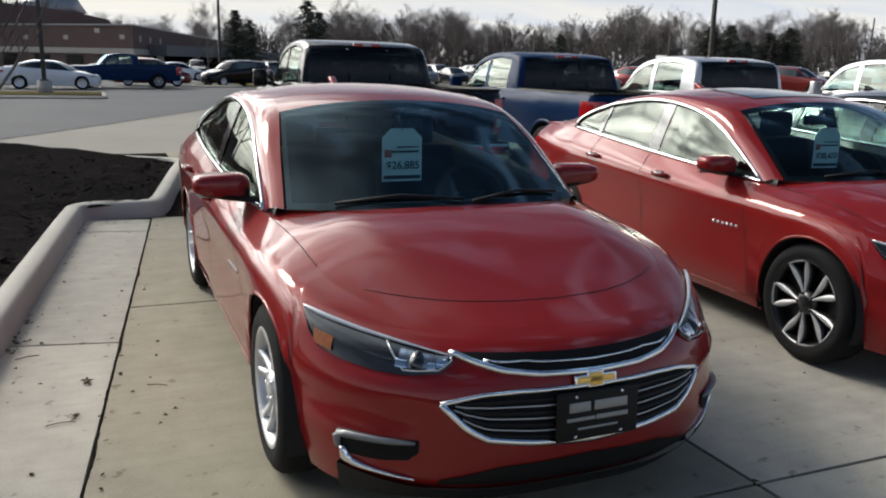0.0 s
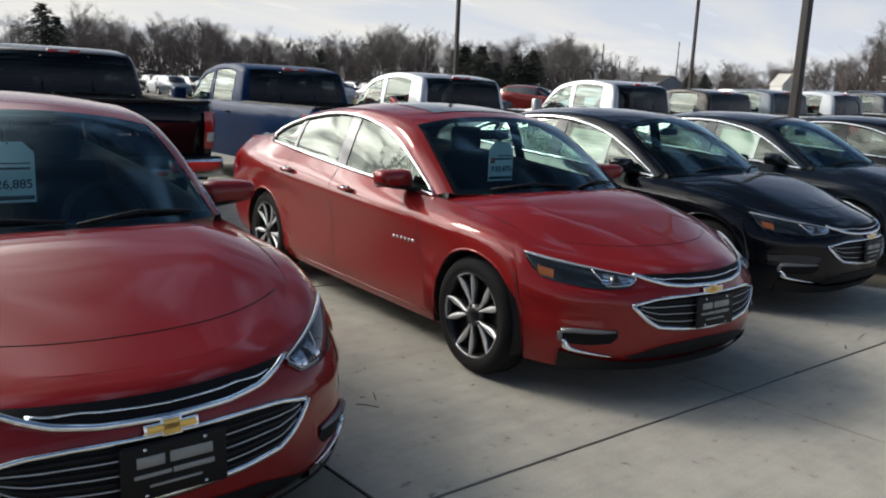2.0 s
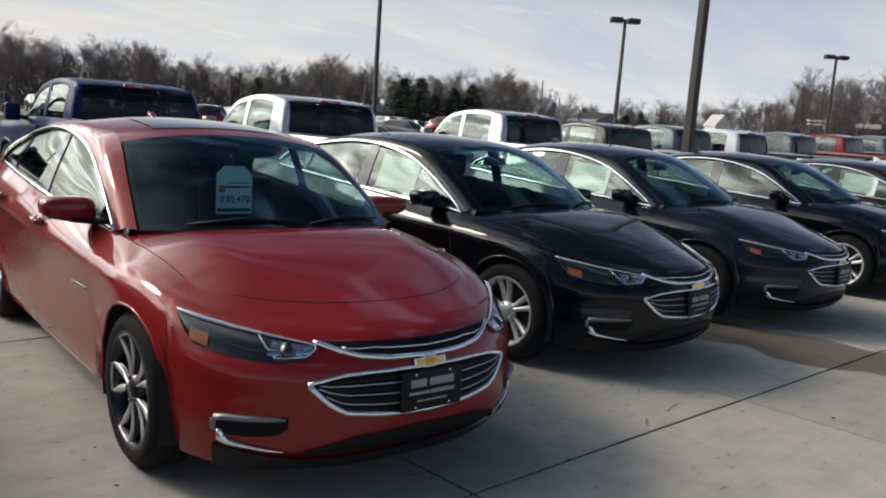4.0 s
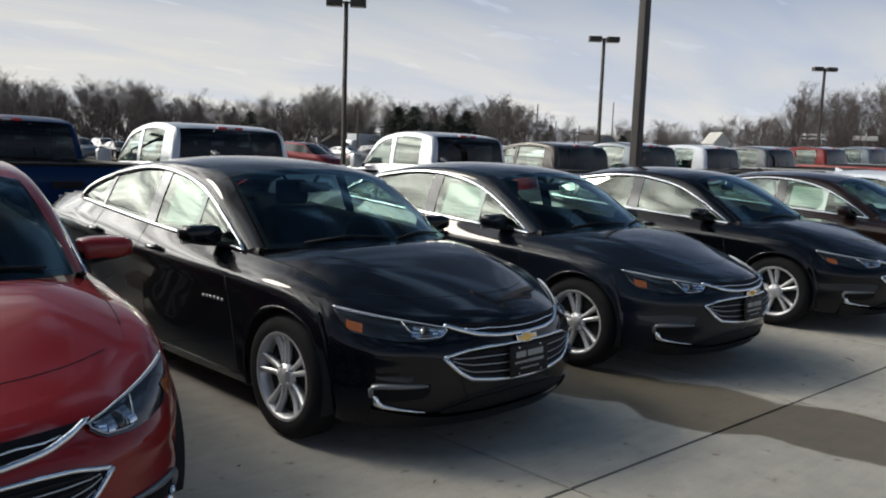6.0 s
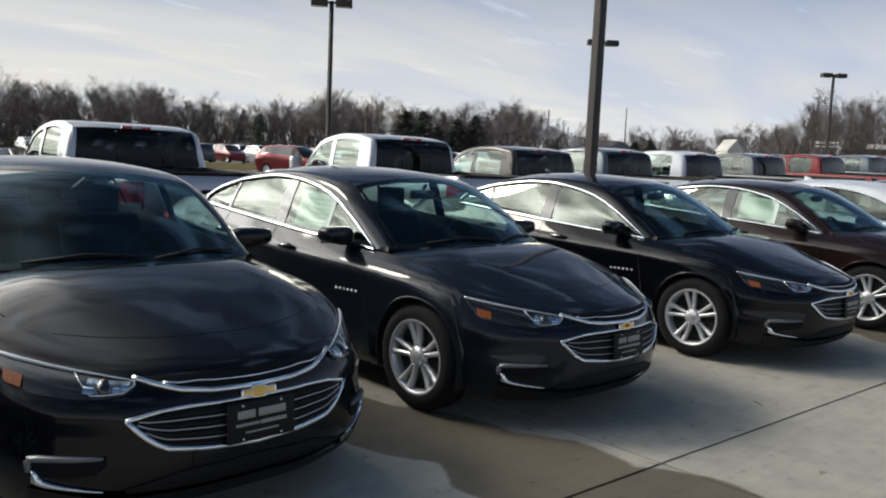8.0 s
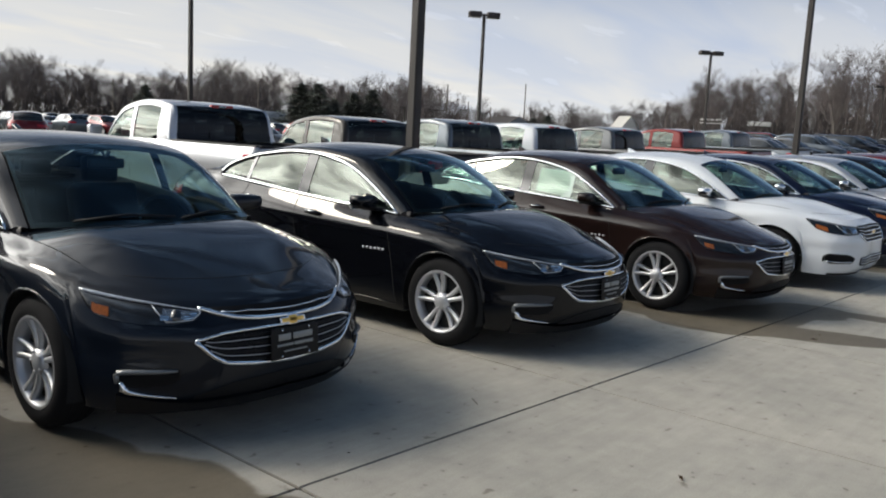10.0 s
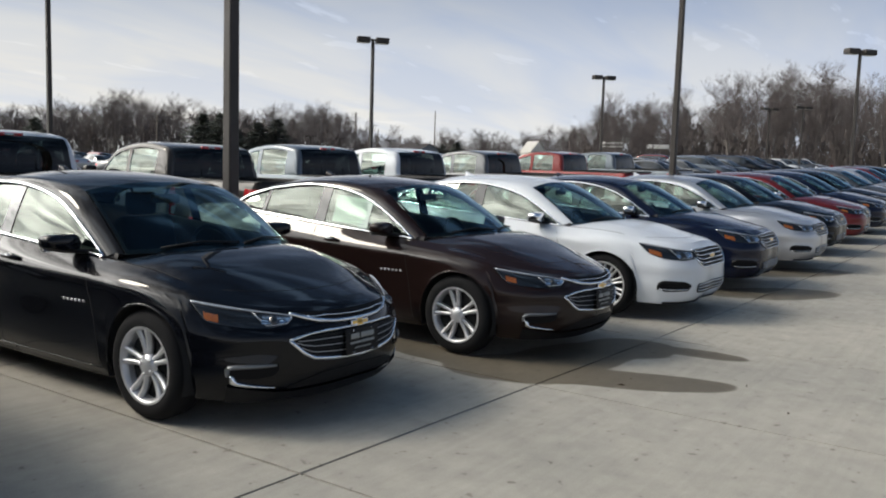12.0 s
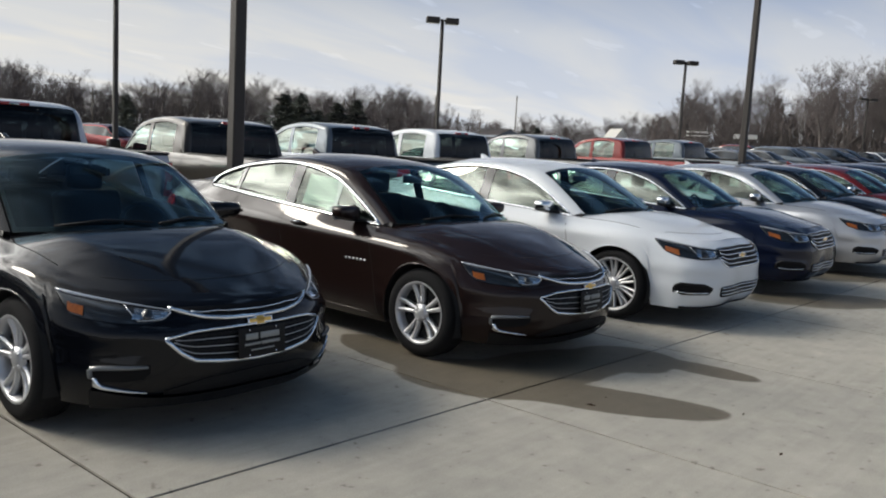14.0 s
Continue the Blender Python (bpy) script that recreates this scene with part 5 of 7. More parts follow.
    if style != "impala":
        bar_across("grille_chrome", .475, lambda s: ug_b(s) - .004, .008, .010, M_CHROME, ug, 22, .013)
        bar_across("grille_bar", .36, lambda s: ug_b(s) + .030 if s < .22 else ug_b(s) + .030 * max(0.2, 1 - (s - .22) * 5), .006, .004, M_CHROME, ug)
        for k in (.25, .50, .75):
            bar_across("grille_slat", lg_end - .03 - .10 * abs(k - .6), lambda s: lg_b(s) + (lg_t(s) - lg_b(s)) * (k * .96), .006, .0026, M_ALLOY, lg)
        for k in (.12, .37, .62, .87):
            bar_across("grille_rib", lg_end - .07, lambda s: lg_b(s) + (lg_t(s) - lg_b(s)) * (k * .96), .004, .007, M_TRIM, lg)
        bar_across("lower_chrome", lg_end, lambda s: lg_b(s), .007, .009, M_CHROME, lg, 22, .012)
        bar_across("top_chrome", lg_end, lambda s: lg_t(s), .007, .007, M_CHROME, lg, 22, .009)
    else:
        for k in (.2, .42, .64, .86):
            bar_across("grille_slat", e_ug - .03, lambda s: ug_b(s) + (ug_t(s) - ug_b(s)) * k, .006, .006, M_CHROME, ug)
        bar_across("lower_chrome", e_ug, lambda s: ug_b(s), .007, .007, M_CHROME, ug, 20)
        bar_across("top_chrome", e_ug, lambda s: ug_t(s), .007, .006, M_CHROME, ug, 20)
        for k in (.25, .55, .85):
            bar_across("grille_slat", lg_end - .03, lambda s: lg_b(s) + (lg_t(s) - lg_b(s)) * k, .006, .005, M_CHROME, lg)
    # lower intake and lip
    if style != "impala":
        across("lower_intake", .50, curve2((0, .345), (.30, .330), (.50, .275)), curve2((0, .26), (.50, .255)), .003, M_TRIM)
        lip = across("front_lip", .86, curve2((0, .262), (.45, .250), (.58, .256), (.70, .270), (.80, .284), (.86, .288)), curve2((0, .190), (.86, .192)), .018, M_TRIM)
        for side in (1, -1):
            bm = bmesh.new()
            grid(bm, [[tuple(shell.point(.86, .192 + .096 * j / 4, off) * np.array((side, 1, 1))) for j in range(5)] for off in (-.01, .018)])
            part("lip_end", bm, M_TRIM, lip)
    else:
        across("front_lip", .84, curve2((0, .216), (.84, .216)), curve2((0, .192), (.84, .192)), .006, M_TRIM)
    # badge: a plain gold bar on a bright ground
    ez = .597 if style != "impala" else .668
    p = shell.point(0, ez, .012)
    tilt = Matrix.Translation(p) @ Matrix.Rotation(radians(-14), 4, "X")
    badge = new("front_badge")
    badge.parent = car
    badge.matrix_local = tilt
    bm = bmesh.new()
    box(bm, -.078, .078, -.004, .004, -.015, .015, .003)
    box(bm, -.030, .030, -.004, .004, -.027, .027, .003)
    part("badge_ground", bm, M_CHROME, badge)
    bm = bmesh.new()
    box(bm, -.070, .070, -.007, .002, -.010, .010, .002)
    box(bm, -.024, .024, -.007, .002, -.021, .021, .002)
    part("badge_bar", bm, M_GOLD, badge)
    # dealer plate with plain bars
    if style != "impala":
        p = shell.point(0, plate_z, .018)
        plate = new("dealer_plate")
        plate.parent = car
        plate.matrix_local = Matrix.Translation(p) @ Matrix.Rotation(radians(-3), 4, "X")
        bm = bmesh.new()
        box(bm, -.152, .152, -.006, .006, -.080, .080, .008)
        part("plate_board", bm, M_PLATE, plate)
        for x0, x1, z0, z1 in ((-.108, -.030, .014, .046), (-.016, .108, .014, .046), (-.116, -.012, -.016, -.004), (-.008, .112, -.018, -.002), (-.075, .075, -.046, -.038)):
            bm = bmesh.new()
            box(bm, x0, x1, -.0085, -.004, z0, z1, .002, 1)
            part("plate_bar", bm, M_PLATE_INK, plate)
        for x, z in ((-.085, .066), (.085, .066), (-.085, -.066), (.085, -.066)):
            bm = bmesh.new()
            bmesh.ops.create_cone(bm, cap_ends=True, segments=8, radius1=.006, radius2=.005, depth=.006, matrix=Matrix.Translation((x, -.008, z)) @ Matrix.Rotation(math.pi / 2, 4, "X"))
            part("plate_screw", bm, M_CHROME, plate)
    # underside, cabin
    bm = bmesh.new()
    box(bm, -.56, .56, -.72, 3.7, .20, .30, .02)
    box(bm, -.80, .80, .42, 2.42, .185, .26, .02)
    box(bm, -.62, .62, -.60, -.45, .25, .70, .02)
    part("underbody", bm, M_UNDER, car)
    bm = bmesh.new()
    for side in (1, -1):
        ys = np.linspace(.45, 3.2, 14)
        grid(bm, [[(side * (belt(y)[0] - .017), y, belt(y)[2] + .004), (side * (belt(y)[0] - .024), y, belt(y)[2] + .038), (side * (belt(y)[0] - .05), y, belt(y)[2] + .034), (side * (belt(y)[0] - .08), y, belt(y)[2] - .03), (side * .76, y, .60), (side * .74, y, .28)] for y in ys])
    box(bm, -.76, .76, .40, 3.2, .26, .30)
    box(bm, -.72, .72, 3.02, 3.06, .30, 1.08)
    box(bm, -.75, .75, 2.92, 3.30, 1.04, 1.07, .01)
    part("cabin_trim", bm, M_CABIN, car)
    bm = bmesh.new()
    prism(bm, [(.24, .60), (.26, .900), (.38, .925), (.62, .930), (.76, .88), (.80, .80), (.74, .56), (.60, .40), (.30, .40)], -.62, .62, .02)
    part("dashboard", bm, M_CABIN, car)
    for x in (-.37, .37):
        seat = new("front_seat")
        seat.parent = car
        bm = bmesh.new()
        box(bm, x - .25, x + .25, 1.05, 1.58, .42, .60, .05, 3)
        part("seat_cushion", bm, M_SEAT, seat)
        bm = bmesh.new()
        box(bm, x - .25, x + .25, 1.52, 1.68, .50, 1.10, .06, 3, Matrix.Translation((0, 1.6, .5)) @ Matrix.Rotation(radians(-16), 4, "X") @ Matrix.Translation((0, -1.6, -.5)))
        part("seat_back", bm, M_SEAT, seat)
        bm = bmesh.new()
        box(bm, x - .13, x + .13, 1.74, 1.84, 1.09, 1.28, .04, 3)
        part("headrest", bm, M_SEAT, seat)
    bench = new("rear_bench")
    bench.parent = car
    bm = bmesh.new()
    box(bm, -.66, .66, 2.12, 2.62, .42, .60, .05, 3)
    part("seat_cushion", bm, M_SEAT, bench)
    bm = bmesh.new()
    box(bm, -.66, .66, 2.60, 2.78, .50, 1.08, .06, 3, Matrix.Translation((0, 2.6, .5)) @ Matrix.Rotation(radians(-18), 4, "X") @ Matrix.Translation((0, -2.6, -.5)))
    part("seat_back", bm, M_SEAT, bench)
    for x in (-.36, .36):
        bm = bmesh.new()
        box(bm, x - .12, x + .12, 2.80, 2.88, 1.07, 1.20, .03, 3)
        part("headrest", bm, M_SEAT, bench)
    wheel = new("steering_wheel")
    wheel.parent = car
    wheel.matrix_local = Matrix.Translation((.37, .88, .88)) @ Matrix.Rotation(radians(66), 4, "X")
    bm = bmesh.new()
    tube(bm, [(.185 * math.cos(a), .185 * math.sin(a), 0) for a in np.linspace(0, 2 * math.pi, 28)[:-1]], .015, 8, True)
    part("wheel_ring", bm, M_CABIN, wheel)
    bm = bmesh.new()
    box(bm, -.09, .09, -.07, .05, -.02, .02, .02)
    box(bm, -.18, .18, -.015, .015, -.01, .01, .005)
    part("wheel_hub", bm, M_CABIN, wheel)
    bm = bmesh.new()
    box(bm, -.12, .12, .955, .985, 1.235, 1.300, .015)
    tube(bm, [(0, .98, 1.29), (0, .93, 1.345)], .012, 6)
    part("rearview_mirror", bm, M_CABIN, car)
    return car


def recolour(thing, p):
    for o in thing.children_recursive:
        if o.type == "MESH" and o.data.materials and o.data.materials[0].name.startswith("paint_"):
            o.material_slots[0].link = "OBJECT"
            o.material_slots[0].material = p
    return thing

# ---------------------------------------------------------------- pickup trucks
def rows_from_plan(plan, levels):
    """Rows of a skin from one plan line; levels: (height at the back, height at the nose, inset)."""
    n = len(plan)
    nor = []
    for i in range(n):
        a, b = plan[max(i - 1, 0)], plan[min(i + 1, n - 1)]
        t = Vector((b[0] - a[0], b[1] - a[1])).normalized()
        nor.append(Vector((t.y, -t.x)))
    nor[0], nor[-1] = Vector((0, -1)), Vector((0, 1))
    rows = []
    for zb, zf, ins in levels:
        row = []
        for (x, y), nn in zip(plan, nor):
            u = smooth01((y + 0.1) / 1.2)
            row.append((0 if x == 0 else x - nn.x * ins, y - nn.y * ins, zf + (zb - zf) * u))
        rows.append(row)
    return rows


TRUCK_PLAN = [(0, -.95), (.45, -.93), (.80, -.84), (.95, -.60), (.995, -.3), (1.0, 0), (.985, .6), (.98, 1.8), (.98, 2.8), (1.0, 3.64), (.995, 4.35), (.985, 4.76), (.935, 4.86), (.5, 4.87), (0, 4.87)]
T_RAIL = [(.81, .62, 1.20), (.80, 1.18, 1.755), (.79, 1.45, 1.828), (.788, 2.42, 1.828), (.795, 2.56, 1.795), (.862, 2.71, 1.30)]
T_MID = [(0, .42, 1.22), (0, 1.05, 1.79), (0, 1.40, 1.850), (0, 2.42, 1.850), (0, 2.58, 1.815), (0, 2.74, 1.30)]
T_TOP = [(.925, .72, 1.205), (.862, 1.25, 1.68), (.846, 1.5, 1.745), (.844, 2.36, 1.745), (.852, 2.48, 1.715), (.932, 2.67, 1.30)]


def build_truck(name, stripe=False, chrome=True):
    """A crew-cab pickup that faces -y, front axle over the origin."""
    car = empty(name)
    P0 = PAINT["blue"]
    rows = rows_from_plan(TRUCK_PLAN, [(.44, .40, .075), (.56, .52, .046), (.82, .76, .026), (1.09, 1.0, .0), (1.20, 1.09, .012), (1.30, 1.16, .052)])
    shell = Shell(rows, [(0.0, .40, .465), (3.64, .40, .465)])
    cuts = [shell.s_at(y) for y in (-.55, .66, 1.60, 2.66, 4.72)]
    st = sorted(set(shell.stations(10, 16, 10, 8)) | set(cuts))
    M = 10

    def panel(pname, s0, s1, sides):
        cols = [s for s in st if s0 - 1e-6 <= s <= s1 + 1e-6]
        for side in sides:
            bm = bmesh.new()
            if side == 0 and cols[0] < 1e-6:
                rr = [mirrored(shell.column(s, M)) for s in cols[::-1]] + [shell.column(s, M) for s in cols[1:]]
            elif side == 0:
                rr = [shell.column(s, M) for s in cols] + [mirrored(shell.column(s, M)) for s in cols[::-1]][1:]
            else:
                rr = [shell.column(s, M) for s in cols]
                if side < 0:
                    rr = [mirrored(r) for r in rr]
            grid(bm, rr)
            clean(bm)
            bmesh.ops.recalc_face_normals(bm, faces=bm.faces)
            part(pname, bm, P0, car)

    panel("nose", 0, cuts[0], (0,))
    panel("front_fender", cuts[0], cuts[1], (1, -1))
    panel("front_door", cuts[1], cuts[2], (1, -1))
    panel("rear_door", cuts[2], cuts[3], (1, -1))
    panel("bed_side", cuts[3], cuts[4], (1, -1))
    panel("tailgate", cuts[4], shell.len, (0,))
    edge = shell.lines[5]

    def on(line, q):
        i = min(int(q), len(line.k) - 2)
        return line(line.k[i] + (q - i) * (line.k[i + 1] - line.k[i]))

    rail, mid, wtop = Line(T_RAIL), Line(T_MID), Line(T_TOP)

    def over(q, t, lift=0.0):
        a, b = on(mid, q), on(rail, q)
        u = abs(t)
        return (t * b[0], a[1] + (b[1] - a[1]) * u ** 2, a[2] + (b[2] - a[2]) * u ** 4 + lift)

    def cover(pname, q0, q1, mat, n=6, t1=1.0, lift=0.0, parent=car):
        bm = bmesh.new()
        grid(bm, [[over(q0 + (q1 - q0) * i / n, t1 * (-1 + 2 * j / 14), lift) for j in range(15)] for i in range(n + 1)])
        outward(bm, (0, .6 if q0 > 3 else 0, 1))
        return part(pname, bm, mat, parent)

    g = cover("windshield", 0, 1.05, M_GLASS, 6)
    cover("roof", 1.05, 4.04, P0, 14)
    cover("headliner", 1.2, 4.0, M_LINER, 6, .95, -.05)
    rw = cover("rear_window", 4.04, 4.97, M_PRIVACY, 6, .96)
    for ta, tb in ((.95, 1.0), (-1.0, -.95)):
        bm = bmesh.new()
        grid(bm, [[over(4.04 + .96 * i / 6, ta + (tb - ta) * j / 2, .001) for j in range(3)] for i in range(7)])
        part("cab_corner", bm, P0, car)
    for x in (-.26, .26):
        bm = bmesh.new()
        tube(bm, [Vector(over(4.15, x / .75)) + Vector((0, .004, 0)), Vector(over(4.95, x / .75)) + Vector((0, .004, 0))], .008, 4)
        part("window_divider", bm, M_GLOSS, rw)
    bm = bmesh.new()
    box(bm, -.19, .19, 2.545, 2.605, 1.795, 1.840, .012)
    lamp = part("high_brake_light", bm, M_REDLENS, car)
    bm = bmesh.new()
    box(bm, -.065, .065, 2.58, 2.608, 1.801, 1.834, .006)
    part("cargo_lamp", bm, M_PROJ, lamp)
    bm = bmesh.new()
    grid(bm, [[(t * 1.0 * edge(s)[0], edge(s)[1] - .18 * smooth01((edge(s)[1] + .3) / .9) * (1 - t * t), edge(s)[2] + .06 * (1 - t ** 4) * smooth01((edge(s)[1] + .95) / .5)) for t in np.linspace(-1, 1, 13)] for s in np.linspace(0, cuts[1], 14)])
    clean(bm, .001)
    part("hood", bm, P0, car)

    def belt(y):
        lo, hi = cuts[0], shell.len
        for _ in range(24):
            m_ = (lo + hi) / 2
            if edge(m_)[1] < y:
                lo = m_
            else:
                hi = m_
        return edge(lo)

    def wt(y):
        lo, hi = 0.0, wtop.k[-1]
        for _ in range(24):
            m_ = (lo + hi) / 2
            if wtop(m_)[1] < y:
                lo = m_
            else:
                hi = m_
        return wtop(lo)

    for side in (1, -1):
        sg = np.array((side, 1, 1))
        bm = bmesh.new()
        grid(bm, [[tuple((on(rail, q) * (1 - u) + on(wtop, q) * u + np.array((.02 * math.sin(math.pi * u), 0, .012 * math.sin(math.pi * u)))) * sg) for u in np.linspace(0, 1, 4)] for q in np.linspace(0, 5, 26)])
        part("roof_pillar", bm, P0, car)

        def pane(pname, y0, y1, mat, inset, u0=0.0, u1=1.0):
            bm = bmesh.new()
            rr = []
            for y in np.linspace(y0, y1, 9):
                a, b = np.array(belt(y)), np.array(wt(y))
                rr.append([tuple((a + (b - a) * u + np.array((-inset + .012 * math.sin(math.pi * u), 0, 0))) * sg) for u in np.linspace(u0, u1, 6)])
            grid(bm, rr)
            outward(bm, (side, 0, 0))
            return part(pname, bm, mat, car)

        for y0, y1, nm in ((.82, 1.55, "front_window"), (1.65, 2.34, "rear_side_window")):
            g = pane(nm, y0, y1, M_SIDEGLASS, .014)
        pane("door_pillar", 1.55, 1.65, P0, .004)
        pane("cab_pillar", 2.34, 2.655, P0, .002)
        pane("mirror_sail", .73, .82, M_TRIM, .004)
        bm = bmesh.new()
        box(bm, side * 1.14 - .10, side * 1.14 + .10, .80, .93, 1.20, 1.46, .035, 3)
        mir = part("door_mirror", bm, M_TRIM if not chrome else P0, car)
        bm = bmesh.new()
        tube(bm, [(side * .92, .82, 1.24), (side * 1.06, .86, 1.27)], .035, 8)
        part("mirror_arm", bm, M_TRIM, mir)
        for y in (1.42, 2.30):
            c = Vector(shell.point(shell.s_at(y), 1.14, .012) * sg)
            bm = bmesh.new()
            tube(bm, [c + Vector((0, -.09, 0)), c + Vector((side * .018, -.04, 0)), c + Vector((side * .018, .05, 0)), c + Vector((0, .09, 0))], .016, 6)
            part("door_handle", bm, P0, car)
        for y, z0 in ((.66, .5), (1.60, .5), (2.66, .5), (2.70, .5)):
            bm = bmesh.new()
            grid(bm, [[tuple(shell.point(shell.s_at(y + dy), z, .003) * sg) for dy in (-.004, .004)] for z in np.linspace(z0, 1.285, 8)])
            part("shut_line", bm, M_GAP, car)
        # flared arches
        for yc in (0.0, 3.64):
            bm = bmesh.new()
            ring = lambda x, r: [(side * x, yc + r * math.cos(a), .40 + r * math.sin(a)) for a in np.linspace(0.05, math.pi - 0.05, 18)]
            grid(bm, [ring(.985, .462), ring(.94, .47), ring(.60, .47), ring(.59, .02)])
            part("wheel_well", bm, M_UNDER, car)
            bm = bmesh.new()
            tube(bm, [(side * (shell.point(shell.s_at(yc + .475 * math.cos(a)), .40 + .475 * math.sin(a))[0] + .006), yc + .475 * math.cos(a), .40 + .475 * math.sin(a)) for a in np.linspace(.08, math.pi - .08, 22)], .02, 6, False, .03)
            part("arch_flare", bm, P0, car)
            build_wheel(car, "truck", Matrix.Translation((side * .86, yc, .40)) @ Matrix.Rotation(0 if side > 0 else math.pi, 4, "Z"), .40, .265)
        # tail light on the corner
        bm = bmesh.new()
        s0, s1 = shell.s_at(4.60), shell.s_at(4.60) + .43
        grid(bm, [[tuple(shell.point(s, .80 + .40 * j / 5, .012) * sg) for j in range(6)] for s in np.linspace(s0, s1, 9)])
        tl = part("tail_light", bm, M_REDLENS, car)
        bm = bmesh.new()
        grid(bm, [[tuple(shell.point(s, .88 + .10 * j / 2, .0145) * sg) for j in range(3)] for s in np.linspace(s0 + .12, s1 - .03, 6)])
        part("reverse_lens", bm, M_DRL, tl)
        # bed rail
        bm = bmesh.new()
        ys = np.linspace(2.74, 4.80, 8)
        prism_rows = [[(side * (edge(shell.s_at(y))[0] + .01), y, 1.295), (side * (edge(shell.s_at(y))[0] + .004), y, 1.318), (side * .82, y, 1.318), (side * .81, y, 1.29), (side * .80, y, .85)] for y in ys]
        grid(bm, prism_rows)
        part("bed_rail", bm, M_TRIM, car)
    bm = bmesh.new()
    box(bm, -.90, .90, 4.78, 4.845, 1.28, 1.318, .012)
    part("tailgate_cap", bm, M_TRIM, car)
    bm = bmesh.new()
    box(bm, -.82, .82, 2.72, 4.80, .82, .86)
    box(bm, -.84, .84, 2.70, 2.76, .82, 1.29)
    box(bm, -.84, .84, 4.76, 4.80, .82, 1.28)
    part("bed_floor", bm, M_UNDER, car)
    bm = bmesh.new()
    box(bm, -.16, .16, 4.865, 4.885, 1.04, 1.12, .008)
    part("tailgate_handle", bm, M_TRIM, car)
    bm = bmesh.new()
    box(bm, -.10, .10, 4.872, 4.884, .94, .970, .005)
    part("tailgate_badge", bm, M_CHROME, car)
    bm = bmesh.new()
    box(bm, .62, .80, 4.866, 4.876, .72, .745, .003)
    part("trim_badge", bm, M_CHROME, car, "small bright trim bar")
    bumper = new("rear_bumper")
    bumper.parent = car
    bm = bmesh.new()
    box(bm, -.98, -.36, 4.84, 5.03, .50, .70, .035, 3)
    box(bm, .36, .98, 4.84, 5.03, .50, .70, .035, 3)
    box(bm, -.45, .45, 4.84, 5.01, .47, .60, .03, 2)
    part("bumper_bar", bm, M_CHROME if chrome else M_TRIM, bumper)
    bm = bmesh.new()
    box(bm, -.36, .36, 4.86, 5.00, .60, .71, .01)
    box(bm, -.98, .98, 4.82, 4.99, .695, .715, .006)
    part("bumper_step", bm, M_TRIM, bumper)
    bm = bmesh.new()
    box(bm, -.5, .5, -.7, 4.7, .42, .60, .02)
    box(bm, -.85, .85, .5, 3.1, .44, .56, .02)
    part("chassis", bm, M_UNDER, car)
    bm = bmesh.new()
    tube(bm, [(-.6, 3.64, .40), (.6, 3.64, .40)], .09, 8)
    part("rear_axle", bm, M_UNDER, car)
    bm = bmesh.new()
    for side in (1, -1):
        grid(bm, [[(side * .90, y, 1.28), (side * .84, y, 1.20), (side * .82, y, .60)] for y in np.linspace(.6, 2.66, 6)])
    box(bm, -.85, .85, .5, 2.70, .56, .60)
    box(bm, -.85, .85, 2.60, 2.66, .60, 1.30)
    part("cabin_trim", bm, M_CABIN, car)
    bm = bmesh.new()
    prism(bm, [(.42, .8), (.44, 1.2), (.60, 1.24), (.95, 1.20), (1.0, 1.0), (.9, .7)], -.80, .80, .02)
    part("dashboard", bm, M_CABIN, car)
    for x in (-.42, .42):
        for y in (1.35, 2.22):
            seat = new("seat")
            seat.parent = car
            bm = bmesh.new()
            box(bm, x - .26, x + .26, y - .1, y + .08, .72, 1.36, .06, 3)
            part("seat_back", bm, M_SEAT, seat)
            bm = bmesh.new()
            box(bm, x - .13, x + .13, y - .03, y + .07, 1.38, 1.56, .035, 2)
            part("headrest", bm, M_SEAT, seat)
    return car


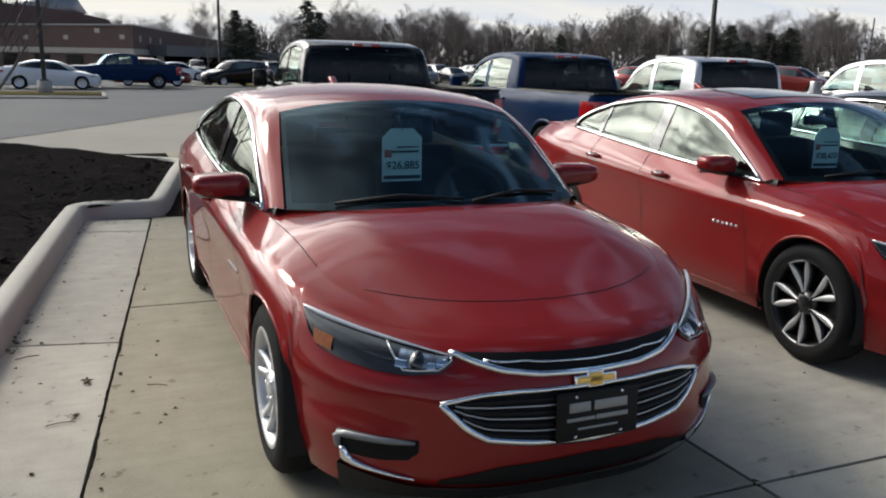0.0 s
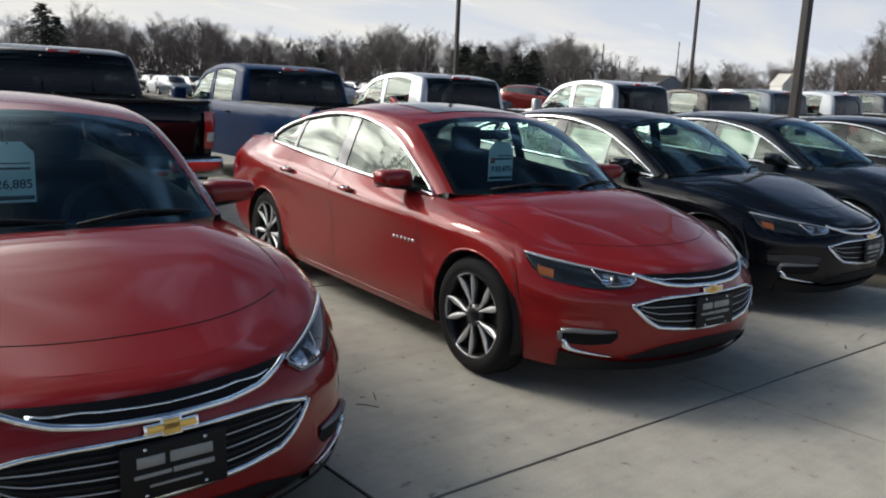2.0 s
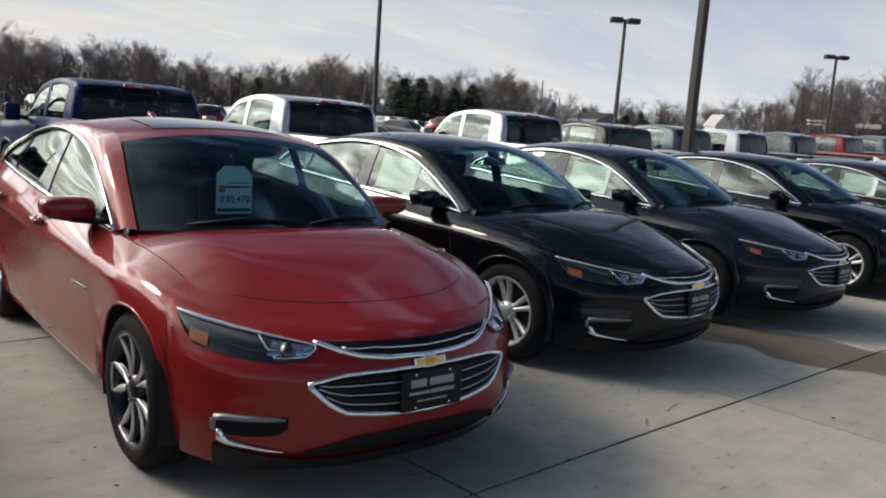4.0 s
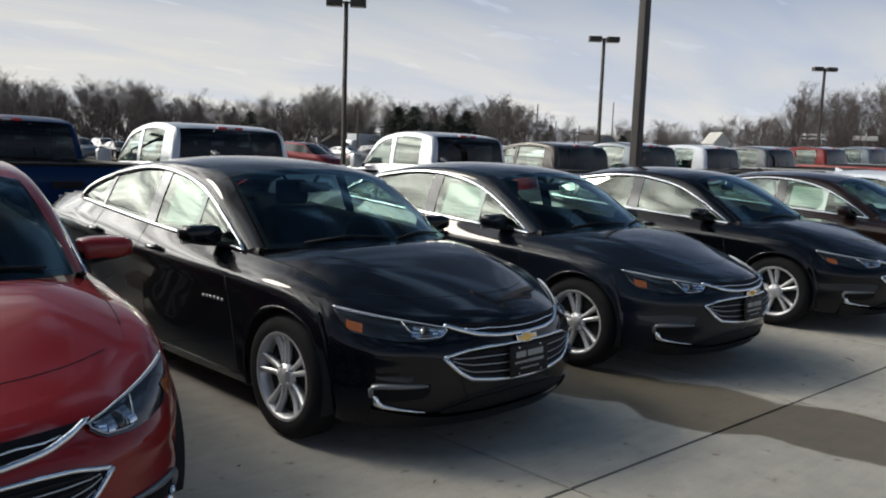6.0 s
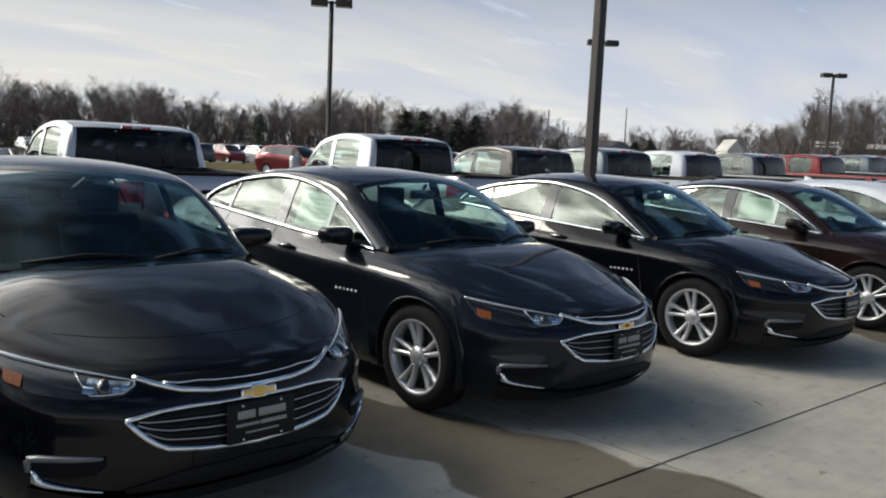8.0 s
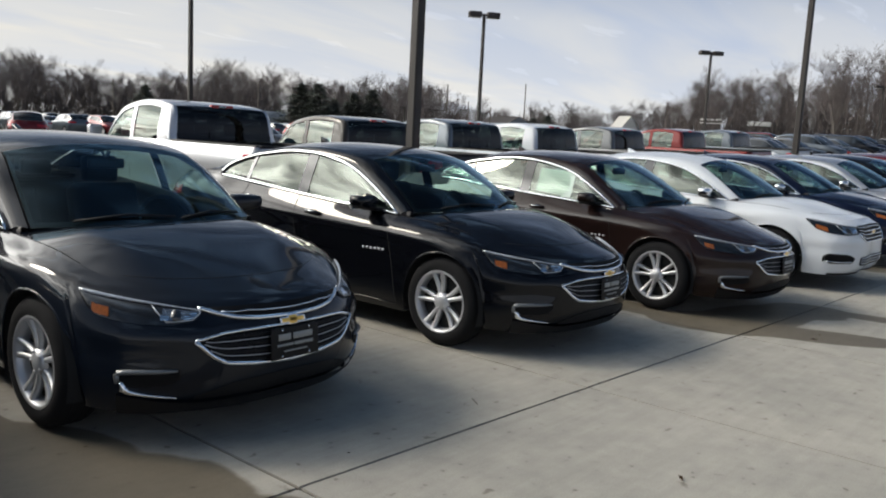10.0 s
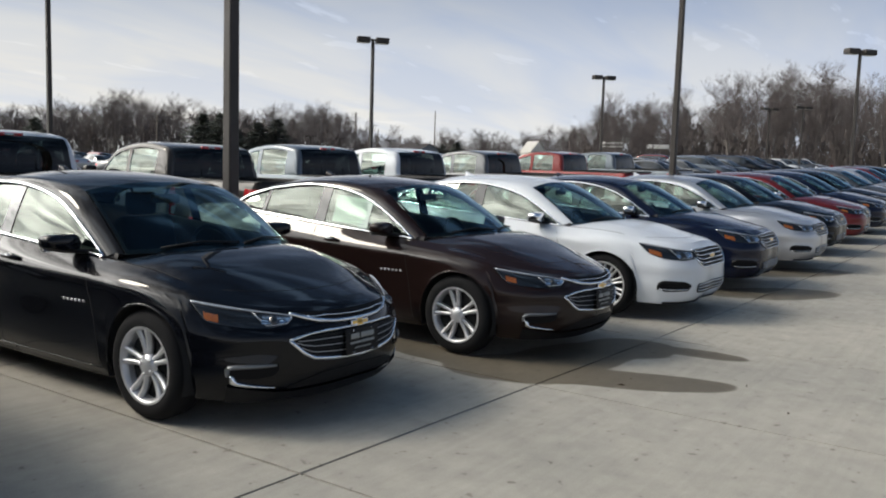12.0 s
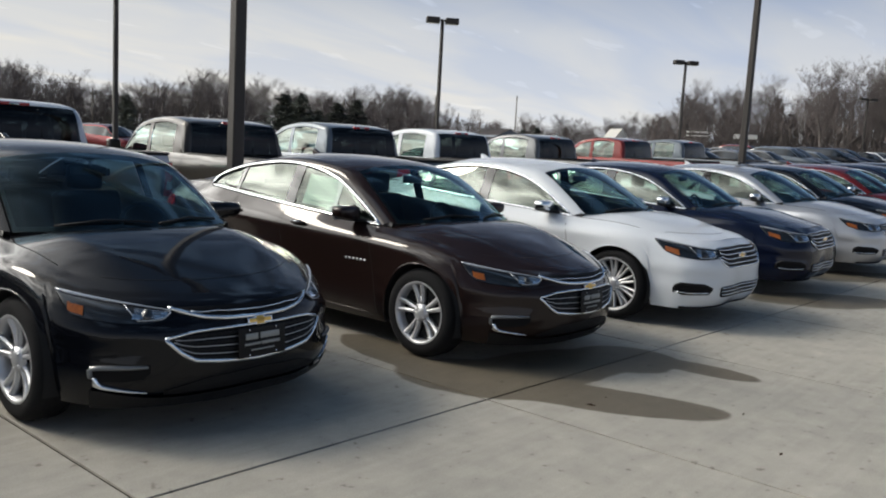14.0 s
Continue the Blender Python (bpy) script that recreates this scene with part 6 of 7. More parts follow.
# ---------------------------------------------------------------- plainer cars for the distance
def build_far_car(name, kind):
    """A parked car seen from far off: skin, glass house and wheels."""
    car = empty(name)
    P0 = PAINT["white"]
    tall = {"sedan": 1.0, "suv": 1.16}[kind]
    rows = [[(x, y, z * (tall if z > .3 else 1)) for x, y, z in r] for r in SEDAN_ROWS]
    shell = Shell(rows, [(0.0, .335, .372), (2.829, .335, .372)])
    st = shell.stations(6, 8, 4, 5)
    bm = bmesh.new()
    rr = [mirrored(shell.column(s, 5)) for s in st[::-1]] + [shell.column(s, 5) for s in st[1:]]
    grid(bm, rr)
    clean(bm, .001)
    bmesh.ops.recalc_face_normals(bm, faces=bm.faces)
    part("body", bm, P0, car)
    edge = shell.lines[5]
    bm = bmesh.new()
    zt = tall
    end = shell.s_at(.5)
    grid(bm, [[(t * edge(s)[0], edge(s)[1] - .3 * smooth01((edge(s)[1] + .55) / 1.05) * (1 - t * t), edge(s)[2] + .03 * (1 - t * t)) for t in np.linspace(-1, 1, 7)] for s in np.linspace(0, end, 7)])
    clean(bm, .002)
    part("hood", bm, P0, car)
    if kind == "sedan":
        mid = MIDLINE
        rail = RAIL
    else:
        mid = [(0, .20, 1.13), (0, .62, 1.42), (0, 1.05, 1.62), (0, 1.5, 1.68), (0, 2.3, 1.69), (0, 3.2, 1.65), (0, 3.55, 1.42), (0, 3.78, 1.23), (0, 3.82, 1.22)]
        rail = [(.72, .48, 1.10), (.68, .82, 1.36), (.63, 1.08, 1.55), (.61, 1.5, 1.61), (.61, 2.3, 1.62), (.62, 3.15, 1.58), (.64, 3.5, 1.40), (.66, 3.72, 1.22), (.68, 3.76, 1.21)]
    lr, lm = Line(rail), Line(mid)

    def over(q, t):
        i = min(int(q), 7)
        f = lambda l: l(l.k[i] + (q - i) * (l.k[i + 1] - l.k[i]))
        a, b = f(lm), f(lr)
        return (t * b[0], a[1] + (b[1] - a[1]) * t * t, a[2] + (b[2] - a[2]) * t * t)

    for nm, q0, q1, mat in (("windshield", 0, 2, M_DARKPANE), ("roof", 2, 5, P0), ("rear_window", 5, 7, M_DARKPANE), ("boot_lid", 7, 8, P0)):
        bm = bmesh.new()
        grid(bm, [[over(q0 + (q1 - q0) * i / 5, t) for t in np.linspace(-1, 1, 9)] for i in range(6)])
        part(nm, bm, mat, car)
    for side in (1, -1):
        bm = bmesh.new()
        bp = bmesh.new()
        rr, pp = [], []
        for q in np.linspace(0, 7.9, 26):
            p = Vector(over(q, 1))
            s = shell.s_at(max(p.y, .5))
            e = edge(s)
            top = Vector((p.x + .03, p.y, p.z - .06))
            low = Vector((e[0], p.y, e[2]))
            if low.z > top.z:
                top = low.copy()
            rr.append([(side * low.x, low.y, low.z), (side * top.x, top.y, top.z)])
            pp.append([(side * top.x, top.y, top.z), (side * p.x, p.y, p.z)])
        grid(bm, rr)
        grid(bp, pp)
        part("side_window", bm, M_DARKPANE, car)
        part("roof_rail", bp, P0, car)
        bm = bmesh.new()
        grid(bm, [[tuple(shell.point(s, (.66 + .05 * j) * (tall if kind == "suv" else 1), .006) * np.array((side, 1, 1))) for j in range(2)] for s in np.linspace(.5, 1.0, 5)])
        part("headlight", bm, M_LAMPIN, car)
        bm = bmesh.new()
        grid(bm, [[tuple(shell.point(s, (.80 + .12 * j) * (tall if kind == "suv" else 1), .006) * np.array((side, 1, 1))) for j in range(2)] for s in np.linspace(shell.s_at(3.5), shell.len - .4, 5)])
        part("tail_light", bm, M_REDLENS, car)
        for yc in (0, 2.829):
            bm = bmesh.new()
            lathe(bm, [(-side * .1, .2), (-side * .1, .335), (side * .08, .335), (side * .10, .31), (side * .10, .23)], 16)
            wheel = part("wheel", bm, M_RUBBER, car)
            wheel.matrix_local = Matrix.Translation((side * .80, yc, .335))
            bm = bmesh.new()
            lathe(bm, [(side * .10, .232), (side * .06, .20), (side * .085, .05), (side * .085, .001)], 16)
            part("rim", bm, M_ALLOY, wheel)
    bm = bmesh.new()
    box(bm, -.7, .7, -.6, 3.6, .2, .5)
    part("underbody", bm, M_UNDER, car)
    return car


M_DARKPANE = material("dark_pane", (0.012, 0.014, 0.016), 0.06, 0, 0.3)

# ---------------------------------------------------------------- front row
def drop_tag(car, price, x, z, y=0.80):
    """A price card that hangs behind the windshield."""
    tag = new("price_tag")
    tag.parent = car
    tag.matrix_local = Matrix.Translation((x, y, z))
    bm = bmesh.new()
    w, h, c = .103, .130, .045
    out = [(-w, -h), (w, -h), (w, h - c), (w - c, h), (-w + c, h), (-w, h - c)]
    a = [bm.verts.new((px, 0, pz)) for px, pz in out]
    b = [bm.verts.new((px, .003, pz)) for px, pz in out]
    bm.faces.new(a)
    bm.faces.new(b[::-1])
    for i in range(6):
        bm.faces.new((a[i], a[i - 1], b[i - 1], b[i]))
    part("card", bm, M_TAG, tag, "pale green price card", False)
    cu = bpy.data.curves.new("price_text", "FONT")
    cu.body = price
    cu.align_x, cu.align_y = "CENTER", "CENTER"
    cu.size = .054
    cu.offset = .0008
    cu.extrude = .0005
    tmp = bpy.data.objects.new("price_text", cu)
    scene.collection.objects.link(tmp)
    me = bpy.data.meshes.new_from_object(tmp.evaluated_get(bpy.context.evaluated_depsgraph_get()))
    bpy.data.objects.remove(tmp)
    me.materials.clear()
    me.materials.append(M_TAG_INK)
    tx = new("price_text", me)
    tx.parent = tag
    tx.matrix_local = Matrix.Translation((.004, -.003, -.052)) @ Matrix.Rotation(math.pi / 2, 4, "X")
    for x0, x1, z0, z1, mt in ((-w + .006, w - .006, -.118, -.100, M_TAG_INK), (-.06, .085, .012, .022, M_TAG_INK), (-.03, .085, .036, .042, M_TAG_INK), (-.092, -.055, -.012, .026, M_TAG_RED)):
        bm = bmesh.new()
        box(bm, x0, x1, -.003, -.001, z0, z1)
        part("print_bar", bm, mt, tag)
    bm = bmesh.new()
    tube(bm, [(0, 0, h - .01), (0, .06, h + .06), (0, .15, 1.24 - z)], .006, 5)
    part("cord", bm, M_CABIN, tag)


def window_sheet(car, y0=1.06, y1=1.52, z0=.985, z1=1.27):
    bm = bmesh.new()
    rows = [[(-(.832 - .37 * (z - .975)) + .022 + .006 * math.sin(5 * y), y, z) for z in np.linspace(z0, z1 - .06 * (1.5 - y), 5)] for y in np.linspace(y0, y1, 6)]
    grid(bm, rows)
    ob = part("window_sheet", bm, M_PAPER, car, "printed paper sheet inside the window")
    for k in range(7):
        bm = bmesh.new()
        z = z0 + .03 + k * .032
        grid(bm, [[(-(.832 - .37 * (zz - .975)) + .019 + .006 * math.sin(5 * y), y, zz) for zz in (z, z + .007)] for y in np.linspace(y0 + .04, y1 - .05 - .04 * (k % 3), 6)])
        part("print_bar", bm, M_SHEET_INK, ob)


M_SHEET_INK = material("sheet_ink", (0.38, 0.48, 0.44), 0.8)
FRONT = [
    (0.0, -0.194, -0.010, "red", "glossy red sedan with silver wheels beside the kerb"),
    (2.979, -0.064, -0.074, "red", "glossy red sedan with sunroof and black machined wheels"),
    (5.603, 0.284, 0.028, "black", "polished black sedan with silver twin-spoke wheels"),
    (8.059, 0.277, 0.027, "graphite", "dark graphite sedan with silver twin-spoke wheels"),
    (10.865, 0.086, 0.028, "black", "polished black sedan with reflections along its doors"),
    (13.555, -0.310, 0.002, "brown", "dark brown metallic sedan with paper in its window"),
]
first = build_sedan("sedan", "plain", "twin")
sport = build_sedan("sedan", "sunroof", "split")
for i, (x, y, a, colour, label) in enumerate(FRONT):
    m = pose(x, y, 0, 0, 0, math.degrees(a))
    if i == 0:
        car = first
        car.matrix_basis = m
    elif i == 1:
        car = sport
        car.matrix_basis = m
    else:
        car = copy_thing(first, m)
    recolour(car, PAINT[colour])
    tagged(car, label, "car", "front row of sedans")
    FRONT[i] = car
for i in (2, 3, 5):
    window_sheet(FRONT[i])
drop_tag(FRONT[0], "$26,885", -.05, 1.13)
drop_tag(FRONT[1], "$30,470", -.07, 1.10)

big = build_sedan("sedan", "impala", "fan")
BIG = [(16.15, -.45, 0, "white", "white full-size sedan with chrome mirrors"), (18.85, -.42, 0.02, "navy", "dark navy full-size sedan with bright trim"),
       (21.65, -.55, 0, "silver", "silver full-size sedan facing the aisle"), (24.35, -.40, -.02, "black", "black full-size sedan facing the aisle"),
       (27.1, -.45, 0.02, "maroon", "deep maroon sedan in the middle of the row"), (29.8, -.5, 0, "navy", "dark blue sedan far along the row"),
       (32.6, -.4, 0, "black", "black sedan far along the row"), (35.4, -.5, 0, "grey", "dark grey sedan far along the row"), (38.1, -.5, 0, "silver", "silver sedan near the end of the row"), (40.9, -.5, 0, "maroon", "maroon sedan near the end of the row"),
       (43.6, -.5, 0, "black", "black sedan at the end of the row")]
for i, (x, y, a, colour, label) in enumerate(BIG):
    m = pose(x, y, ground_z(x), 0, -ground_tilt(x), math.degrees(a))
    car = big if i == 0 else copy_thing(big, m)
    big.scale = (1.01, 1.035, 1.02)
    car.matrix_basis = m @ Matrix.Diagonal((1.01, 1.035, 1.02, 1))
    recolour(car, PAINT[colour])
    tagged(car, label, "car", "front row of sedans")

# ---------------------------------------------------------------- trucks behind
truck = build_truck("pickup_truck")
TRUCKS = [(2.05, 7.70, "black", "black crew-cab pickup with chrome rear bumper"), (5.46, 8.05, "blue", "dark blue crew-cab pickup seen from behind"), (8.14, 7.22, "silver", "silver-white crew-cab pickup seen from behind"),
          (12.54, 6.88, "silver", "silver crew-cab pickup with red tail lights"), (15.91, 6.98, "bronze", "dark bronze pickup behind the lamp post"), (18.85, 7.12, "slate", "slate grey pickup with dark bed"),
          (21.57, 6.92, "white", "white crew-cab pickup in the truck row"), (25.64, 7.26, "grey", "dark grey pickup in the truck row"), (30.4, 7.55, "bright_red", "red crew-cab pickup in the truck row"),
          (34.4, 7.60, "slate", "grey pickup at the end of the truck row")]
for i, (x, y, colour, label) in enumerate(TRUCKS):
    # the third brake light stands 2.57 m behind the front axle
    m = pose(x, y + 2.57, ground_z(x), 0, ground_tilt(x), 180)
    car = truck if i == 0 else copy_thing(truck, m)
    # some stand a little lower than the rest
    car.matrix_basis = m @ Matrix.Diagonal((1, 1, .965 if i in (1, 2, 4) else 1, 1))
    recolour(car, PAINT[colour])
    tagged(car, label, "pickup truck", "row of trucks")

# ---------------------------------------------------------------- cars in the distance
far_sedan, far_suv = build_far_car("sedan", "sedan"), build_far_car("suv", "suv")
FAR = []
rng = random.Random(21)
COL = ["white", "silver", "black", "grey", "navy", "maroon", "white", "slate", "graphite", "silver", "black", "grey", "navy"]
# beside the brick building
FAR += [(-3.3, 43.0, 90, "sedan", "white", "white sedan parked beside the far lamp post"), (-12.0, 45, 90, "sedan", "white", "white sedan far off by the building"),
        (2.0, 50.5, 88, "suv", "maroon", "dark red crossover parked near the building"), (7.2, 52.6, -62, "suv", "black", "black crossover parked near the building"),
        (5.0, 66, 95, "sedan", "white", "white sedan half hidden near the building"), (11.6, 68, 10, "suv", "black", "black crossover near the bare trees")]
for x, y, turn, kind, colour in ((30, 23, 160, "suv", "white"), (27.2, 34.2, 20, "suv", "maroon"), (33, 34.5, 20, "sedan", "grey"), (36.5, 33, 20, "suv", "bright_red"), (22.6, 40, 160, "suv", "maroon")):
    FAR.append((x, y, turn, kind, colour, "%s %s parked beyond the trucks" % (colour.replace("_", " "), "crossover" if kind == "suv" else "sedan")))
for y, x0, x1, step in ((13.6, 46, 96, 2.9), (20.0, 48, 98, 3.0), (27.5, 42, 100, 3.1), (-0.5, 46.5, 96, 2.8)):
    x = x0
    while x < x1:
        c = rng.choice(COL)
        k = rng.choice(("sedan", "sedan", "suv"))
        FAR.append((x, y + rng.uniform(-.4, .4), (180 if y > 20 and rng.random() < .4 else 0) + rng.uniform(-3, 3), k, c, "%s %s in the far rows of the lot" % (c.replace("_", " "), "crossover" if k == "suv" else "sedan")))
        x += step + rng.uniform(-.15, .25)
for y, x0, x1, step in ((66, 26, 96, 3.3), (72, 24, 100, 3.2), (80, 8, 60, 3.4)):
    x = x0
    while x < x1:
        if rng.random() < .85:
            c = rng.choice(COL)
            k = rng.choice(("sedan", "suv"))
            FAR.append((x, y + rng.uniform(-.4, .4), rng.choice((0, 180)), k, c, "%s %s parked across the far lot" % (c.replace("_", " "), "crossover" if k == "suv" else "sedan")))
        x += step + rng.uniform(-.2, .5)
used = {"sedan": False, "suv": False}
for x, y, turn, kind, colour, label in FAR:
    src = far_sedan if kind == "sedan" else far_suv
    m = pose(x, y, ground_z(x, y) - .018, 0, 0, turn) @ Matrix.Translation((0, -1.4, 0))
    car = copy_thing(src, m) if used[kind] else src
    used[kind] = True
    car.matrix_basis = m
    recolour(car, PAINT[colour])
    tagged(car, label, "car", "distant parked cars")
m = pose(0.3, 46.0, -.02, 0, 0, -88) @ Matrix.Translation((0, -2, 0))
tagged(recolour(copy_thing(truck, m), PAINT["blue"]), "dark blue pickup parked beside the far building", "pickup truck", "distant parked cars")

# box van far off
van = empty("box_truck", "white box truck standing in the far lot", "truck")
bm = bmesh.new()
box(bm, -1.2, 1.2, -3, 2.6, .9, 3.4, .05)
part("cargo_box", bm, PAINT["white"], van)
bm = bmesh.new()
prism(bm, [(2.6, .6), (4.6, .6), (4.6, 1.4), (3.9, 1.55), (3.5, 2.4), (2.6, 2.45)], -1.05, 1.05, .06)
part("cab", bm, PAINT["white"], van)
for x in (-1, 1):
    for y in (-1.8, 3.6):
        bm = bmesh.new()
        lathe(bm, [(x - .15, .1), (x - .15, .45), (x + .15, .45), (x + .15, .1)], 14)
        bmesh.ops.translate(bm, verts=bm.verts, vec=(0, y, .45))
        part("wheel", bm, M_RUBBER, van)
van.matrix_basis = pose(80.5, 99, ground_z(80.5, 99) - .05, 0, 0, 98)

# ---------------------------------------------------------------- lamp posts
M_POLE = material("bronze_pole", (0.030, 0.025, 0.022), 0.6, 0.0, 0, 6, 0.2, 0.1, 80)
M_LENS = material("lamp_lens", (0.5, 0.5, 0.48), 0.3)
M_BASE = material("lamp_base_concrete", (0.36, 0.35, 0.33), 0.9, 0, 0, 5, 0.2, 0.3, 90)


def build_lamp(name, height, turn, w=0.086):
    post = empty(name)
    bm = bmesh.new()
    rows = []
    for z, k in ((.6, 1.0), (height * .5, .92), (height, .82)):
        h = w * k
        c = h * .25
        rows.append([(h, h - c, z), (h - c, h, z), (-h + c, h, z), (-h, h - c, z), (-h, -h + c, z), (-h + c, -h, z), (h - c, -h, z), (h, -h + c, z)])
    grid(bm, rows, loop=True)
    part("pole", bm, M_POLE, post, "", False)
    bm = bmesh.new()
    bmesh.ops.create_cone(bm, cap_ends=True, segments=24, radius1=.30, radius2=.29, depth=.66, matrix=Matrix.Translation((0, 0, .30)))
    part("base", bm, M_BASE, post)
    bm = bmesh.new()
    box(bm, -.17, .17, -.17, .17, .62, .68, .02)
    part("base_plate", bm, M_POLE, post)
    for side in (1, -1):
        head = new("lamp_head")
        head.parent = post
        head.matrix_local = Matrix.Translation((0, 0, height - .08)) @ Matrix.Rotation(turn, 4, "Z")
        bm = bmesh.new()
        box(bm, side * .16, side * .82, -.22, .22, -.13, .16, .03, 2) if side > 0 else box(bm, -.82, -.16, -.22, .22, -.13, .16, .03, 2)
        part("housing", bm, M_POLE, head)
        bm = bmesh.new()
        box(bm, min(side * .22, side * .76), max(side * .22, side * .76), -.15, .15, -.142, -.128)
        part("lens", bm, M_LENS, head)
        bm = bmesh.new()
        tube(bm, [(side * .05, 0, .03), (side * .18, 0, .03)], .045, 6)
        part("arm", bm, M_POLE, head)
    return post


lamp = build_lamp("lamp_post", 7.5, radians(-38))
LAMPS = [(14.38, 4.62), (30.2, 4.24), (51.5, 2.9), (22.60, 24.48), (39.15, 23.60), (59.0, 19.84), (-3.25, 34.6), (6.6, 54.0), (88.0, 77.0), (96.0, 79.0), (103.0, 75.0), (86.0, 15.5), (84.0, 12.2)]
for i, (x, y) in enumerate(LAMPS):
    m = pose(x, y, ground_z(x, y) - .02) @ Matrix.Diagonal((1, 1, (0.62 if y > 40 else 0.80) if x > 80 else (0.93 if x > 50 else 1), 1))
    l = lamp if i == 0 else copy_thing(lamp, m)
    l.matrix_basis = m
    tagged(l, "tall square bronze lamp post with two heads", "lamp post", "lot lamp posts")

# grass islands
for x0, x1, y0, y1 in ((-14, -0.9, 32.0, 36.2), (4.2, 7.2, 48.6, 49.9)):
    bm = bmesh.new()
    box(bm, x0, x1, y0, y1, -.04, .10, .08, 2)
    isl = part("kerb_island", bm, M_KERB)
    tagged(isl, "low kerbed island with dry grass", "kerb", "", "structure")
    bm = bmesh.new()
    box(bm, x0 + .2, x1 - .2, y0 + .2, y1 - .2, .08, .125, .03, 1)
    part("turf", bm, M_GRASS, isl)

# ---------------------------------------------------------------- bare trees
M_BARK = material("bark", (0.105, 0.092, 0.084), 0.9, 0, 0, 3, 0.35, 0.4, 30, per_object=0.25)
M_TWIG = material("twigs", (0.120, 0.102, 0.098), 0.95, 0, 0, 0.12, 0.45, per_object=0.25)
M_BRUSH = material("brush", (0.086, 0.073, 0.069), 0.95, 0, 0, 0.08, 0.5)
M_FIR = material("fir_needles", (0.100, 0.113, 0.094), 0.9, 0, 0, 1.5, 0.5, per_object=0.3)


def tree_template(seed, spread=0.42, fine=3):
    """A bare tree one metre high: a straight trunk with rising limbs, and a crown of fine twigs, as (verts, faces) pairs."""
    r = random.Random(seed)
    tv, tf, cv, cf = [], [], [], []

    def rod(pts, radii):
        rings = []
        for i, q in enumerate(pts):
            d = (pts[min(i + 1, len(pts) - 1)] - pts[max(i - 1, 0)]).normalized()
            u = d.orthogonal().normalized()
            w = d.cross(u)
            rings.append(len(tv))
            tv.extend([tuple(q + (u * math.cos(a * 1.5708) + w * math.sin(a * 1.5708)) * radii[i]) for a in range(4)])
        for a, b in zip(rings, rings[1:]):
            tf.extend([(a + k, a + (k + 1) % 4, b + (k + 1) % 4, b + k) for k in range(4)])

    def blade(a, b, rad):
        i = len(cv)
        side = (b - a).cross(Vector((r.uniform(-1, 1), r.uniform(-1, 1), r.uniform(-1, 1))))
        side = side.normalized() * rad if side.length > 1e-6 else Vector((rad, 0, 0))
        cv.extend([tuple(a - side), tuple(a + side), tuple(b)])
        cf.append((i, i + 1, i + 2))

    def shoot(p, d, length, rad, depth):
        """A limb that bends upward, with shoots of its own."""
        n = 3 if depth == 0 else 2
        pts, way = [p], d.copy()
        for i in range(n):
            way = (way + Vector((r.gauss(0, .13), r.gauss(0, .13), .12 + r.gauss(0, .06)))).normalized()
            pts.append(pts[-1] + way * length / n)
        if depth == 0:
            rod(pts, [rad * (1 - .7 * i / n) for i in range(n + 1)])
        else:
            for a, b in zip(pts, pts[1:]):
                blade(a, b + (b - a) * .15, rad)
        if depth < fine:
            for k in range((9, 6, 5)[depth]):
                u = r.uniform(.2, 1.0)
                j = min(int(u * n), n - 1)
                q = pts[j].lerp(pts[j + 1], u * n - j)
                a = r.uniform(0, 6.283)
                nd = (way * .62 + Vector((math.cos(a), math.sin(a), r.uniform(-.2, .2))) * (spread + .12) * r.uniform(.7, 1.5) + Vector((0, 0, .16))).normalized()
                shoot(q, nd, length * r.uniform(.36, .66), max(.0009, rad * (.36 if depth == 0 else .50)), depth + 1)

    forks = r.choice((1, 1, 2))
    for f in range(forks):
        lean = Vector((r.gauss(0, .05 if forks == 1 else .13), r.gauss(0, .05 if forks == 1 else .13), 1)).normalized()
        pts = [Vector((0, 0, 0))]
        for i in range(5):
            lean = (lean + Vector((r.gauss(0, .05), r.gauss(0, .05), .06))).normalized()
            pts.append(pts[-1] + lean * .17)
        rod(pts, [.013, .011, .009, .0068, .0045, .002])
        for k in range(13 // forks + 2):
            u = .22 + .78 * (k + r.random()) / (13 // forks + 2)
            j = min(int(u * 5), 4)
            q = pts[j].lerp(pts[j + 1], u * 5 - j)
            a = k * 2.4 + r.uniform(-.6, .6)
            d = (Vector((math.cos(a), math.sin(a), 0)) * (spread + .42) + Vector((0, 0, .52 + .45 * u))).normalized()
            shoot(q, d, (.46 - .27 * u) * r.uniform(.65, 1.25), .0062 * (1.15 - .75 * u), 0)
    s = 1 / max(v[2] for v in cv)
    return ([tuple(c * s for c in v) for v in tv], tf), ([tuple(c * s for c in v) for v in cv], cf)


def as_mesh(name, verts, faces, mat):
    me = bpy.data.meshes.new(name)
    me.from_pydata(verts, [], faces)
    me.materials.append(mat)
    return me


TREES = [tree_template(100 + k, (.42, .50, .56, .46, .54, .48)[k]) for k in range(6)]
TREE_MESH = [(as_mesh("trunk", *t, M_BARK), as_mesh("crown", *c, M_TWIG)) for t, c in TREES]
AZ = [-4, 8, 13, 16, 18, 21, 25, 28, 33, 35, 38, 42, 46, 49, 52, 55, 58, 62, 66, 70, 73, 76, 79, 82, 92]
EL = [e * 1.12 for e in (2.6, 2.8, 3.1, 3.4, 3.6, 3.7, 3.3, 3.0, 4.2, 4.1, 3.5, 3.4, 3.9, 2.8, 2.3, 2.3, 2.5, 2.8, 4.6, 5.0, 5.0, 6.5, 6.5, 6.1, 5.8)]


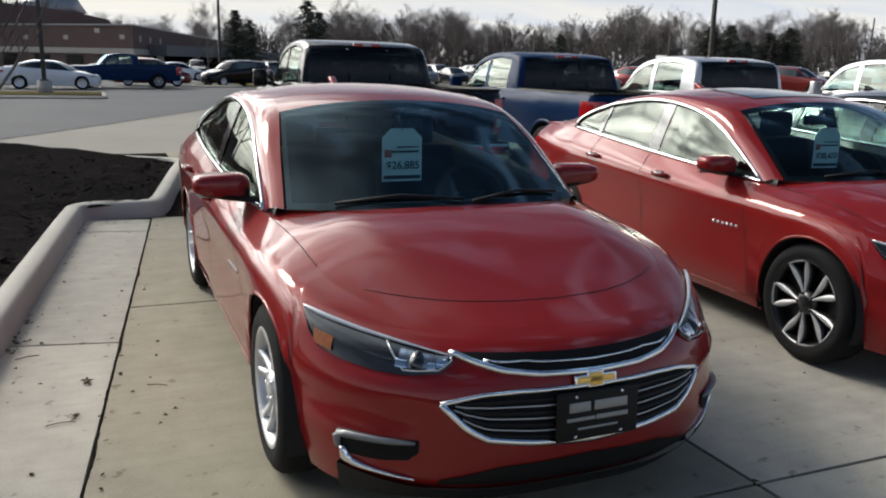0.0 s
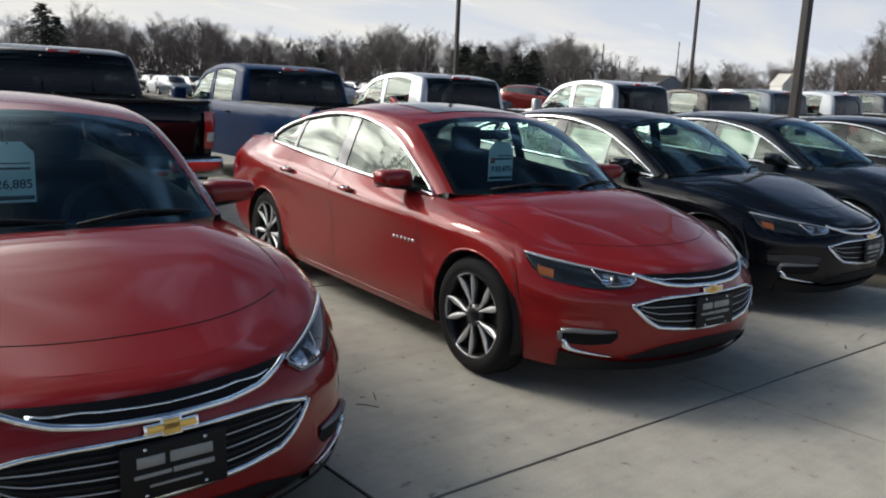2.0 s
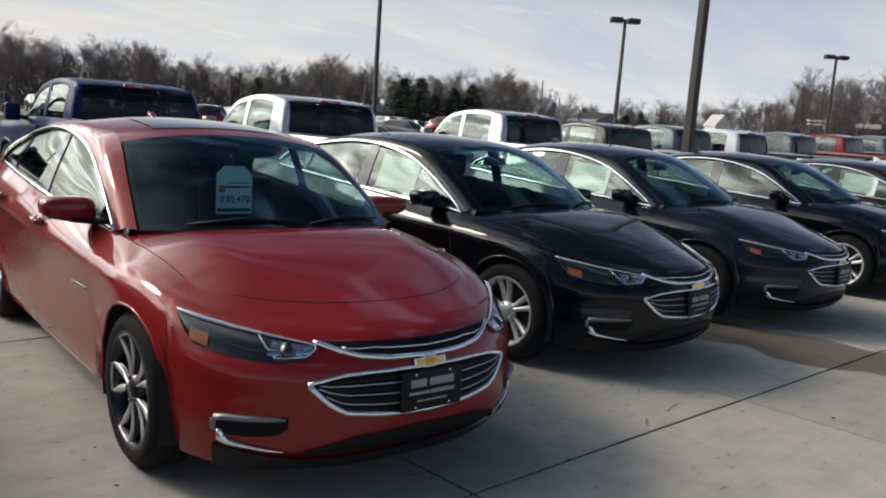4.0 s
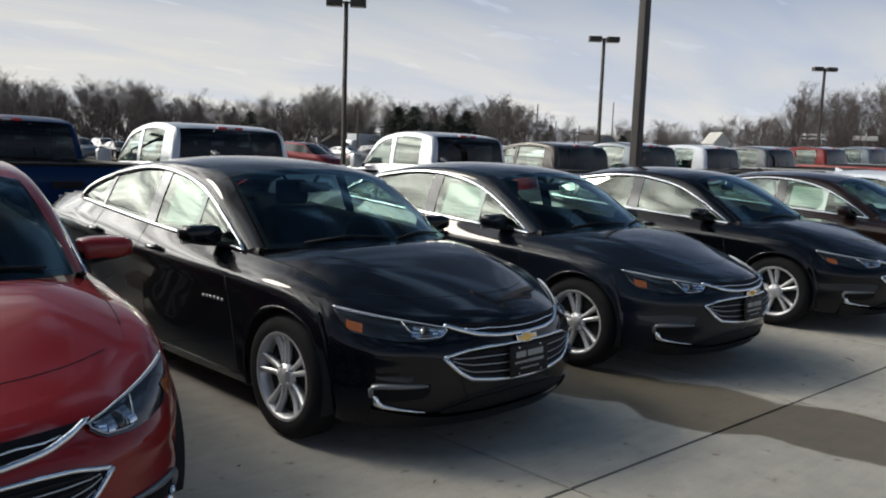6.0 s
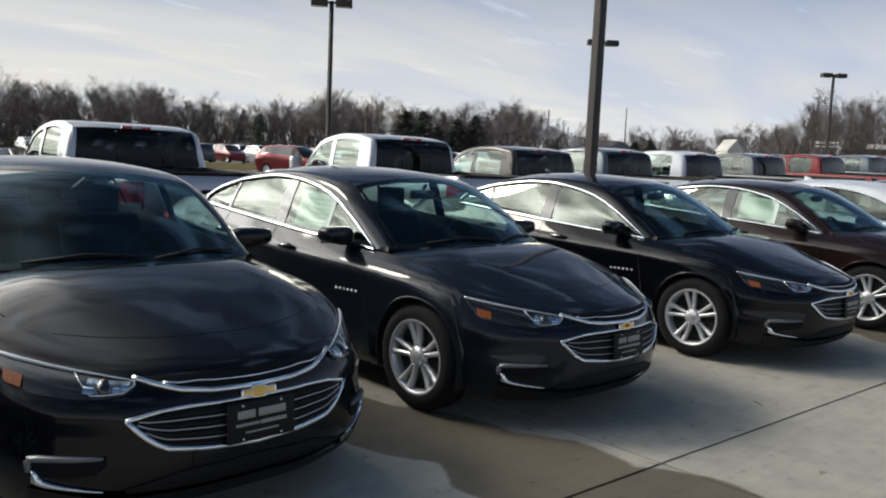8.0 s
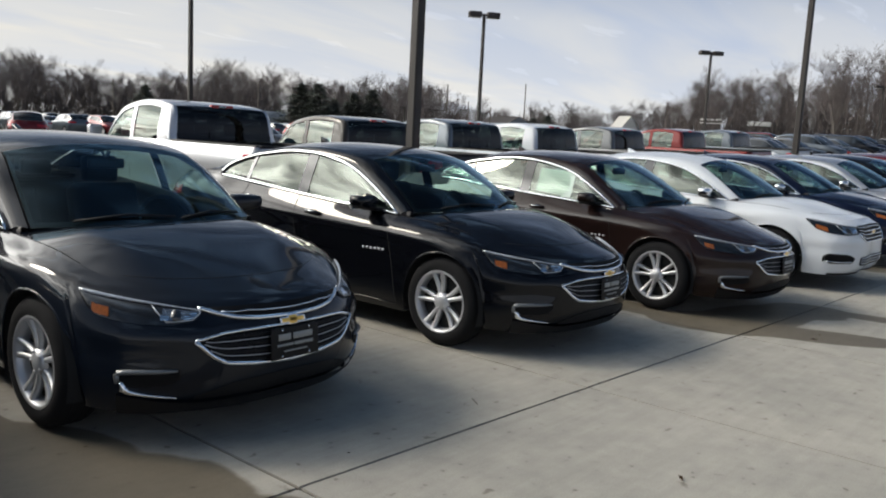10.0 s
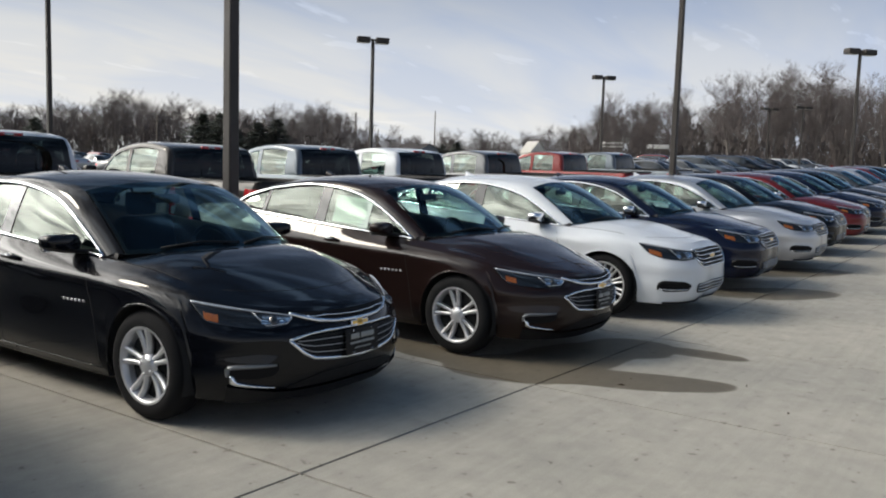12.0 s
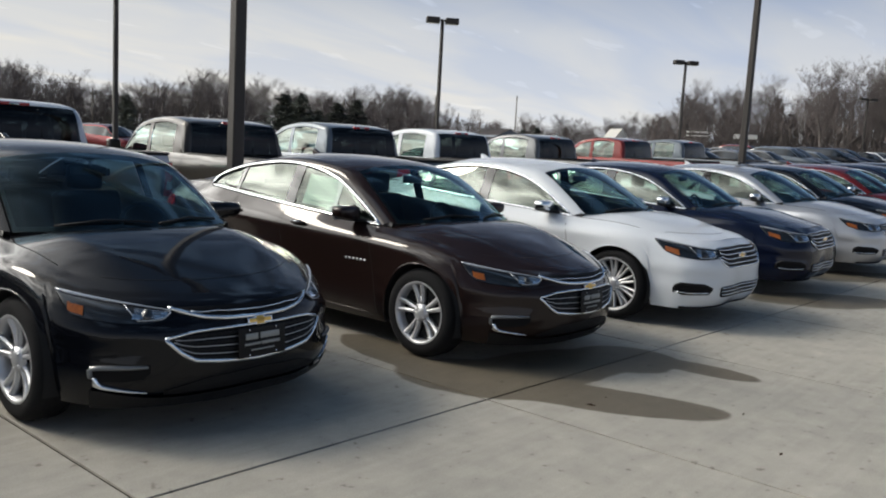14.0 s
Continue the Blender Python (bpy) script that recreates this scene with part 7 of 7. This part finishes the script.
def place(az, dist):
    return 4 + dist * math.sin(radians(az)), -3.5 + dist * math.cos(radians(az))


rng = random.Random(5)
wv, wf, bv, bf = [], [], [], []


def add_tree(x, y, h, k, turn):
    c, s = math.cos(turn), math.sin(turn)
    z0 = ground_z(x, y) - .1
    for verts, faces in (TREES[k][0], TREES[k][1]):
        i = len(wv)
        wv.extend([(x + (c * a - s * b) * h, y + (s * a + c * b) * h, z0 + d * h) for a, b, d in verts])
        wf.extend([tuple(i + q for q in f) for f in faces])


az = -6.0
while az < 92:
    el = float(np.interp(az, AZ, EL))
    base = 138 if az < 50 else (205 if az < 64 else 118)
    for layer in range(6 if 12 < az < 48 else 4):
        d = base + (60 if az < 9.5 else 0) + layer * 11 + rng.uniform(-5, 5)
        x, y = place(az + rng.uniform(-.7, .7), d)
        top = 1.55 + d * math.tan(radians(el * rng.uniform(.72, 1.10)))
        h = top - ground_z(x, y)
        if h > 2:
            add_tree(x, y, h, rng.randrange(6), rng.uniform(0, 6.28))
    az += (1.55 if az < 50 else (1.4 if az < 64 else 2.0)) * rng.uniform(.7, 1.3)
# unseen woods added round the west, to darken low reflections in the cars' flanks
az = -104.0
while az < -8:
    for layer in range(2):
        d = (128 if az > -45 else 105) + layer * 12 + rng.uniform(-5, 5)
        x, y = place(az + rng.uniform(-.7, .7), d)
        add_tree(x, y, d * math.tan(radians(rng.uniform(2.2, 3.6))), rng.randrange(6), rng.uniform(0, 6.28))
    az += 2.2 * rng.uniform(.7, 1.3)
me = as_mesh("woods", wv, wf, M_TWIG)
tagged(new("woods", me), "dense line of bare winter woods, its unseen west added", "woods", "", "stuff")
# underbrush and saplings that close the foot of the woods, the added west too
for k in range(150000):
    az = rng.uniform(6, 92) if k < 90000 else (rng.uniform(-104, -8) if k < 118000 else rng.uniform(63, 92))
    el = float(np.interp(az, AZ, EL))
    lump = .62 + .22 * math.sin(az * 2.3) + .16 * math.sin(az * 5.9 + 1)
    base = 136 if az < 50 else (200 if az < 64 else 116)
    if az < -45:
        base = 104
    d = base + rng.uniform(-6, 40)
    x, y = place(az, d)
    g = ground_z(x, y)
    hmax = max(2.2, (1.55 + d * math.tan(radians(el)) - g) * .80 * lump)
    h = rng.uniform(.5, 1.5)
    a, lean = rng.uniform(0, 6.28), rng.uniform(0, .7)
    w = rng.uniform(.03, .11)
    i = len(bv)
    p = Vector((x, y, g - .2 + hmax * rng.random() ** (1.25 if k < 118000 else 3.0)))
    u = Vector((math.cos(a), math.sin(a), 0))
    t = p + Vector((math.cos(a * 3) * lean * h, math.sin(a * 3) * lean * h, h))
    bv.extend([tuple(p - u * w), tuple(p + u * w), tuple(t)])
    bf.append((i, i + 1, i + 2))
tagged(new("underbrush", as_mesh("underbrush", bv, bf, M_BRUSH)), "brown tangled underbrush at the foot of the woods", "brush", "", "stuff")

# single trees that stand out
SINGLE = [(3.6, 84, 4.3, 2), (12.3, 76, 4.9, 1), (66.5, 104, 5.0, 3), (67.8, 100, 4.4, 0), (69.6, 102, 5.5, 4), (71.0, 106, 5.2, 2), (74.6, 100, 6.4, 5), (75.7, 98, 7.1, 1), (77.0, 100, 6.6, 3), (78.3, 97, 7.0, 4), (79.8, 99, 6.8, 0), (81.4, 101, 6.2, 2), (83.5, 100, 6.4, 5),
          (9.3, 92, 3.9, 3), (33.6, 120, 4.7, 1), (31.9, 122, 4.2, 5), (46.0, 120, 4.2, 4), (21.3, 118, 3.7, 0), (57.4, 170, 3.1, 3), (55.3, 175, 3.0, 1)]
for az, d, el, k in SINGLE:
    x, y = place(az, d)
    h = 1.55 + d * math.tan(radians(el)) - ground_z(x, y)
    tree = empty("tree", "tall bare deciduous tree with fine twigs", "tree", "bare trees")
    tree.matrix_basis = Matrix.Translation((x, y, ground_z(x, y) - .1)) @ Matrix.Rotation(k * 1.3 + d, 4, "Z") @ Matrix.Diagonal((h, h, h, 1))
    for nm, me in zip(("trunk", "crown"), TREE_MESH[k]):
        o = new(nm, me)
        o.parent = tree

# a young bare tree in the planting bed
tree = empty("tree", "young bare tree standing in the mulch bed", "tree", "bare trees")
tree.matrix_basis = Matrix.Translation((-2.72, 8.3, .1)) @ Matrix.Rotation(.8, 4, "Z") @ Matrix.Diagonal((3.6, 3.6, 5.4, 1))
for nm, me in zip(("trunk", "crown"), TREE_MESH[1]):
    o = new(nm, me)
    o.parent = tree


def fir_mesh(seed):
    """A full, ragged conifer one metre high: sprays of needles on whorls of boughs."""
    r = random.Random(seed)
    v, f = [], []
    lean = [r.uniform(.75, 1.25) for k in range(12)]
    for lev in range(30):
        u = lev / 29
        z = .06 + .90 * u
        rad = .36 * (1 - u ** 1.6) * (1 - .35 * (u < .12)) + .02
        for k in range(int(6 + 11 * (1 - u))):
            a = r.uniform(0, 6.283)
            l = rad * r.uniform(.45, 1.1) * lean[int(a * 12 / 6.2832) % 12]
            rise = r.uniform(-.03, .05)
            for s in range(5):
                t0 = s / 5 + r.uniform(-.05, .05)
                p = Vector((math.cos(a) * l * t0, math.sin(a) * l * t0, z + rise * t0 - .05 * t0 * t0))
                for e in range(2):
                    b = a + r.uniform(-1.1, 1.1)
                    ln = r.uniform(.035, .075)
                    q = p + Vector((math.cos(b) * ln, math.sin(b) * ln, r.uniform(-.03, .03)))
                    sd = Vector((-math.sin(b), math.cos(b), r.uniform(-1.2, 1.2))).normalized() * r.uniform(.006, .016)
                    i = len(v)
                    v.extend([tuple(p - sd), tuple(p + sd), tuple(q)])
                    f.append((i, i + 1, i + 2))
    return v, f


FIR = [as_mesh("crown", *fir_mesh(40 + k), M_FIR) for k in range(3)]
bm = bmesh.new()
tube(bm, [(0, 0, 0), (0, 0, .5), (0, 0, .97)], [.018, .012, .003], 6)
fir_trunk = bpy.data.meshes.new("trunk")
bm.to_mesh(fir_trunk)
bm.free()
fir_trunk.materials.append(M_BARK)
for i, (az, d, el) in enumerate([(11.2, 117, 4.33), (12.0, 119, 3.6), (6.4, 117, 3.5), (7.4, 120, 2.9), (39.0, 124, 3.2), (40.2, 122, 3.3), (41.3, 124, 2.3), (42.6, 122, 2.8), (43.9, 123, 3.1), (28.9, 126, 2.5), (56.0, 160, 1.9), (55.0, 165, 1.7)]):
    x, y = place(az, d)
    h = 1.55 + d * math.tan(radians(el)) - ground_z(x, y)
    tree = empty("fir_tree", "dark green conifer standing before bare woods", "tree", "conifers")
    tree.matrix_basis = Matrix.Translation((x, y, ground_z(x, y) - .1)) @ Matrix.Rotation(i * 2.1, 4, "Z") @ Matrix.Diagonal((h * ((1.5, 2.1, 1.8)[i % 3] if az > 20 else 1.35), h * ((1.5, 2.1, 1.8)[i % 3] if az > 20 else 1.35), h, 1))
    for nm, me in (("trunk", fir_trunk), ("crown", FIR[i % 3])):
        o = new(nm, me)
        o.parent = tree

# ---------------------------------------------------------------- brick building
M_BRICK = material("brick", (0.135, 0.088, 0.080), 0.85, 0, 0, 0.7, 0.25, 0.4, 14)
M_BAND = material("pale_band", (0.46, 0.44, 0.40), 0.8, 0, 0, 0.5, 0.1)
M_ROOF = material("metal_roof", (0.30, 0.31, 0.33), 0.45, 0.4, 0, 0.6, 0.1)
M_FASCIA = material("grey_fascia", (0.17, 0.175, 0.185), 0.7, 0, 0, 0.6, 0.1)
M_VOID = material("dark_window", (0.012, 0.013, 0.015), 0.12)
hall = empty("brick_building", "long low brown brick building with pale band", "building")


def slab_on(bm, a, b, t0, t1, out, inn, z0, z1):
    """An upright slab along the line a-b from t0 to t1 metres, from out metres before it to inn behind it."""
    d = (Vector(b) - Vector(a)).normalized()
    n = Vector((d.y, -d.x))
    p = [Vector(a) + d * t + n * o for t, o in ((t0, out), (t1, out), (t1, -inn), (t0, -inn))]
    lo, hi = ([bm.verts.new((q.x, q.y, z)) for q in p] for z in (z0, z1))
    bm.faces.new(lo[::-1])
    bm.faces.new(hi)
    for i in range(4):
        bm.faces.new((lo[i], lo[(i + 1) % 4], hi[(i + 1) % 4], hi[i]))


CORNER = (3.2, 99.2)
WEST, EAST = (-58.0, 160.0), (23.0, 165.0)
bm = bmesh.new()
out = [WEST, CORNER, EAST, (-10, 200), (-90, 190)]
lo, hi = ([bm.verts.new((x, y, z)) for x, y in out] for z in (0, 5.4))
bm.faces.new(hi)
for i in range(5):
    bm.faces.new((lo[i], lo[(i + 1) % 5], hi[(i + 1) % 5], hi[i]))
part("wall", bm, M_BRICK, hall, "", False)
wl, el = math.dist(WEST, CORNER), math.dist(CORNER, EAST)
for name, z0, z1, thick in (("band", 2.1, 2.75, .12), ("coping", 5.33, 5.52, .15)):
    bm = bmesh.new()
    slab_on(bm, WEST, CORNER, 0, wl + .1, thick, .1, z0, z1)
    part(name, bm, M_BAND if name == "band" else M_ROOF, hall, "", False)
    bm = bmesh.new()
    slab_on(bm, CORNER, EAST, .15, el if name == "coping" else 11.0, thick, .1, z0, z1)
    part(name, bm, M_BAND if name == "band" else M_ROOF, hall, "", False)
for k in range(9):
    bm = bmesh.new()
    slab_on(bm, WEST, CORNER, wl - 2.5 - k * 5.2 - 2.6, wl - 2.5 - k * 5.2, .03, .1, .5, 1.95)
    part("window", bm, M_VOID, hall, "", False)
for k, z in ((0.9, 4.05), (4.6, 4.75), (9.5, 3.95), (13.6, 4.6), (16.0, 3.9)):
    bm = bmesh.new()
    slab_on(bm, WEST, CORNER, wl - k - 1.0, wl - k - .3, .05, .1, z - .25, z + .25)
    part("wall_ornament", bm, M_BAND, hall, "", False)
for k in (3.0, 8.0, 13.5):
    bm = bmesh.new()
    slab_on(bm, CORNER, EAST, k, k + .7, .05, .1, 3.6, 4.3)
    part("wall_ornament", bm, M_BAND, hall, "", False)
# the higher hall set back behind the front, its roof falling to the east
bm = bmesh.new()
edge_line = [(-34, 124, 9.8), (-12.5, 122, 8.5), (-7.5, 122, 8.2), (-2, 122, 7.5), (1.3, 122, 6.8), (1.6, 122, 6.2)]
rows = [[(x, y, 5), (x, y, z), (x, y + 14, z + .3)] for x, y, z in edge_line]
grid(bm, rows)
bmesh.ops.recalc_face_normals(bm, faces=bm.faces)
part("upper_wall", bm, M_BRICK, hall, "", False)
gable = empty("metal_roofed_hall", "grey metal gable roof behind the brick building", "building")
gable.matrix_basis = pose(-3.0, 133.0, 0, 0, 0, -25)
bm = bmesh.new()
prism(bm, [(-3.2, 0), (3.2, 0), (3.2, 8.2), (-3.2, 8.2)], -11, -.2)
part("wall", bm, M_BRICK, gable)
bm = bmesh.new()
prism(bm, [(-3.7, 8.2), (3.7, 8.2), (0, 10.6)], -11, 0)
part("roof", bm, M_ROOF, gable)
annex = empty("entrance_canopy", "flat grey entrance canopy beside the brick building", "building")
A0, A1 = (7.3, 104.0), (25.0, 122.0)
bm = bmesh.new()
slab_on(bm, A0, A1, 0, 15.5, 0, 6, 2.05, 3.35)
slab_on(bm, A0, A1, 15.5, 27, -1, 6, 2.05, 3.0)
part("fascia", bm, M_FASCIA, annex, "", False)
bm = bmesh.new()
slab_on(bm, A0, A1, .5, 26, -4, 6.5, 0, 2.05)
part("glass_front", bm, M_VOID, annex, "", False)
for t in (.5, 7.5, 14.5, 26):
    bm = bmesh.new()
    slab_on(bm, A0, A1, t - .35, t + .35, -1.2, 1.8, 0, 2.05)
    part("pillar", bm, M_BAND, annex, "", False)

# ---------------------------------------------------------------- houses and poles far off
M_SIDING = material("white_siding", (0.80, 0.79, 0.76), 0.7, 0, 0, 1.5, 0.06)
M_BLUEGREY = material("grey_siding", (0.26, 0.29, 0.33), 0.7, 0, 0, 1.5, 0.1)
M_SHINGLE = material("shingle", (0.12, 0.11, 0.11), 0.9, 0, 0, 2, 0.25)


def build_house(x, y, w, l, wall_h, ridge, turn, wall_mat, roof_mat, label):
    h = empty("house", label, "house")
    h.matrix_basis = pose(x, y, ground_z(x, y) - .3, 0, 0, turn)
    bm = bmesh.new()
    prism(bm, [(-w / 2, 0), (w / 2, 0), (w / 2, wall_h), (0, ridge), (-w / 2, wall_h)], -l / 2, l / 2)
    part("wall", bm, wall_mat, h, "", False)
    bm = bmesh.new()
    for s in (1, -1):
        grid(bm, [[(xx, s * (w / 2 + .35), wall_h - .2), (xx, 0, ridge + .06)] for xx in (-l / 2 - .3, l / 2 + .3)])
    bmesh.ops.solidify(bm, geom=bm.faces, thickness=.12)
    part("roof", bm, roof_mat, h, "", False)
    for k in range(3):
        for s in (1, -1):
            bm = bmesh.new()
            c = -l / 2 + l * (k + .5) / 3
            box(bm, c - .5, c + .5, s * (w / 2) - .04, s * (w / 2) + .04, wall_h * .35, wall_h * .75)
            part("window", bm, M_VOID, h)
    return h


hxx, hyy = place(61.2, 184)
build_house(hxx, hyy, 3.7, 4.2, 5.1, 7.4, 62, M_SIDING, M_SIDING, "small white gabled building before the woods")
hxx, hyy = place(53.0, 190)
build_house(hxx, hyy, 8, 12, 4.2, 6.2, 70, M_BLUEGREY, M_SHINGLE, "grey-blue house beyond the far lot")
hxx, hyy = place(68.8, 112)
build_house(hxx, hyy, 6, 10, 1.6, 2.4, 20, M_BLUEGREY, M_SHINGLE, "low grey shed among the bare trees")
for az, d, zs in ((67.0, 108, ((3.75, 4.0), (3.35, 3.5))), (70.0, 104, ((2.95, 3.45),))):
    x, y = place(az, d)
    board = empty("lot_sign", "long white board on two posts before the trees", "sign", "boards by the trees")
    board.matrix_basis = pose(x, y, ground_z(x, y) - .1, 0, 0, -az)
    for z0, z1 in zs:
        bm = bmesh.new()
        box(bm, -1.3, 1.3, -.05, .05, z0, z1, .02)
        part("board", bm, M_SIDING, board)
    for px in (-1.1, 1.1):
        bm = bmesh.new()
        box(bm, px - .07, px + .07, .05, .18, 0, zs[0][1])
        part("post", bm, M_BARK, board)
hxx, hyy = place(34.5, 128)
build_house(hxx, hyy, 5, 7, 1.8, 3.4, 60, M_SHINGLE, M_SHINGLE, "brown house half hidden before the woods")
M_WOODPOLE = material("pole_wood", (0.13, 0.11, 0.09), 0.9, 0, 0, 4, 0.3)
for az, d, el in ((49.0, 150, 3.6), (54.3, 190, 3.9), (50.4, 180, 2.5), (52.0, 170, 2.2), (40.5, 125, 3.0), (43.0, 122, 2.9), (27.0, 120, 2.6), (36.2, 118, 2.8)):
    x, y = place(az, d)
    z = ground_z(x, y)
    top = 1.55 + d * math.tan(radians(el))
    po = empty("utility_pole", "weathered wooden utility pole with crossarm", "utility pole", "utility poles")
    po.matrix_basis = pose(x, y, z, 0, 0, 40)
    bm = bmesh.new()
    tube(bm, [(0, 0, -.3), (0, 0, top - z)], [.16, .11], 8)
    part("pole", bm, M_WOODPOLE, po)
    bm = bmesh.new()
    box(bm, -1.2, 1.2, -.06, .06, top - z - .8, top - z - .65)
    part("crossarm", bm, M_WOODPOLE, po)
